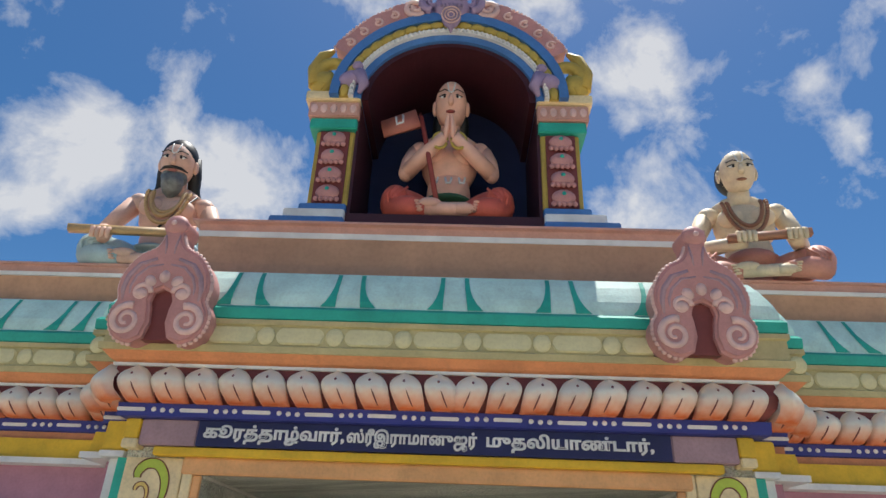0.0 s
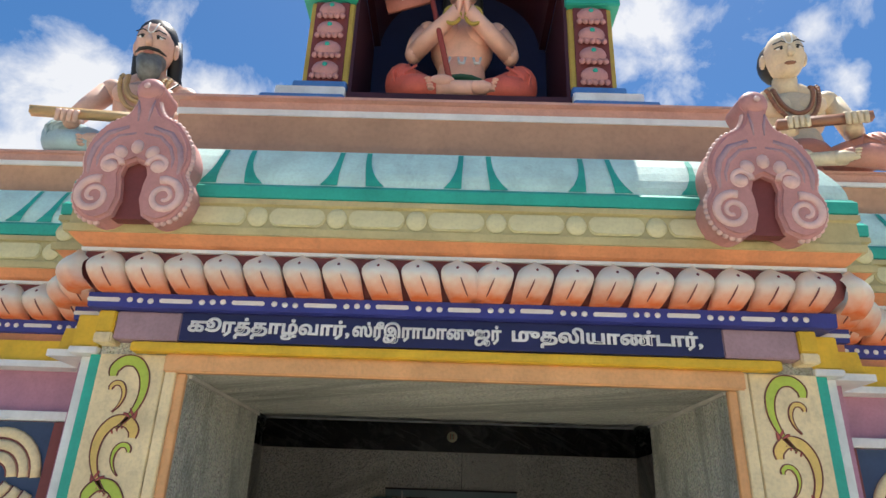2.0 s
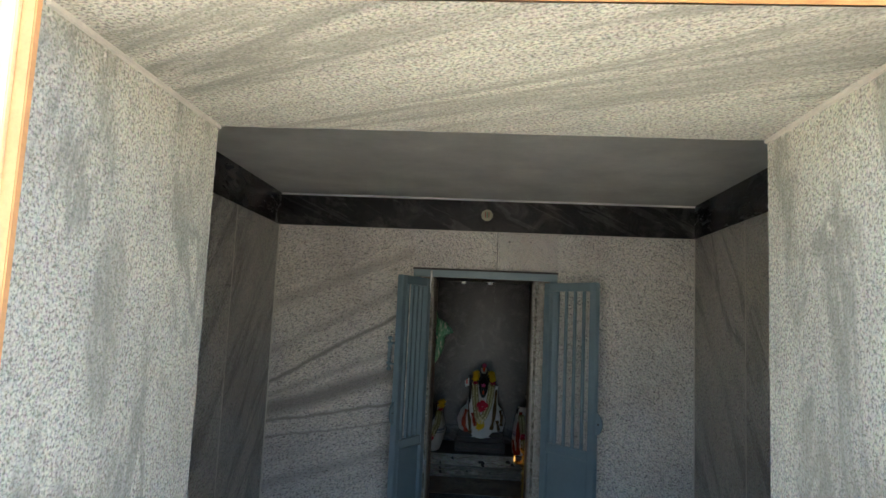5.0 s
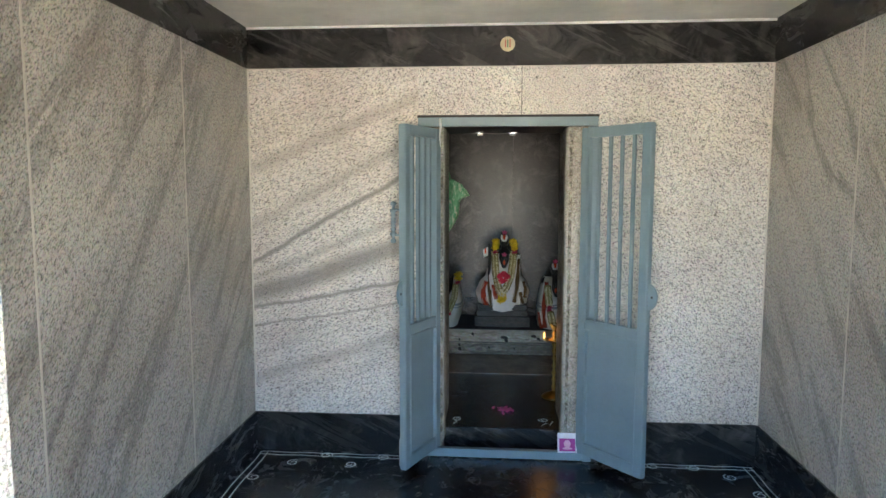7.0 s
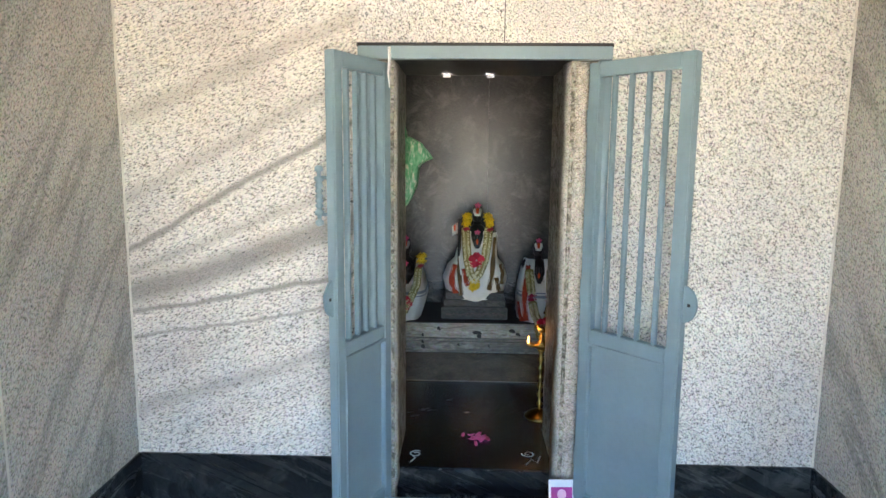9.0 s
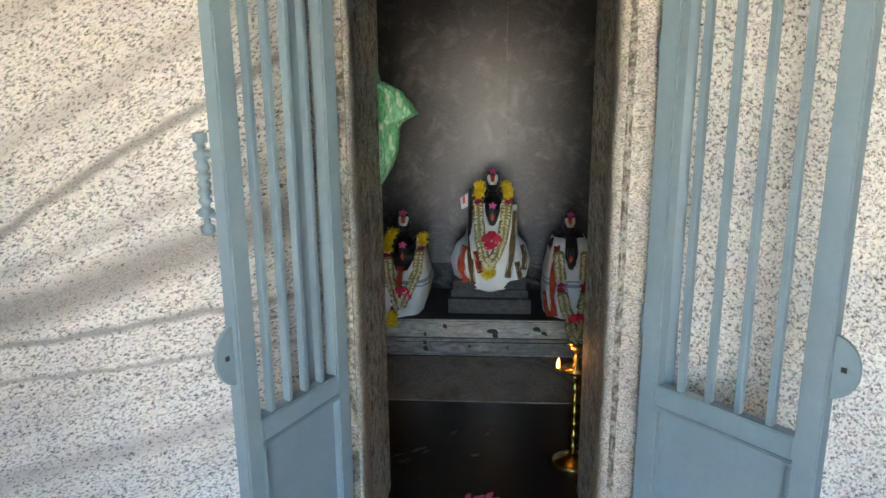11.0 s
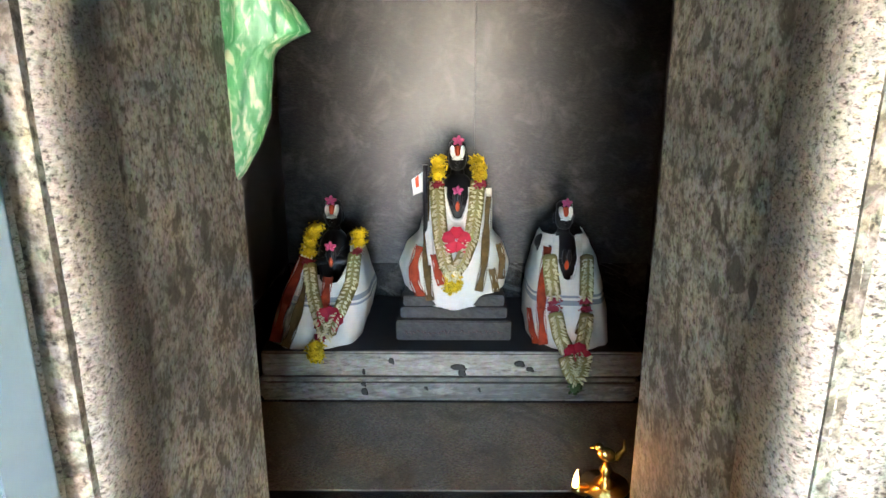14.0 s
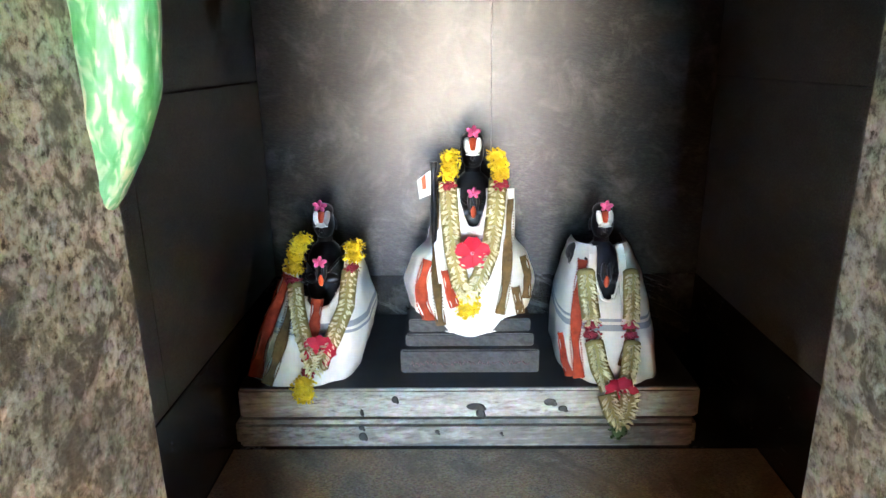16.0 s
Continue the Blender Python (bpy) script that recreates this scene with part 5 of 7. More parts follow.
seated("bald", "seated pale plaster statue holding a palm-leaf roll on the parapet", pose(1.09, 2.2, 2.622, 0, 0, -11), 0.60, paint("cream_skin", (0.76, 0.62, 0.42), dirt=0.3), paint("rose_cloth", (0.60, 0.27, 0.20)), paint("brown_roll", (0.36, 0.17, 0.10)), paint("brown_beads", (0.30, 0.14, 0.08)))

# ---------- hall: bands, floor tiles, joints, emblem ----------
for nm, x0, x1, y0, y1 in (("west", XL - 0.02, XL + 0.004, YF, YB), ("east", XR - 0.004, XR + 0.02, YF, YB), ("back", XL + 0.004, XR - 0.004, YB - 0.004, YB + 0.02), ("front", XL + 0.004, XR - 0.004, YF - 0.001, YF + 0.012)):
    setting(boxed("band_" + nm, x0, x1, y0, y1, 2.03, CEIL - 0.001, GRANITE_BLACK), "black granite band under the ceiling")
    if nm == "back":
        for a, b, s in ((XL + 0.004, -0.47, "west"), (0.45, XR - 0.004, "east")):
            setting(boxed("baseboard_back_" + s, a, b, y0 - 0.006, y1, -0.01, 0.21, GRANITE_BLACK), "black granite skirting, stained white in places")
    elif nm != "front":
        setting(boxed("baseboard_" + nm, x0 - (0.0 if nm == "west" else 0.006), x1 + (0.006 if nm == "west" else 0), y0, y1, -0.01, 0.21, GRANITE_BLACK), "black granite skirting of the hall")
bm = bmesh.new()
box(bm, XL, XR, YB - 0.012, YB - 0.004, CEIL - 0.012, CEIL - 0.001)
setting(part("trim_ceiling", bm, WHITE), "white plaster line along the ceiling")

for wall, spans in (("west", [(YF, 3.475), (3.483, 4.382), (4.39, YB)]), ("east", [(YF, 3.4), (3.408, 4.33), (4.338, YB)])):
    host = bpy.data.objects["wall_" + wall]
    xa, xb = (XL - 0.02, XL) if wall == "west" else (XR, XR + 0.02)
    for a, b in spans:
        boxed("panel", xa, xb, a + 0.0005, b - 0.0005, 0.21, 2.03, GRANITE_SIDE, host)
    for (a, b), (c, d) in zip(spans, spans[1:]):
        boxed("joint", xa + (0 if wall == "west" else -0.001), xb + (0.001 if wall == "west" else 0), b, c, 0.21, 2.03, GROUT, host)
host = bpy.data.objects["wall_sanctum_west"]
boxed("panel", XL, -0.462, YB, YB + 0.02, 0.21, 2.03, GRANITE, host)
host = bpy.data.objects["wall_sanctum_east"]
boxed("panel", 0.442, XR, YB, YB + 0.02, 0.21, 2.03, GRANITE_PLAIN, host)
host = bpy.data.objects["sanctum_lintel"]
boxed("panel", -0.461, 0.06, YB, YB + 0.02, 1.785, 2.03, GRANITE_PLAIN, host)
boxed("panel", 0.064, 0.441, YB, YB + 0.02, 1.785, 2.03, GRANITE_PLAIN, host)
for x, z0, z1 in ((XL + 0.003, 0.21, 2.03), (XR - 0.003, 0.21, 2.03)):
    setting(boxed("trim_corner", x - 0.004, x + 0.004, YB - 0.004, YB + 0.001, z0, z1, GROUT), "white cement line in the room corner")
setting(boxed("trim_band", XL + 0.008, XR - 0.008, YB - 0.003, YB + 0.001, 2.026, 2.031, GROUT), "white cement line under the black band")

floor_ob = bpy.data.objects["floor"]
xs_t = [XL, -0.93, -0.40, 0.13, 0.66, XR]
ys_t = [1.9, 2.52, 3.1, 3.7, 4.3, 4.84, 5.10]
for i in range(5):
    for j in range(6):
        boxed("tile", xs_t[i] + 0.001, xs_t[i + 1] - 0.001, ys_t[j] + 0.001, ys_t[j + 1] - 0.001, -0.012, 0.0, GRANITE_BLACK, floor_ob) if j > 0 else boxed("tile", max(OL, xs_t[i]) + 0.001, min(OR_, xs_t[i + 1]) - 0.001, ys_t[j] + 0.001, ys_t[j + 1] - 0.001, -0.012, 0.0, GRANITE_BLACK, floor_ob)


def kolam(name, curves, z=0.002, w=0.006):
    root = thing(name, "white powder line drawing with curls on the black floor", "floor drawing")
    for c in curves:
        bm = bmesh.new()
        ribbon(bm, [(x, y, z) for x, y in c], w, normal=(0, 0, 1), thick=0.001)
        part("powder_line", bm, CHALK, root)


def curl(cx, cy, r, a0, t=1.3):
    return [(cx + r * (1 - 0.7 * i / 16) * math.cos(a0 + t * 6.283 * i / 16), cy + r * (1 - 0.7 * i / 16) * math.sin(a0 + t * 6.283 * i / 16)) for i in range(17)]


lines = []
for k in range(2):
    d = 0.045 + 0.035 * k
    for a, b in ((-1.31, -0.53), (0.60, 1.25)):
        lines.append([(a + (b - a) * i / 14, YB - d + 0.004 * math.sin(i * 1.7 + k)) for i in range(15)])
    lines.append([(XL + d + 0.004 * math.sin(i * 1.3), YB - 0.05 - 1.4 * i / 14) for i in range(15)])
    lines.append([(XR - d + 0.004 * math.sin(i * 1.9), YB - 0.05 - 1.4 * i / 14) for i in range(15)])
for cx, cy, a in ((-0.95, 5.03, 0), (-0.64, 5.03, 2), (-1.10, 4.93, 1), (-0.80, 4.93, 4), (0.75, 5.03, 1), (0.95, 5.03, 3), (1.1, 4.93, 2), (-1.24, 4.75, 2), (1.17, 4.75, 1), (-1.24, 4.45, 5), (1.17, 4.42, 0)):
    lines.append(curl(cx, cy, 0.035, a))
kolam("floor_drawing", lines)

emb = thing("wall_medallion", "small round gilt medallion on the black band over the door", "medallion", m=pose(-0.012, YB - 0.004, 2.135, 90, 0, 0))
bm = bmesh.new()
bmesh.ops.create_cone(bm, cap_ends=True, segments=28, radius1=0.037, radius2=0.034, depth=0.01)
bmesh.ops.translate(bm, vec=(0, 0, 0.005), verts=bm.verts)
part("disc", bm, paint("pale_gilt", (0.62, 0.55, 0.36), rough=0.4), emb)
bm = bmesh.new()
for x, mi in ((-0.011, 0), (0.0, 1), (0.011, 0)):
    box(bm, x - 0.003, x + 0.003, -0.018, 0.02, 0.0102, 0.0125, mi=mi)
part("motif", bm, [paint("medallion_red", (0.45, 0.08, 0.05)), paint("medallion_green", (0.05, 0.2, 0.09))], emb)

# ---------- doorway: frame and leaves ----------
fr = thing("door_frame", "blue-grey enamelled steel door frame set in granite", "door frame", m=pose(-0.01, 5.06, 0.0))
fr["kind"] = "structure"
boxed("head", -0.45, 0.45, 0.0, 0.045, 1.728, 1.772, STEEL_BLUE, fr, bevel=0.003)
boxed("shadow_gap", -0.455, 0.455, 0.014, 0.04, 1.773, 1.785, BLACK, fr)
for a in (-0.45, 0.405):
    boxed("post", a, a + 0.045, 0.0, 0.045, 0.0, 1.727, STEEL_BLUE, fr, bevel=0.003)
boxed("foot_bar", -0.404, 0.404, 0.0, 0.035, 0.004, 0.048, STEEL_BLUE, fr, bevel=0.003)


def stone_post(x_in, x_out):
    """A worn granite door post: rounded inner arris, a fillet and a shallow groove down its face."""
    k = 1 if x_out > x_in else -1
    w = abs(x_out - x_in)
    face = [(0.0, 0.17), (0.0, 0.088), (0.004, 0.074), (0.012, 0.066), (0.024, 0.061), (0.026, 0.066), (0.031, 0.066), (0.033, 0.058), (0.044, 0.054), (w - 0.02, 0.053), (w - 0.016, 0.058), (w - 0.012, 0.053), (w, 0.053), (w, 0.17)]
    bm = bmesh.new()
    rings = []
    for j in range(56):
        z = 0.07 + 1.657 * j / 55
        rings.append([bm.verts.new((x_in + k * (dx + 0.004 * noise.noise(Vector((i * 1.3, z * 9, k * 3.0)))), dy + 0.003 * noise.noise(Vector((i * 0.9 + 7, z * 14, k * 5.0))), z)) for i, (dx, dy) in enumerate(face)])
    for p, q in zip(rings, rings[1:]):
        for i in range(len(face) - 1):
            bm.faces.new((p[i], p[i + 1], q[i + 1], q[i])).smooth = True
        bm.faces.new((p[-1], p[0], q[0], q[-1]))
    bm.faces.new(rings[0])
    bm.faces.new(rings[-1])
    part("stone_jamb", bm, GRANITE_JAMB, fr, "rough pale granite post")


stone_post(-0.319, -0.404)
stone_post(0.301, 0.404)
setting(boxed("sanctum_sill", JL, JR, 5.225, 5.2395, -0.01, SF - 0.002, GRANITE_BLACK), "black granite sill of the sanctum door")


def door_leaf(w, z0, z1, side):
    """Local: hinge line on z at x = 0, the leaf along +x, outer face towards side * y."""
    root = thing("door_leaf", "open blue-grey steel door leaf with barred upper half", "door", "leaves of the sanctum door")
    s, d = 0.048, 0.036
    for nm, a, b in (("hinge_stile", 0.0, s), ("lock_stile", w - s, w)):
        boxed(nm, a, b, -d / 2, d / 2, z0, z1, STEEL_BLUE, root, bevel=0.004)
    for nm, a, b in (("top_rail", z1 - 0.05, z1), ("middle_rail", z0 + 0.66, z0 + 0.71), ("bottom_rail", z0, z0 + 0.05)):
        boxed(nm, s, w - s, -d / 2 + 0.001, d / 2 - 0.001, a, b, STEEL_BLUE, root, bevel=0.003)
    boxed("panel", s, w - s, -0.004, 0.004, z0 + 0.05, z0 + 0.66, STEEL_BLUE, root)
    for nm, a, b in (("bead", s - 0.006, s + 0.006), ("bead", w - s - 0.006, w - s + 0.006)):
        boxed(nm, a, b, -d / 2 - 0.004, d / 2 + 0.004, z0 + 0.062, z0 + 0.648, STEEL_BLUE, root, bevel=0.003)
    for z in (z0 + 0.05, z0 + 0.648):
        boxed("bead", s - 0.006, w - s + 0.006, -d / 2 - 0.004, d / 2 + 0.004, z, z + 0.012, STEEL_BLUE, root, bevel=0.003)
    n = 4
    for k in range(n):
        x = s + (w - 2 * s) * (k + 0.8) / (n + 0.6)
        boxed("bar", x - 0.0075, x + 0.0075, -0.009, 0.009, z0 + 0.71, z1 - 0.05, STEEL_BLUE, root, bevel=0.002)
    bm = bmesh.new()
    tab = [(0.05 * math.sin(a), 0.062 * math.cos(a)) for a in [math.pi * i / 12 for i in range(13)]]
    plate(bm, [(w - 0.004 + x, z0 + 0.87 + z) for x, z in tab], -0.004, 0.004)
    lug = part("lock_lug", bm, STEEL_BLUE, root)
    bm = bmesh.new()
    box(bm, w + 0.014, w + 0.024, -0.0055, 0.0055, z0 + 0.865, z0 + 0.875)
    part("lock_hole", bm, BLACK, lug)
    if side:
        y = side * 0.06
        bm = bmesh.new()
        knob = [(0, 0.005), (0.005, 0.014), (0.018, 0.014), (0.022, 0.007), (0.034, 0.007), (0.038, 0.016), (0.05, 0.016), (0.054, 0.009)]
        bobbin = [(0.06 + 0.016 * k + d, r) for k in range(5) for d, r in ((0.0, 0.008), (0.005, 0.0135), (0.011, 0.0135))]
        prof = knob + bobbin + [(0.2 - z, r) for z, r in reversed(knob)]
        tube(bm, [(w - 0.02, y, z0 + 1.105 + z) for z, r in prof], [r for z, r in prof], n=12)
        hd = part("handle", bm, STEEL_BLUE, root, "turned pull handle")
        for z in (0.04, 0.16):
            bm = bmesh.new()
            tube(bm, [(w - 0.02, y, z0 + 1.105 + z), (w - 0.02, side * 0.015, z0 + 1.105 + z)], 0.006, n=8)
            part("handle_stem", bm, STEEL_BLUE, hd)
        bm = bmesh.new()
        box(bm, w - 0.04, w - 0.012, -0.024, -0.016, z0 + 0.02, z0 + 0.15, 0.002)
        tube(bm, [(w - 0.026, -0.03, z0 + 0.01), (w - 0.026, -0.03, z0 + 0.14)], 0.006, n=8)
        part("tower_bolt", bm, paint("worn_steel", (0.35, 0.37, 0.38), metal=0.6, rough=0.4), root)
    for z in (z0 + 0.2, z0 + 0.85, z1 - 0.2):
        bm = bmesh.new()
        tube(bm, [(-0.006, 0, z - 0.04), (-0.006, 0, z + 0.04)], 0.008, n=10)
        part("hinge", bm, STEEL_BLUE, root)
    return root


l1 = door_leaf(0.355, 0.05, 1.715, -1)
l1.matrix_world = pose(-0.362, 5.10, 0, 0, 0, math.degrees(math.atan2(-0.917, -0.399)))
l2 = door_leaf(0.405, 0.05, 1.715, 0)
l2.matrix_world = pose(0.372, 5.078, 0, 0, 0, math.degrees(math.atan2(-0.312, 0.275)))

card = thing("printed_card", "small magenta and white printed card leaning on the sill", "card", m=pose(0.318, 5.052, 0.05, -14, 0, 2))
boxed("card", -0.05, 0.05, -0.002, 0.0, 0.0, 0.10, paint("card_white", (0.8, 0.78, 0.8), dirt=0.05), card)
boxed("print", -0.041, 0.041, -0.004, -0.0021, 0.008, 0.092 - 0.02, paint("card_magenta", (0.42, 0.03, 0.24), dirt=0.05), card)
bm = bmesh.new()
ball(bm, (0.0, -0.004, 0.045), (0.018, 0.002, 0.02), u=12, v=6)
ball(bm, (0.0, -0.004, 0.022), (0.026, 0.002, 0.006), u=12, v=6)
part("motif", bm, paint("card_pink", (0.75, 0.4, 0.55)), card)

string = thing("white_string", "knotted white thread hanging from the door head", "string", m=pose(-0.345, 5.045, 1.765))
bm = bmesh.new()
tube(bm, [(0, 0, 0), (0.002, -0.003, -0.04), (-0.003, -0.002, -0.09), (0.001, 0, -0.14)], [0.005, 0.006, 0.0035, 0.002], n=6)
part("thread", bm, WHITE, string)


# ---------- sanctum ----------
PINK_PETAL = paint("pink_petal", (0.75, 0.10, 0.25), rough=0.6, dirt=0.05, vary=0.25)
rng = random.Random(4)
pp = thing("loose_petals", "scattered pink flower petals on the black floor", "petals", m=pose(0.0, 5.52, SF))
for k in range(26):
    bm = bmesh.new()
    ball(bm, (0, 0, 0), (0.017, 0.009, 0.003), u=8, v=5)
    bmesh.ops.transform(bm, matrix=pose(rng.gauss(0, 0.032), rng.gauss(0, 0.022), 0.006 + 0.004 * rng.random(), rng.uniform(-25, 25), rng.uniform(-25, 25), rng.uniform(0, 360)), verts=bm.verts)
    part("petal", bm, PINK_PETAL, pp, smooth=True)
kolam("sill_drawing", [curl(-0.27, 5.36, 0.03, 1), curl(0.22, 5.38, 0.03, 3), [(0.2, 5.28), (0.23, 5.33), (0.25, 5.30), (0.27, 5.36)], [(-0.29, 5.28), (-0.27, 5.32), (-0.29, 5.35)]], SF + 0.002)

back = bpy.data.objects["sanctum_wall_back"]
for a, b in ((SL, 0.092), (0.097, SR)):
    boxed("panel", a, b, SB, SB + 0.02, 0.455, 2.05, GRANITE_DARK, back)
boxed("skirting", SL, SR, SB - 0.006, SB + 0.02, 0.09, 0.455, GRANITE_BLACK, back)
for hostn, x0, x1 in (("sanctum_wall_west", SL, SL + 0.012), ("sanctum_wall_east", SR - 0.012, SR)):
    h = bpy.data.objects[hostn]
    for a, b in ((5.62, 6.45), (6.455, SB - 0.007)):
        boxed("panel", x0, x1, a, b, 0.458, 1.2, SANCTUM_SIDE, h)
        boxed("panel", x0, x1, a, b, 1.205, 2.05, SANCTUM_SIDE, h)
    boxed("skirting", x0 - 0.004, x1 + 0.004, 5.615, SB - 0.007, 0.09, 0.455, SANCTUM_BLACK, h)

bench = thing("stone_plinth", "stepped grey stone plinth with dark oil drips, against the wall", "plinth", m=pose(0, 0, SF))
boxed("foot", -0.735, 0.705, 6.81, 7.43, 0.0, 0.095, GRANITE_BENCH, bench, bevel=0.016)
boxed("top_slab", -0.72, 0.71, 6.83, 7.426, 0.098, 0.196, granite("plinth_top_stone", (0.56, 0.51, 0.44), (0.43, 0.385, 0.325), (0.15, 0.125, 0.10), rough=0.5, fine=60, turn=(0, -2, 0), vein=0.4, spread=(0.4, 1, 2.5), crisp=1.8, grain=(0.35, 1, 1.6), mottle=0.35, patch=16), bench, bevel=0.007)
# thin near-black sheet added so the slab's upper face reads dark
boxed("sooty_top", -0.715, 0.705, 6.838, 7.424, 0.1965, 0.2, paint("top_black", (0.03, 0.029, 0.027), rough=0.6), bench)
OIL = paint("oil_stain", (0.035, 0.03, 0.024), rough=0.7)
for x, w, z0, z1 in ((-0.335, 0.012, 0.105, 0.13), (-0.335, 0.02, 0.068, 0.085), (-0.332, 0.026, 0.03, 0.06), (0.02, 0.06, 0.125, 0.15), (0.035, 0.03, 0.1, 0.13), (0.25, 0.04, 0.14, 0.165), (-0.23, 0.022, 0.15, 0.175), (0.29, 0.03, 0.12, 0.14), (0.1, 0.012, 0.05, 0.06), (-0.1, 0.016, 0.055, 0.068)):
    bm = bmesh.new()
    ball(bm, (x, 6.8285 if z0 > 0.097 else 6.8085, (z0 + z1) / 2), (w / 2, 0.0022, (z1 - z0) / 2), u=10, v=6)
    for q in range(3):
        ball(bm, (x + w * (0.3 * q - 0.25), 6.8285 if z0 > 0.097 else 6.8085, (z0 + z1) / 2 - 0.004 * q), (w * 0.22, 0.0025, (z1 - z0) * 0.3), u=8, v=6)
    part("oil_drip", bm, OIL, bench)

BLACKSTONE = paint("oiled_black_stone", (0.012, 0.012, 0.013), rough=0.28, dirt=0.0, relief=0.1)
NAMAM = paint("namam_white", (0.85, 0.85, 0.83), dirt=0.0)
VERMILION = paint("vermilion", (0.80, 0.10, 0.02), dirt=0.0)
COTTON = paint("white_cotton", (0.82, 0.80, 0.77), rough=0.85, vary=0.05, dirt=0.06, scale=30)
STRIPE = paint("grey_blue_stripe", (0.32, 0.36, 0.42), rough=0.85)
REDBORDER = paint("red_silk_border", (0.36, 0.045, 0.015), rough=0.95, scale=40, vary=0.35)
BRONZE = paint("bronze_zari_border", (0.13, 0.075, 0.022), rough=0.9, scale=40, vary=0.4)
JASMINE = paint("jasmine_cream", (0.80, 0.74, 0.48), rough=0.8, vary=0.2, dirt=0.05)
STALK_SHADE = paint("jasmine_stalk_shade", (0.34, 0.29, 0.11), rough=0.9)
MARIGOLD = paint("marigold_yellow", (0.88, 0.58, 0.02), rough=0.7, vary=0.25, dirt=0.1, scale=40)
ROSE = paint("rose_crimson", (0.40, 0.02, 0.05), rough=0.6, vary=0.3)
HIBISCUS = paint("hibiscus_red", (0.58, 0.012, 0.04), rough=0.55, vary=0.25, dirt=0.05)
GREENLEAF = paint("tulsi_green", (0.07, 0.14, 0.04), rough=0.6)
YC = 7.12


class Drape:
    """A cloth hung round a figure: rows of z, middle, half width, front; gives the front surface too."""

    def __init__(self, rows, neck=(0.0, 0.05, 9.0), square=1.0):
        self.rows = sorted(rows)
        self.square = square  # below 1: flatter front and sharper sides
        self.neck = neck  # middle, half width and lowest z of the opening at the chest

    def at(self, z):
        r = self.rows
        z = min(max(z, r[0][0]), r[-1][0])
        for a, b in zip(r, r[1:]):
            if a[0] <= z <= b[0]:
                k = (z - a[0]) / (b[0] - a[0])
                k = k * k * (3 - 2 * k) * 0.5 + k * 0.5
                return [p + (q - p) * k for p, q in zip(a, b)]

    def front(self, x, z, off=0.006):
        _, cx, hw, yf = self.at(z)
        u = min(0.995, abs(x - cx) / hw)
        sn = u ** (1 / self.square)
        return Vector((x, YC - (YC - yf) * math.sqrt(1 - sn * sn) ** self.square - off, z))

    def mesh(self, name, parent, folds, amp, stripes=(), seed=1):
        bm = bmesh.new()
        rr = random.Random(seed)
        ph = [rr.uniform(0, 6.28) for _ in range(4)]
        nz, na = 46, 72
        z0, z1 = self.rows[0][0], self.rows[-1][0]
        grid = []
        for j in range(nz + 1):
            z = z0 + (z1 - z0) * j / nz
            _, cx, hw, yf = self.at(z)
            row = []
            for i in range(na + 1):
                a = radians(-112 + 224 * i / na)
                k = 1 + amp * (math.sin(folds * a + ph[0] + 0.8 * math.sin(4 * z)) * 0.6 + 0.4 * math.sin(folds * 1.9 * a + ph[1] + 6 * z)) * (0.3 + 0.7 * (1 - j / nz))
                k = min(k, 1 + amp * 0.5)
                sn, cs = (math.copysign(abs(q) ** self.square, q) for q in (math.sin(a), math.cos(a)))
                row.append(bm.verts.new((cx + hw * sn * k, YC - (YC - yf) * cs * k, z + 0.004 * math.sin(3 * a + ph[2]) * (1 - j / nz))))
            grid.append(row)
        for j, (a, b) in enumerate(zip(grid, grid[1:])):
            z = z0 + (z1 - z0) * (j + 0.5) / nz
            for i in range(na):
                q = (a[i].co + a[i + 1].co) / 2
                if q.y < YC and abs(q.x - self.neck[0]) < self.neck[1] * min(1.0, 0.35 + (z - self.neck[2]) / 0.12) and z > self.neck[2]:
                    continue
                f = bm.faces.new((a[i], a[i + 1], b[i + 1], b[i]))
                f.smooth = True
                f.material_index = 1 if any(lo <= z <= hi for lo, hi in stripes) else 0
        return part(name, bm, [COTTON, STRIPE], parent)


def border(parent, dr, pts, w, m, off=0.014, teeth=True):
    """A silk border on the cloth, with a toothed edge."""
    n = 22
    fine = []
    for i in range(n + 1):
        k = i / n * (len(pts) - 1)
        j = min(int(k), len(pts) - 2)
        f = k - j
        x = pts[j][0] + (pts[j + 1][0] - pts[j][0]) * f
        z = pts[j][1] + (pts[j + 1][1] - pts[j][1]) * f
        fine.append(dr.front(x, z, off))
    bm = bmesh.new()
    ribbon(bm, fine, [w * (1.0 + 0.3 * math.sin(i * 0.5 + w * 90)) for i in range(n + 1)], thick=0.003)
    if teeth:
        for i in range(n * 2):
            k = i / (n * 2) * n
            j = min(int(k), n - 1)
            p = fine[j].lerp(fine[j + 1], k - j)
            d = (fine[j + 1] - fine[j]).normalized()
            s = Vector((-d.z, 0, d.x)) * w * 0.5
            for g in (s, -s):
                a, b, c = p + g - d * 0.0035, p + g + d * 0.0035, p + g * (1 + 0.007 / (w * 0.5))
                bm.faces.new([bm.verts.new(v + Vector((0, -0.002, 0))) for v in (a, b, c)])
    return part("border", bm, m, parent)


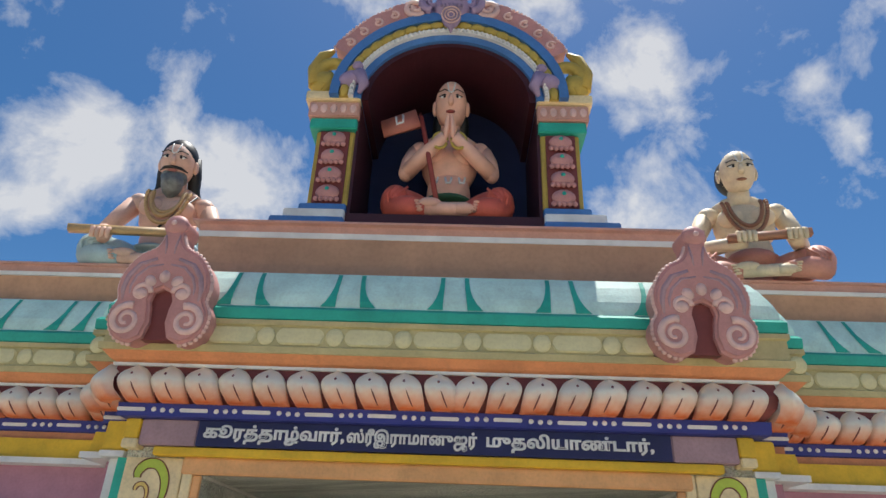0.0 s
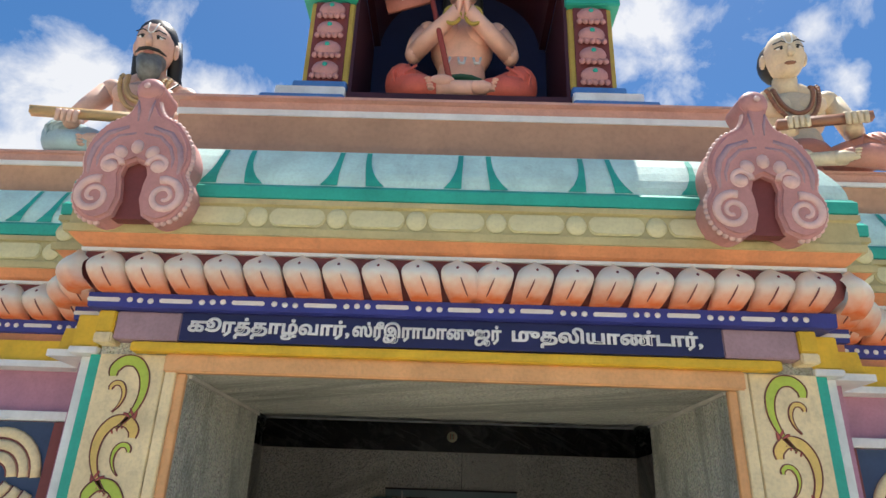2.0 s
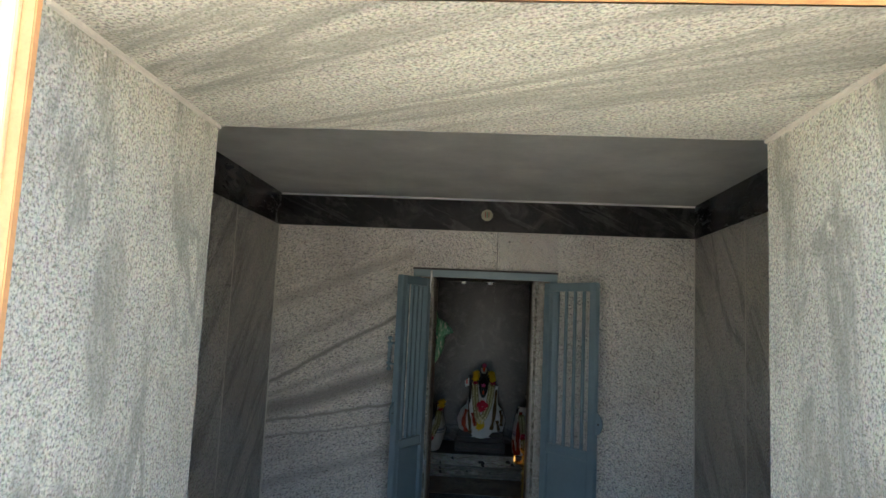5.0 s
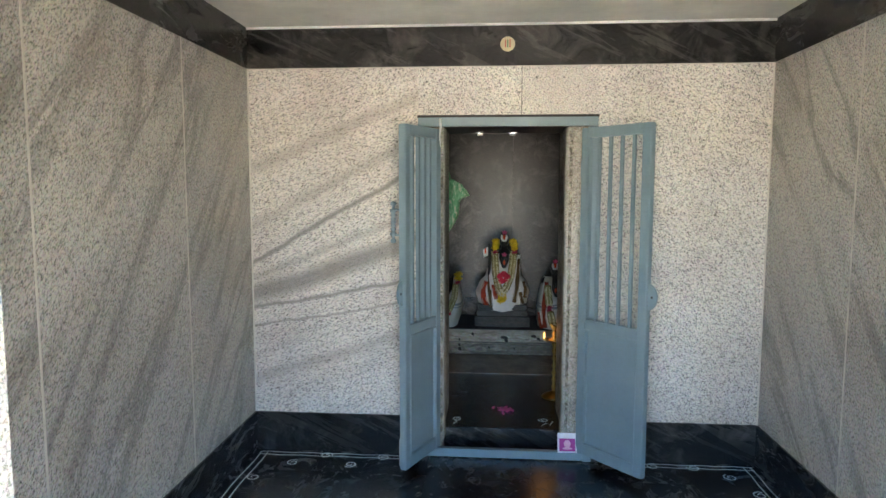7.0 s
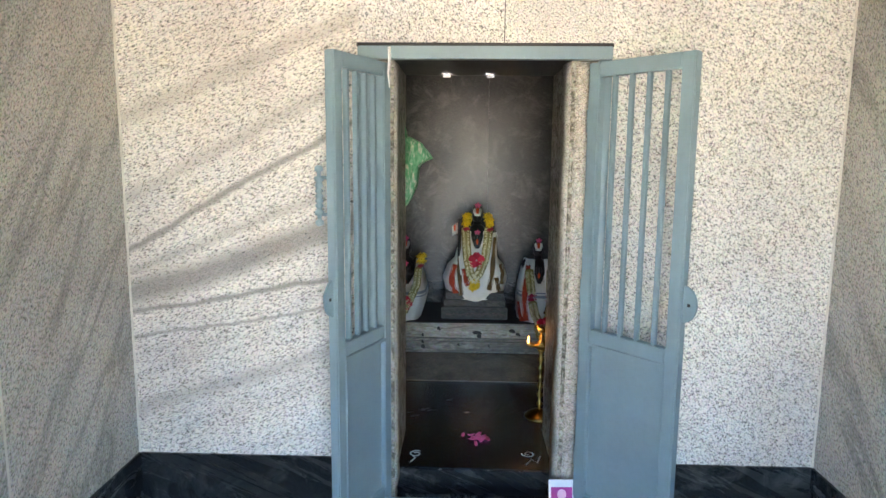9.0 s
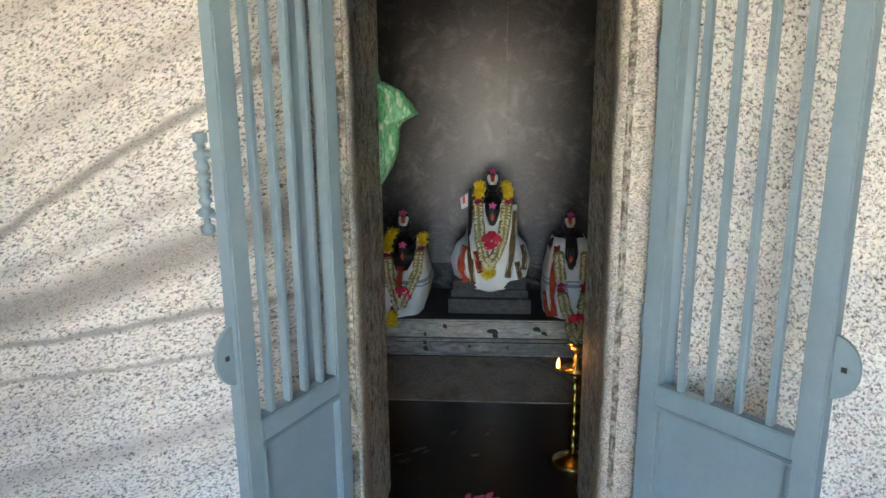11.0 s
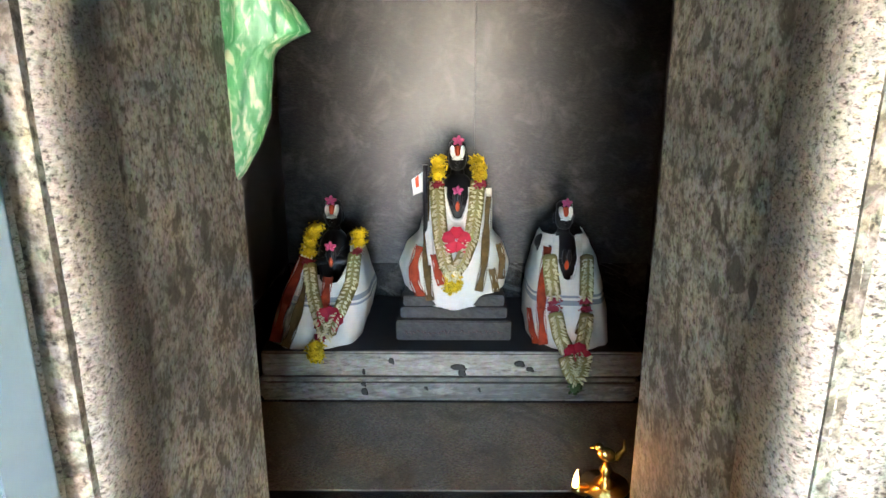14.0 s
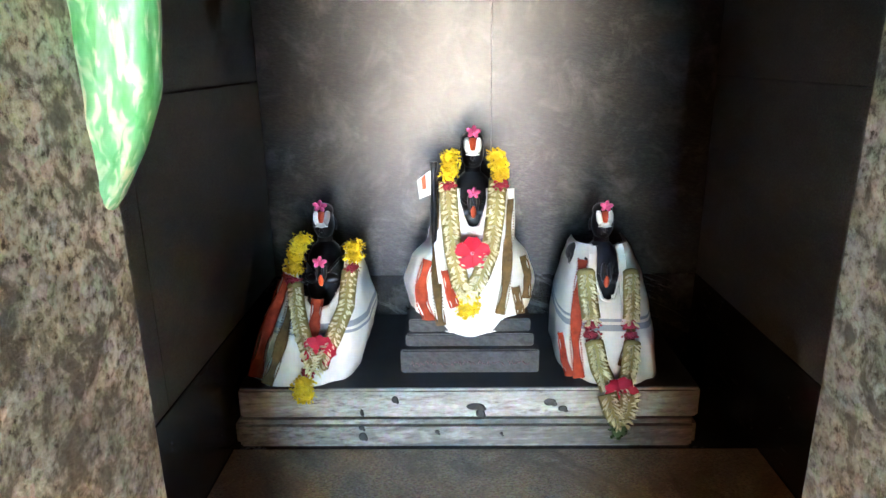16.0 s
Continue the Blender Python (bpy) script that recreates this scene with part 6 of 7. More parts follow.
def path_on(dr, pts, n, off):
    out = []
    for i in range(n):
        k = i / max(1, n - 1) * (len(pts) - 1)
        j = min(int(k), len(pts) - 2)
        f = k - j
        out.append(dr.front(pts[j][0] + (pts[j + 1][0] - pts[j][0]) * f, pts[j][1] + (pts[j + 1][1] - pts[j][1]) * f, off))
    return out


def jasmine(parent, dr, pts, n, r=0.022, seed=2):
    """A strand of tied buds; too many to count, so one mesh."""
    rr = random.Random(seed)
    bm = bmesh.new()
    r = r * 2.0
    core = bmesh.new()
    way = path_on(dr, pts, max(6, int(n * 0.62)), 0.034)
    for i, p in enumerate(way):
        run = (way[min(i + 1, len(way) - 1)] - way[max(i - 1, 0)]).normalized()
        side = Vector((-run.z, 0, run.x))
        for sx in (-1, 1):
            for lay in range(3):
                d = (side * sx * rr.uniform(0.6, 1.0) + run * rr.uniform(0.15, 0.7) + Vector((0, -0.25 - 0.35 * lay, 0))).normalized()
                q = p + d * r * rr.uniform(0.3, 0.55) + Vector((0, -0.003 * lay, 0))
                ln, w = rr.uniform(0.017, 0.024), rr.uniform(0.0036, 0.0052)
                u1 = d.cross(Vector((0.2, 1, 0.3))).normalized() * w
                u2 = d.cross(u1).normalized() * w
                vs = [bm.verts.new(v) for v in (q - d * ln * 0.6, q + d * ln * 0.1 + u1, q + d * ln * 0.1 + u2, q + d * ln * 0.1 - u1, q + d * ln * 0.1 - u2, q + d * ln * 0.55)]
                for j in range(4):
                    bm.faces.new((vs[0], vs[1 + j], vs[1 + (j + 1) % 4]))
                    bm.faces.new((vs[5], vs[1 + (j + 1) % 4], vs[1 + j]))
    # olive core of stalks, also coloured to show shade in gaps between buds
    tube(core, [p + Vector((0, 0.006, 0)) for p in way], 0.6 * r, n=8, flat=(1, 0.35))
    part("thread_core", core, STALK_SHADE, parent, "olive core of tied stalks, darkening the gaps between buds")
    o = part("jasmine_strand", bm, JASMINE, parent, "cream jasmine buds tied in a strand")
    o["kind"] = "stuff"
    return o


def blossoms(parent, name, centre, size, m, n=42, seed=3):
    """A ragged tuft of small petals."""
    rr = random.Random(seed)
    bm = bmesh.new()
    c = Vector(centre)
    ball(bm, c, tuple(0.62 * s for s in size), u=10, v=8)
    for k in range(n):
        d = Vector((rr.gauss(0, 1), rr.gauss(-0.5, 0.8), rr.gauss(0, 1))).normalized()
        q = c + Vector((d.x * size[0], d.y * size[1], d.z * size[2])) * rr.uniform(0.5, 0.85)
        s = d.cross(Vector((rr.random(), rr.random(), rr.random()))).normalized()
        t = d.cross(s)
        w = rr.uniform(0.004, 0.0075)
        vs = [bm.verts.new(v) for v in (q - s * w, q + d * w * 0.9 - s * w * 0.7 + t * w * 0.4, q + d * w * 1.5, q + d * w * 0.9 + s * w * 0.7 + t * w * 0.4, q + s * w, q - t * w * 0.6)]
        bm.faces.new(vs[:5])
        bm.faces.new((vs[0], vs[4], vs[5]))
    return part(name, bm, m, parent)


def hibiscus(name, c, s, parent, tilt=0.0):
    root = new(name)
    root.parent = parent
    root.matrix_world = pose(*c, 0, tilt, 0)
    for k in range(5):
        bm = bmesh.new()
        a = 2 * math.pi * k / 5 + 0.3
        rows = []
        for j in range(6):
            v = j / 5
            half = s * (0.12 + 0.42 * math.sin(math.pi * min(1, 0.12 + v * 0.8)))
            row = []
            for i in range(5):
                u = -1 + i / 2
                rad = s * (0.1 + 0.95 * v)
                row.append(bm.verts.new((rad * math.cos(a) - half * u * math.sin(a), -0.25 * s * v - 0.12 * s * math.cos(u * 2.2) + 0.05 * s * math.sin(6 * u + k) * v, rad * math.sin(a) + half * u * math.cos(a))))
            rows.append(row)
        for p, q in zip(rows, rows[1:]):
            for i in range(4):
                bm.faces.new((p[i], p[i + 1], q[i + 1], q[i]))
        part("flower_petal", bm, HIBISCUS, root, smooth=True)
    bm = bmesh.new()
    tube(bm, [(0, 0, 0), (0.1 * s, -0.5 * s, 0.1 * s)], [0.06 * s, 0.03 * s], n=6)
    part("stamen", bm, ROSE, root)
    return root


def idol(label, cx, zb, head_z, y, hr, sh_w):
    """A small seated stone figure: one mesh with painted forehead mark."""
    bm = bmesh.new()
    hz = head_z
    def skin(dx, dz):
        """A point of the face, dx and dz in head radii."""
        return (cx + dx * hr, y - hr * 1.02 * math.sqrt(max(0.04, 1 - (dx / 0.86) ** 2 - (dz / 1.38) ** 2)) - 0.001, hz + dz * hr)

    ball(bm, (cx, y, hz), (hr * 0.86, hr * 1.02, hr * 1.38), u=20, v=14)
    ball(bm, (cx, y + 0.006, hz + hr * 0.95), (hr * 0.8, hr * 0.85, hr * 0.6))
    tube(bm, [(cx, y, hz - hr), (cx, y + 0.01, hz - hr * 2.2)], [hr * 0.58, hr * 0.7], n=12)
    tube(bm, [(cx, y - hr * 1.0, hz - hr * 0.05), (cx, y - hr * 1.2, hz - hr * 0.42), (cx, y - hr * 1.0, hz - hr * 0.5)], [hr * 0.1, hr * 0.19, hr * 0.1], n=8)
    ball(bm, skin(0, -0.72), (hr * 0.28, hr * 0.1, hr * 0.09), u=8, v=6)
    for sx in (-1, 1):
        ball(bm, (cx + sx * hr * 0.86, y + 0.01, hz - hr * 0.2), (hr * 0.16, hr * 0.28, hr * 0.5), u=8, v=6)
        ball(bm, (cx + sx * sh_w, y + 0.02, hz - hr * 2.6), (hr * 0.85, hr * 0.85, hr * 0.85))
        tube(bm, [(cx + sx * sh_w, y + 0.01, hz - hr * 2.6), (cx + sx * sh_w * 1.12, y - 0.01, hz - hr * 4.6), (cx + sx * 0.012, y - 0.09, hz - hr * 3.9)], [hr * 0.7, hr * 0.6, hr * 0.4], n=10)
        for q in range(3):
            tube(bm, arc(cx + sx * sh_w * (0.95 - 0.25 * q), hz - hr * (4.5 - 0.22 * q), hr * 0.5, hr * 0.4, 0, 330, 12, y - 0.03 - 0.02 * q), hr * 0.09, n=6)
        ball(bm, (cx + sx * 0.010, y - 0.098, hz - hr * 3.3), (0.009, 0.014, 0.032), u=8, v=6)
        ball(bm, skin(sx * 0.36, -0.08), (hr * 0.17, hr * 0.06, hr * 0.07), mi=1, u=8, v=6)
        tube(bm, [skin(sx * 0.3, 0.1), skin(sx * 0.42, 0.45), skin(sx * 0.46, 0.8), skin(sx * 0.44, 1.0)], [hr * 0.2, hr * 0.24, hr * 0.22, hr * 0.16], mi=1, n=10)
    tube(bm, [skin(-0.3, 0.12), skin(0, -0.02), skin(0.3, 0.12)], hr * 0.22, mi=1, n=8)
    tube(bm, [skin(0, 0.22), skin(0, 0.6), skin(0, 1.0)], [hr * 0.16, hr * 0.24, hr * 0.26], mi=2, n=8)
    tube(bm, [(cx - sh_w * 0.8, y - 0.05, hz - hr * 2.5), (cx - sh_w * 0.3, y - 0.085, hz - hr * 3.4), (cx, y - 0.09, hz - hr * 3.7), (cx + sh_w * 0.3, y - 0.085, hz - hr * 3.4), (cx + sh_w * 0.8, y - 0.05, hz - hr * 2.5)], hr * 0.1, n=6)
    ball(bm, (cx, y + 0.0, hz - hr * 4.5), (sh_w * 0.95, 0.085, hr * 3.2))
    ball(bm, (cx, y, zb + 0.06), (sh_w * 1.6, 0.11, 0.065))
    ball(bm, (cx, y - 0.105, hz - hr * 4.0), (0.009, 0.006, 0.02), mi=2, u=8, v=6)
    ob = new("stone_idol", finish("stone_idol", bm, [BLACKSTONE, NAMAM, VERMILION], True))
    return tagged(ob, label, "statue", "idols on the plinth")


TOP = SF + 0.2
# pedestal of the middle idol
PEDESTAL = granite("pedestal_stone", (0.045, 0.044, 0.043), (0.03, 0.0295, 0.029), (0.012, 0.012, 0.0115), rough=0.55, fine=90, vein=0.4, relief=0.6, dust=0.1, grain=(0.5, 1, 1))
ped = thing("idol_pedestal", "stepped black stone pedestal with faint engraved writing, on the plinth", "pedestal", m=pose(0.005, 0, TOP))
for nm, w, y0, z0, z1 in (("foot", 0.222, 6.93, 0.0, 0.082), ("course", 0.206, 6.95, 0.084, 0.128), ("top", 0.195, 6.96, 0.13, 0.175)):
    boxed(nm, -w, w, y0, 7.285, z0, z1, PEDESTAL, ped, bevel=0.005)
rng = random.Random(9)
x = -0.19
ENGRAVE = paint("faded_red_lettering", (0.13, 0.06, 0.06))
while x < 0.19:
    w = rng.uniform(0.007, 0.014)
    bm = bmesh.new()
    z = 0.03 + rng.uniform(-0.003, 0.003)
    tube(bm, [(x, 6.9295, z + rng.uniform(0, 0.012)), (x + w * 0.5, 6.9295, z + rng.uniform(0, 0.016)), (x + w, 6.9295, z + rng.uniform(-0.004, 0.012))], 0.0013, n=5)
    part("engraved_mark", bm, ENGRAVE, ped)
    x += w + rng.uniform(0.001, 0.009)

# middle idol
idol("black stone idol with white forehead mark, seated on its pedestal", 0.018, TOP + 0.175, 0.99, 7.10, 0.043, 0.085)
cC = Drape([(0.408, 0.008, 0.125, 6.965), (0.43, 0.008, 0.178, 6.945), (0.48, 0.008, 0.205, 6.935), (0.56, 0.008, 0.222, 6.94), (0.64, 0.01, 0.195, 6.965), (0.70, 0.015, 0.145, 6.99), (0.80, 0.02, 0.125, 7.0), (0.885, 0.02, 0.11, 7.03)], (0.018, 0.048, 0.765))
clC = thing("draped_cloth", "white cotton cloth with red and bronze borders round an idol", "cloth", "cloths on the idols")
cC.mesh("cotton", clC, 7, 0.03, (), 1)
for pts, w, m in (([(-0.125, 0.66), (-0.15, 0.58), (-0.145, 0.52), (-0.115, 0.455)], 0.032, REDBORDER), ([(-0.095, 0.87), (-0.098, 0.75), (-0.10, 0.62), (-0.09, 0.50), (-0.085, 0.46)], 0.024, BRONZE), ([(-0.07, 0.64), (-0.055, 0.57), (-0.04, 0.53)], 0.022, REDBORDER), ([(0.135, 0.84), (0.13, 0.72), (0.12, 0.6), (0.1, 0.5)], 0.026, BRONZE), ([(0.175, 0.66), (0.19, 0.6), (0.185, 0.53)], 0.026, BRONZE), ([(0.15, 0.58), (0.165, 0.51), (0.17, 0.48)], 0.018, BRONZE)):
    border(clC, cC, pts, w, m)
for sx in (-1, 1):
    sash = bmesh.new()
    ribbon(sash, path_on(cC, [(0.02 + sx * 0.115, 0.87), (0.02 + sx * 0.118, 0.75), (0.02 + sx * 0.10, 0.6)], 12, 0.012), [0.035 - 0.001 * i for i in range(12)], thick=0.004)
    part("shoulder_fold", sash, COTTON, clC)
gC = thing("flower_garland", "jasmine garland with marigold tufts round the middle idol", "garland", "garlands on the idols")
jasmine(gC, cC, [(-0.062, 0.91), (-0.055, 0.80), (-0.045, 0.70), (-0.025, 0.61), (0.0, 0.575)], 46, 0.024, 5)
jasmine(gC, cC, [(0.095, 0.91), (0.085, 0.80), (0.07, 0.70), (0.035, 0.62), (0.0, 0.575)], 46, 0.024, 6)
for k, (x, z) in enumerate(((-0.05, 0.99), (-0.052, 0.962), (-0.055, 0.935), (0.088, 0.992), (0.094, 0.963), (0.1, 0.932))):
    blossoms(gC, "marigold_tuft", (x, 7.0, z), (0.036, 0.028, 0.023), MARIGOLD, 80, 20 + k)
for k, x in enumerate((-0.058, 0.1)):
    blossoms(gC, "rose_tuft", (x, 6.985, 0.903), (0.03, 0.02, 0.014), ROSE, 26, 40 + k)
for k, (x, z) in enumerate(((0.002, 0.565), (0.006, 0.54), (-0.004, 0.52))):
    blossoms(gC, "marigold_tuft", cC.front(x, z, 0.02), (0.042, 0.028, 0.026), MARIGOLD, 80, 50 + k)
hibC = tagged(new("hibiscus_flower"), "open red hibiscus pinned on the middle garland", "flower", "hibiscus flowers")
hibC.matrix_world = pose(*cC.front(0.014, 0.70, 0.04))
hb = hibiscus("bloom", tuple(cC.front(0.014, 0.70, 0.04)), 0.052, hibC)



def hem(parent, dr, w=0.016, off=0.004):
    """A rolled edge round the opening of a cloth."""
    cx, hw, z0 = dr.neck
    top = dr.rows[-1][0]
    pts = [(cx - hw, top), (cx - hw, z0 + 0.08), (cx - hw * 0.7, z0 + 0.035), (cx - hw * 0.42, z0 + 0.004), (cx, z0 - 0.002), (cx + hw * 0.42, z0 + 0.004), (cx + hw * 0.7, z0 + 0.035), (cx + hw, z0 + 0.08), (cx + hw, top)]
    bm = bmesh.new()
    tube(bm, path_on(dr, pts, 44, off), w / 2, n=8)
    part("rolled_edge", bm, COTTON, parent)


hem(clC, cC)
# idols at the sides
SIDE = [
    dict(who="west", neck=(-0.466, 0.075, 0.53), cx=-0.468, head=0.765, y=7.09, rows=[(0.298, -0.54, 0.185, 6.845), (0.36, -0.525, 0.188, 6.86), (0.45, -0.50, 0.182, 6.89), (0.55, -0.485, 0.145, 6.94), (0.64, -0.475, 0.115, 6.985), (0.69, -0.472, 0.10, 7.03)]),
    dict(who="east", neck=(0.436, 0.042, 0.545), cx=0.432, head=0.765, y=7.06, rows=[(0.298, 0.46, 0.162, 6.85), (0.40, 0.455, 0.16, 6.88), (0.50, 0.448, 0.147, 6.92), (0.60, 0.445, 0.125, 6.965), (0.67, 0.438, 0.10, 7.0), (0.70, 0.436, 0.085, 7.03)]),
]
for sd in SIDE:
    idol("black stone idol with white forehead mark, on the plinth", sd["cx"], TOP, sd["head"], sd["y"], 0.041, 0.075)
    dr = Drape(sd["rows"], sd["neck"], 0.68)
    sd["dr"] = dr
    sd["cloth"] = thing("draped_cloth", "white cotton cloth with grey stripes and red border", "cloth", "cloths on the idols")
    dr.mesh("cotton", sd["cloth"], 6, 0.035, ((0.455, 0.463), (0.468, 0.476), (0.481, 0.486)), 3)
    hem(sd["cloth"], dr, 0.009)
W, E = SIDE
for pts, w, m in (([(-0.57, 0.62), (-0.61, 0.52), (-0.65, 0.42), (-0.675, 0.315)], 0.036, REDBORDER), ([(-0.545, 0.57), (-0.575, 0.46), (-0.60, 0.38), (-0.63, 0.31)], 0.03, BRONZE), ([(-0.47, 0.56), (-0.48, 0.47), (-0.5, 0.38)], 0.03, REDBORDER), ([(-0.43, 0.42), (-0.45, 0.36)], 0.018, BRONZE)):
    border(W["cloth"], W["dr"], pts, w, m)
for pts, w, m in (([(0.365, 0.66), (0.345, 0.55), (0.335, 0.42), (0.345, 0.31)], 0.03, REDBORDER), ([(0.52, 0.6), (0.50, 0.45), (0.47, 0.36)], 0.024, BRONZE), ([(0.305, 0.42), (0.315, 0.34), (0.325, 0.30)], 0.03, REDBORDER)):
    border(E["cloth"], E["dr"], pts, w, m)
for sx, x0, x1 in ((-1, 0.395, 0.385), (1, 0.482, 0.488)):
    bm = bmesh.new()
    ribbon(bm, path_on(E["dr"], [(x0, 0.70), (x1, 0.58), (x1, 0.48)], 12, 0.012), 0.028, thick=0.004)
    part("shoulder_fold", bm, COTTON, E["cloth"])

gW = thing("flower_garland", "jasmine and marigold garland round the idol beside the wall", "garland", "garlands on the idols")
jasmine(gW, W["dr"], [(-0.54, 0.60), (-0.53, 0.53), (-0.505, 0.45), (-0.475, 0.37)], 34, 0.022, 7)
jasmine(gW, W["dr"], [(-0.375, 0.63), (-0.382, 0.535), (-0.42, 0.45), (-0.465, 0.37)], 36, 0.022, 8)
for k, (x, z) in enumerate(((-0.515, 0.742), (-0.53, 0.712), (-0.54, 0.68), (-0.545, 0.648), (-0.352, 0.722), (-0.352, 0.69))):
    blossoms(gW, "marigold_tuft", (x, 6.97 if x < -0.4 else 6.96, z), (0.04, 0.03, 0.026), MARIGOLD, 80, 60 + k)
for k, (x, z) in enumerate(((-0.548, 0.615), (-0.36, 0.655), (-0.5, 0.345))):
    blossoms(gW, "rose_tuft", (x, 6.95 if z > 0.4 else 6.85, z), (0.032, 0.02, 0.016), ROSE, 26, 70 + k)
for k, (x, z) in enumerate(((-0.508, 0.325), (-0.516, 0.30), (-0.505, 0.282))):
    blossoms(gW, "marigold_tuft", (x, 6.825, z), (0.042, 0.03, 0.028), MARIGOLD, 80, 80 + k)
gE = thing("flower_garland", "jasmine garland with crimson roses, hanging over the plinth edge", "garland", "garlands on the idols")
jasmine(gE, E["dr"], [(0.368, 0.63), (0.372, 0.56), (0.378, 0.50)], 24, 0.024, 9)
jasmine(gE, E["dr"], [(0.384, 0.435), (0.40, 0.36), (0.43, 0.30)], 26, 0.024, 10)
jasmine(gE, E["dr"], [(0.508, 0.63), (0.505, 0.56), (0.50, 0.50)], 24, 0.022, 11)
jasmine(gE, E["dr"], [(0.50, 0.435), (0.49, 0.36), (0.47, 0.30)], 26, 0.022, 12)
low = Drape([(0.15, 0.452, 0.3, 6.80), (0.32, 0.452, 0.3, 6.82)])
jasmine(gE, low, [(0.415, 0.30), (0.43, 0.25), (0.452, 0.215), (0.475, 0.25), (0.485, 0.30)], 26, 0.024, 13)
for k, x in enumerate((0.381, 0.5)):
    for q in range(2):
        blossoms(gE, "rose_tuft", E["dr"].front(x, 0.475 - 0.028 * q, 0.012), (0.034, 0.018, 0.022), ROSE, 28, 90 + k * 3 + q)
blossoms(gE, "green_sprig", (0.462, 6.80, 0.17), (0.04, 0.016, 0.04), GREENLEAF, 30, 99)
for nm, sd, x, z, yy in (("west", W, -0.456, 0.425, None), ("east", E, 0.455, 0.305, 6.80)):
    hroot = tagged(new("hibiscus_flower"), "open red hibiscus pinned on a side garland", "flower", "hibiscus flowers")
    c = sd["dr"].front(x, z, 0.035)
    if yy:
        c.y = yy
    hroot.matrix_world = pose(*c)
    hibiscus("bloom", tuple(c), 0.05, hroot, 20)
# small pink blossoms on heads and hands
for x, y, z, sz in ((-0.468, 7.06, 0.83, 0.022), (0.02, 7.07, 1.057, 0.022), (0.432, 7.03, 0.828, 0.02), (-0.462, 6.97, 0.672, 0.022), (0.018, 6.98, 0.885, 0.02)):
    hd = thing("pink_blossom", "small fresh pink blossom laid on an idol", "flower", "pink blossoms")
    for k in range(5):
        bm = bmesh.new()
        a = 2 * math.pi * k / 5 + 0.2
        ball(bm, (sz * 0.6 * math.cos(a), -0.004, sz * 0.45 * math.sin(a)), (sz * 0.5, 0.006, sz * 0.34), Euler((0, -a, 0)), u=8, v=6)
        bmesh.ops.translate(bm, vec=(x, y - 0.012, z), verts=bm.verts)
        part("flower_petal", bm, PINK_PETAL, hd)
# little painted flag beside the middle idol
fl = thing("small_flag_staff", "black stone staff with a small white and orange flag", "flag", m=pose(-0.105, 7.03, 0.47))
bm = bmesh.new()
tube(bm, [(0.0, 0.0, 0.0), (0.0, 0.0, 0.46), (0.002, 0.0, 0.50)], [0.009, 0.009, 0.012], n=8)
part("staff", bm, BLACKSTONE, fl)
bm = bmesh.new()
plate(bm, [(-0.05, 0.445), (-0.044, 0.385), (-0.008, 0.40), (-0.008, 0.475)], -0.012, -0.004)
cl = part("flag", bm, NAMAM, fl)
bm = bmesh.new()
plate(bm, [(-0.037, 0.45), (-0.034, 0.415), (-0.022, 0.42), (-0.024, 0.465)], -0.015, -0.011)
part("flag_mark", bm, VERMILION, cl)

# brass oil lamp
BRASS = paint("old_brass", (0.45, 0.27, 0.07), rough=0.28, metal=1.0, dirt=0.4, scale=25, relief=0.1)
lamp = thing("oil_lamp", "tall old brass oil lamp with one lit wick, on the floor", "lamp", m=pose(0.315, 5.80, SF))


def turned(prof, x=0.0):
    bm = bmesh.new()
    tube(bm, [(x, 0, z) for z, r in prof], [r for z, r in prof], n=20)
    return bm


part("foot", turned([(0.0, 0.075), (0.008, 0.075), (0.014, 0.066), (0.024, 0.05), (0.034, 0.022), (0.04, 0.014)]), BRASS, lamp, smooth=True)
stem = [(0.04, 0.012)]
for k in range(6):
    z = 0.05 + 0.046 * k
    stem += [(z, 0.008), (z + 0.012, 0.014), (z + 0.02, 0.016), (z + 0.028, 0.01), (z + 0.038, 0.0085)]
stem += [(0.335, 0.012), (0.345, 0.02), (0.35, 0.008)]
part("stem", turned(stem), BRASS, lamp, smooth=True)
part("oil_bowl", turned([(0.35, 0.012), (0.356, 0.034), (0.368, 0.048), (0.376, 0.052), (0.374, 0.045), (0.366, 0.03), (0.364, 0.004)]), BRASS, lamp, smooth=True)
bm = bmesh.new()
tube(bm, [(-0.042, -0.012, 0.37), (-0.06, -0.018, 0.376), (-0.072, -0.02, 0.38)], [0.014, 0.011, 0.006], n=8)
part("spout", bm, BRASS, lamp, smooth=True)
part("finial", turned([(0.364, 0.012), (0.38, 0.024), (0.392, 0.012), (0.4, 0.009), (0.412, 0.014), (0.42, 0.008), (0.43, 0.006)]), BRASS, lamp, smooth=True)
bm = bmesh.new()
ball(bm, (0.0, 0, 0.447), (0.022, 0.012, 0.015), Euler((0, 0.5, 0)))
ball(bm, (-0.018, 0, 0.466), 0.009)
tube(bm, [(-0.024, 0, 0.467), (-0.036, 0, 0.463)], [0.004, 0.001], n=6)
tube(bm, [(0.018, 0, 0.44), (0.036, 0, 0.46), (0.034, 0, 0.482)], [0.01, 0.006, 0.002], n=6)
part("bird_finial", bm, BRASS, lamp, smooth=True)
fm, ft, fb = node_mat("flame_glow")
fb.inputs["Base Color"].default_value = (1, 0.6, 0.2, 1)
fb.inputs["Emission Color"].default_value = (1.0, 0.50, 0.13, 1)
fb.inputs["Emission Strength"].default_value = 0.16
bm = bmesh.new()
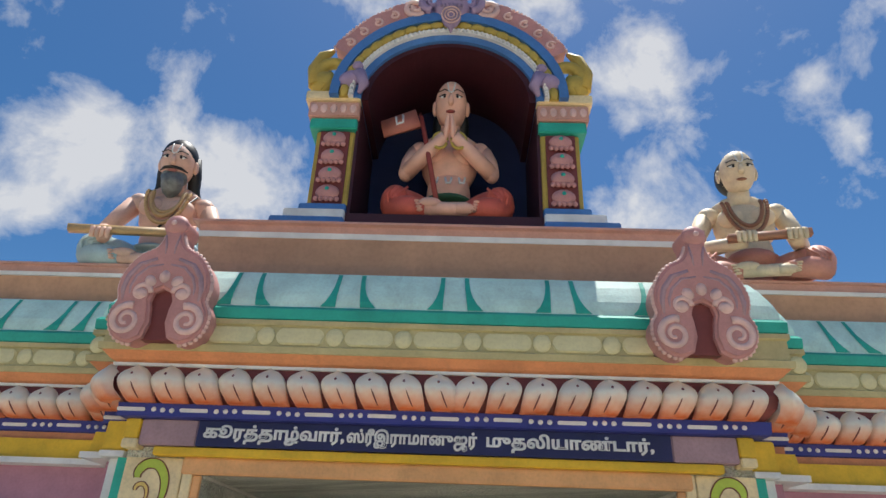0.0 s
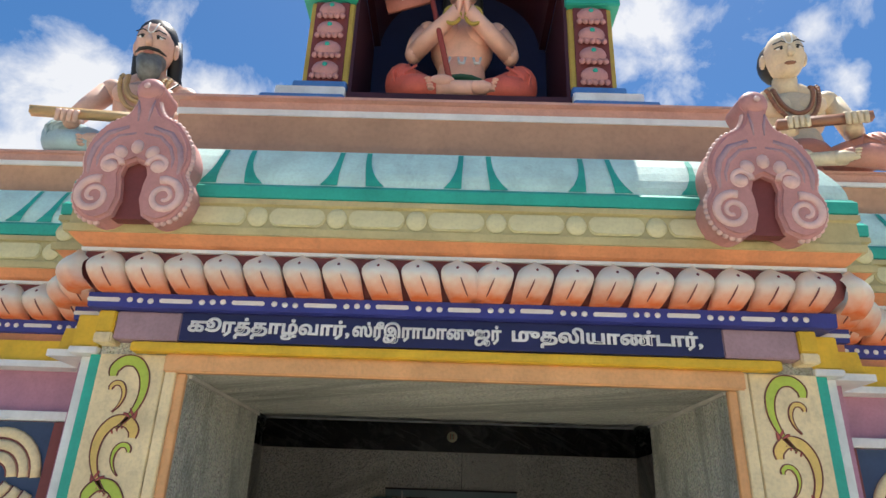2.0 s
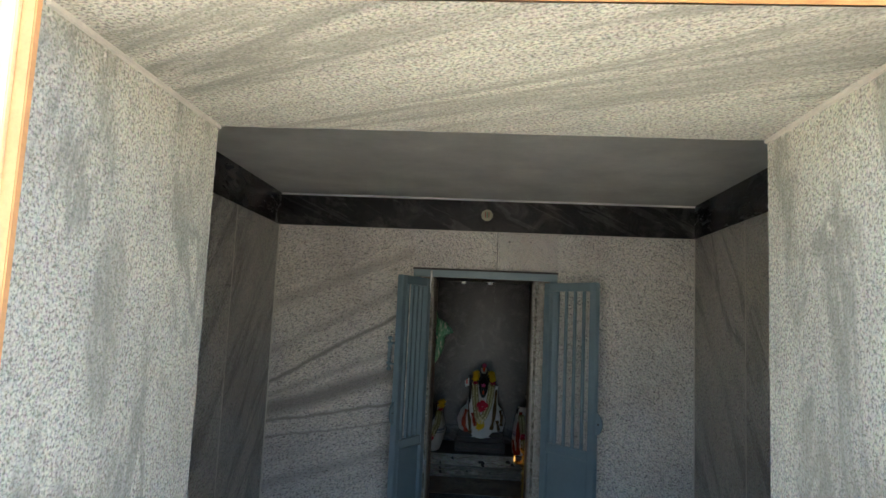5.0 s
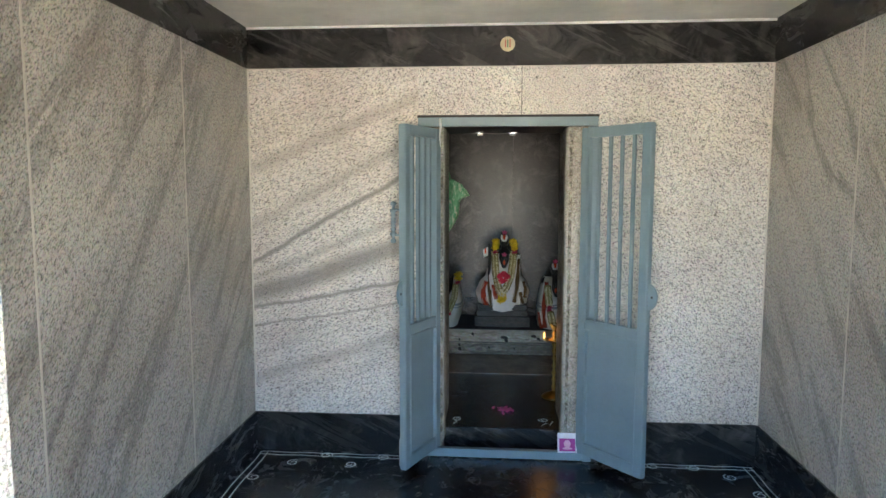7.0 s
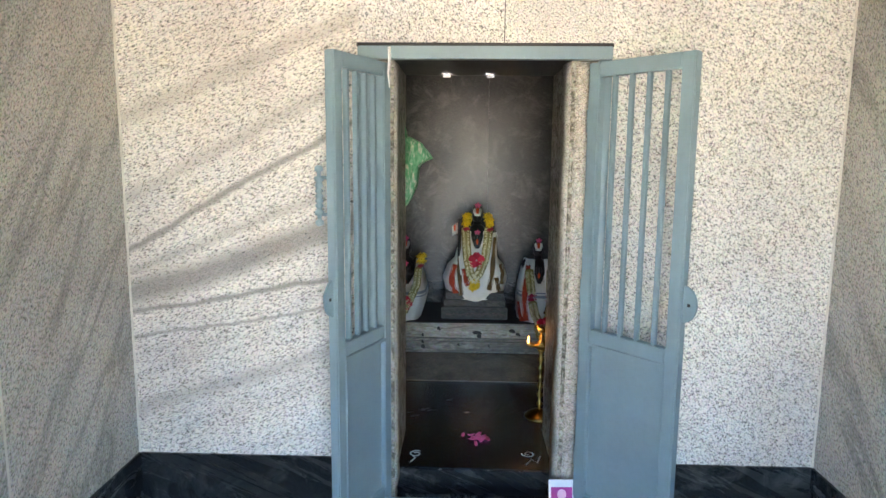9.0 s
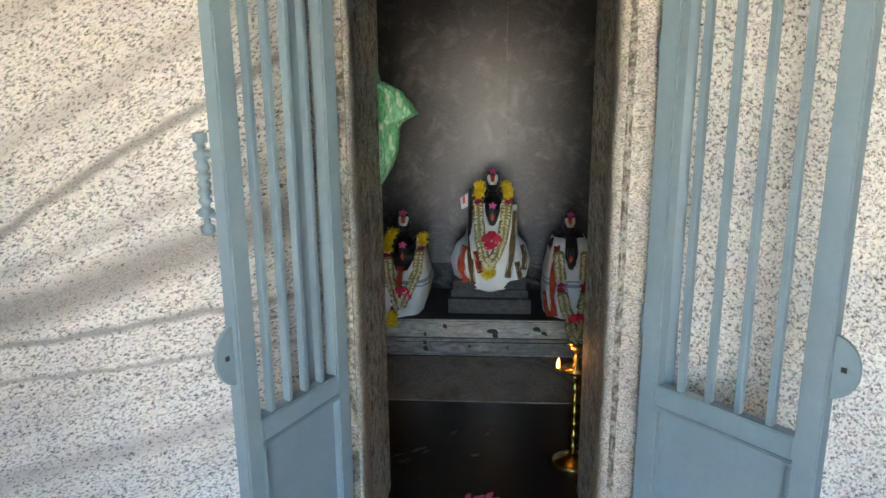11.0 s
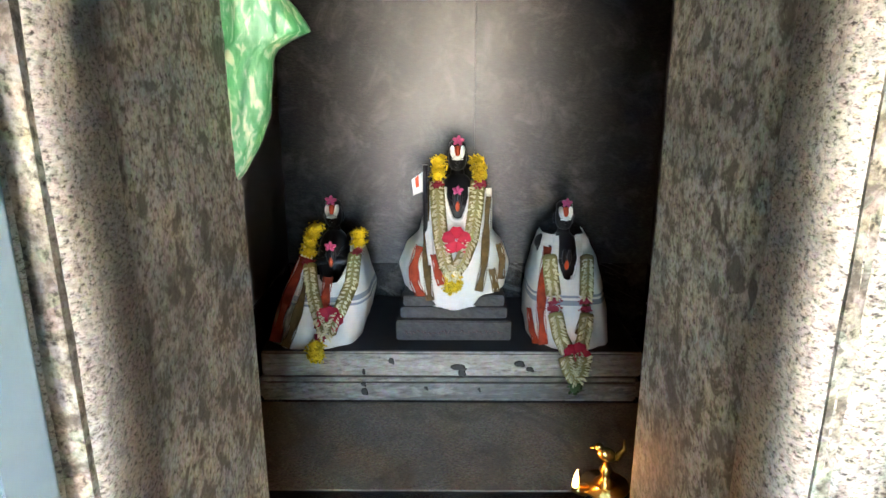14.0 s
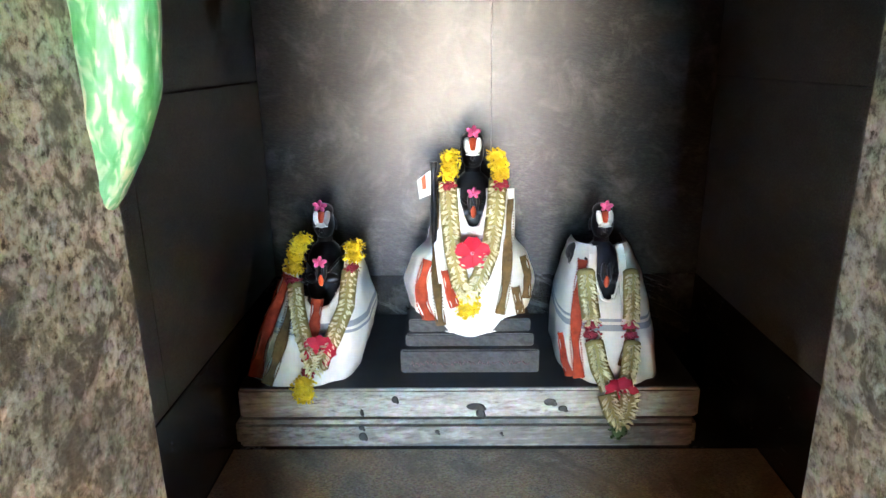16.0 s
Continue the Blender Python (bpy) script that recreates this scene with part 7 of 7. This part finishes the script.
tube(bm, [(-0.066, -0.02, 0.378), (-0.066, -0.02, 0.386), (-0.066, -0.02, 0.397), (-0.065, -0.02, 0.41), (-0.064, -0.02, 0.424)], [0.003, 0.0065, 0.007, 0.0045, 0.0005], n=10)
part("flame", bm, fm, lamp, "small orange flame", smooth=True)

flame = new("oil_lamp_flame_light", bpy.data.lights.new("oil_lamp_flame_light", "POINT"))
flame.data.energy = 0.018
flame.data.color = (1.0, 0.50, 0.18)
flame.data.shadow_soft_size = 0.012
flame.matrix_world = pose(0.315 - 0.064, 5.78, SF + 0.44)

# green carrier bag on the jamb
BAG = [(0.0, 0.008), (0.1, 0.034), (0.22, 0.046), (0.30, 0.054), (0.36, 0.036), (0.42, 0.031), (0.65, 0.029), (0.8, 0.021), (0.92, 0.012), (1.0, 0.003)]


def bag_width(h):
    for (a, p), (b, q) in zip(BAG, BAG[1:]):
        if h <= b:
            return p + (q - p) * (h - a) / (b - a)
    return BAG[-1][1]


bm = bmesh.new()
bmesh.ops.create_icosphere(bm, subdivisions=5, radius=1.0)
for v in bm.verts:
    c = v.co.copy()
    h = 0.5 - 0.5 * c.z
    r = max(0.02, math.sqrt(max(0.0, 1 - c.z * c.z)))
    u, q = c.x / r, c.y / r
    half = 1.22 * bag_width(h)
    crease = abs(noise.noise(Vector((u * 1.5 + h * 2.5, q * 1.4, h * 2.2)))) * 0.5 - abs(noise.noise(Vector((u * 2.4 + h * 4, q * 2, h * 4 + 9)))) * 0.25
    v.co = Vector((-0.024 - 0.012 * h + half * (1 + u) * (1 + 0.12 * crease * u), q * 0.032 * (1 - 0.55 * h) * (1 + crease), 0.125 - 0.315 * h + 0.012 * u * (1 - h) + 0.008 * crease))
for f in bm.faces:
    f.smooth = True
gm, gt, gb = node_mat("green_polythene")
gb.inputs["Base Color"].default_value = (0.10, 0.55, 0.20, 1)
gb.inputs["Roughness"].default_value = 0.4
gb.inputs["Transmission Weight"].default_value = 0.35
gn = add(gt, "ShaderNodeTexNoise", Scale=11.0, Detail=2.0, Distortion=0.6)
gr = ramp(gt, [(0.35, (0.03, 0.27, 0.08)), (0.52, (0.09, 0.38, 0.16)), (0.62, (0.42, 0.55, 0.36)), (0.7, (0.62, 0.62, 0.42))])
gt.links.new(gn.outputs["Fac"], gr.inputs["Fac"])
gt.links.new(gr.outputs["Color"], gb.inputs["Base Color"])
bag = thing("plastic_bag", "crumpled green plastic carrier bag hanging inside the door jamb", "bag", m=pose(-0.32, 5.60, 1.335))
part("film", bm, gm, bag)
bm = bmesh.new()
tube(bm, [(-0.02, -0.01, 0.12), (-0.025, -0.035, 0.17), (-0.03, -0.03, 0.2)], [0.018, 0.012, 0.006], n=8)
part("bag_handle", bm, gm, bag)
boxed("hook", -0.034, -0.026, -0.068, -0.024, 0.185, 0.195, paint("hook_iron", (0.1, 0.1, 0.1), metal=0.8), bag)
for x in (-0.155, 0.03):
    cl = thing("lamp_clip", "small chrome clip under the door lintel", "clip", "clips under the lintel", m=pose(x, 5.53, 1.735))
    boxed("plate", -0.022, 0.022, -0.01, 0.01, -0.006, 0.0, paint("clip_chrome", (0.7, 0.7, 0.7), metal=1.0, rough=0.2), cl, bevel=0.002)
    boxed("jaw", -0.016, 0.016, -0.012, -0.004, -0.018, -0.006, paint("clip_white", (0.8, 0.8, 0.8)), cl, bevel=0.002)
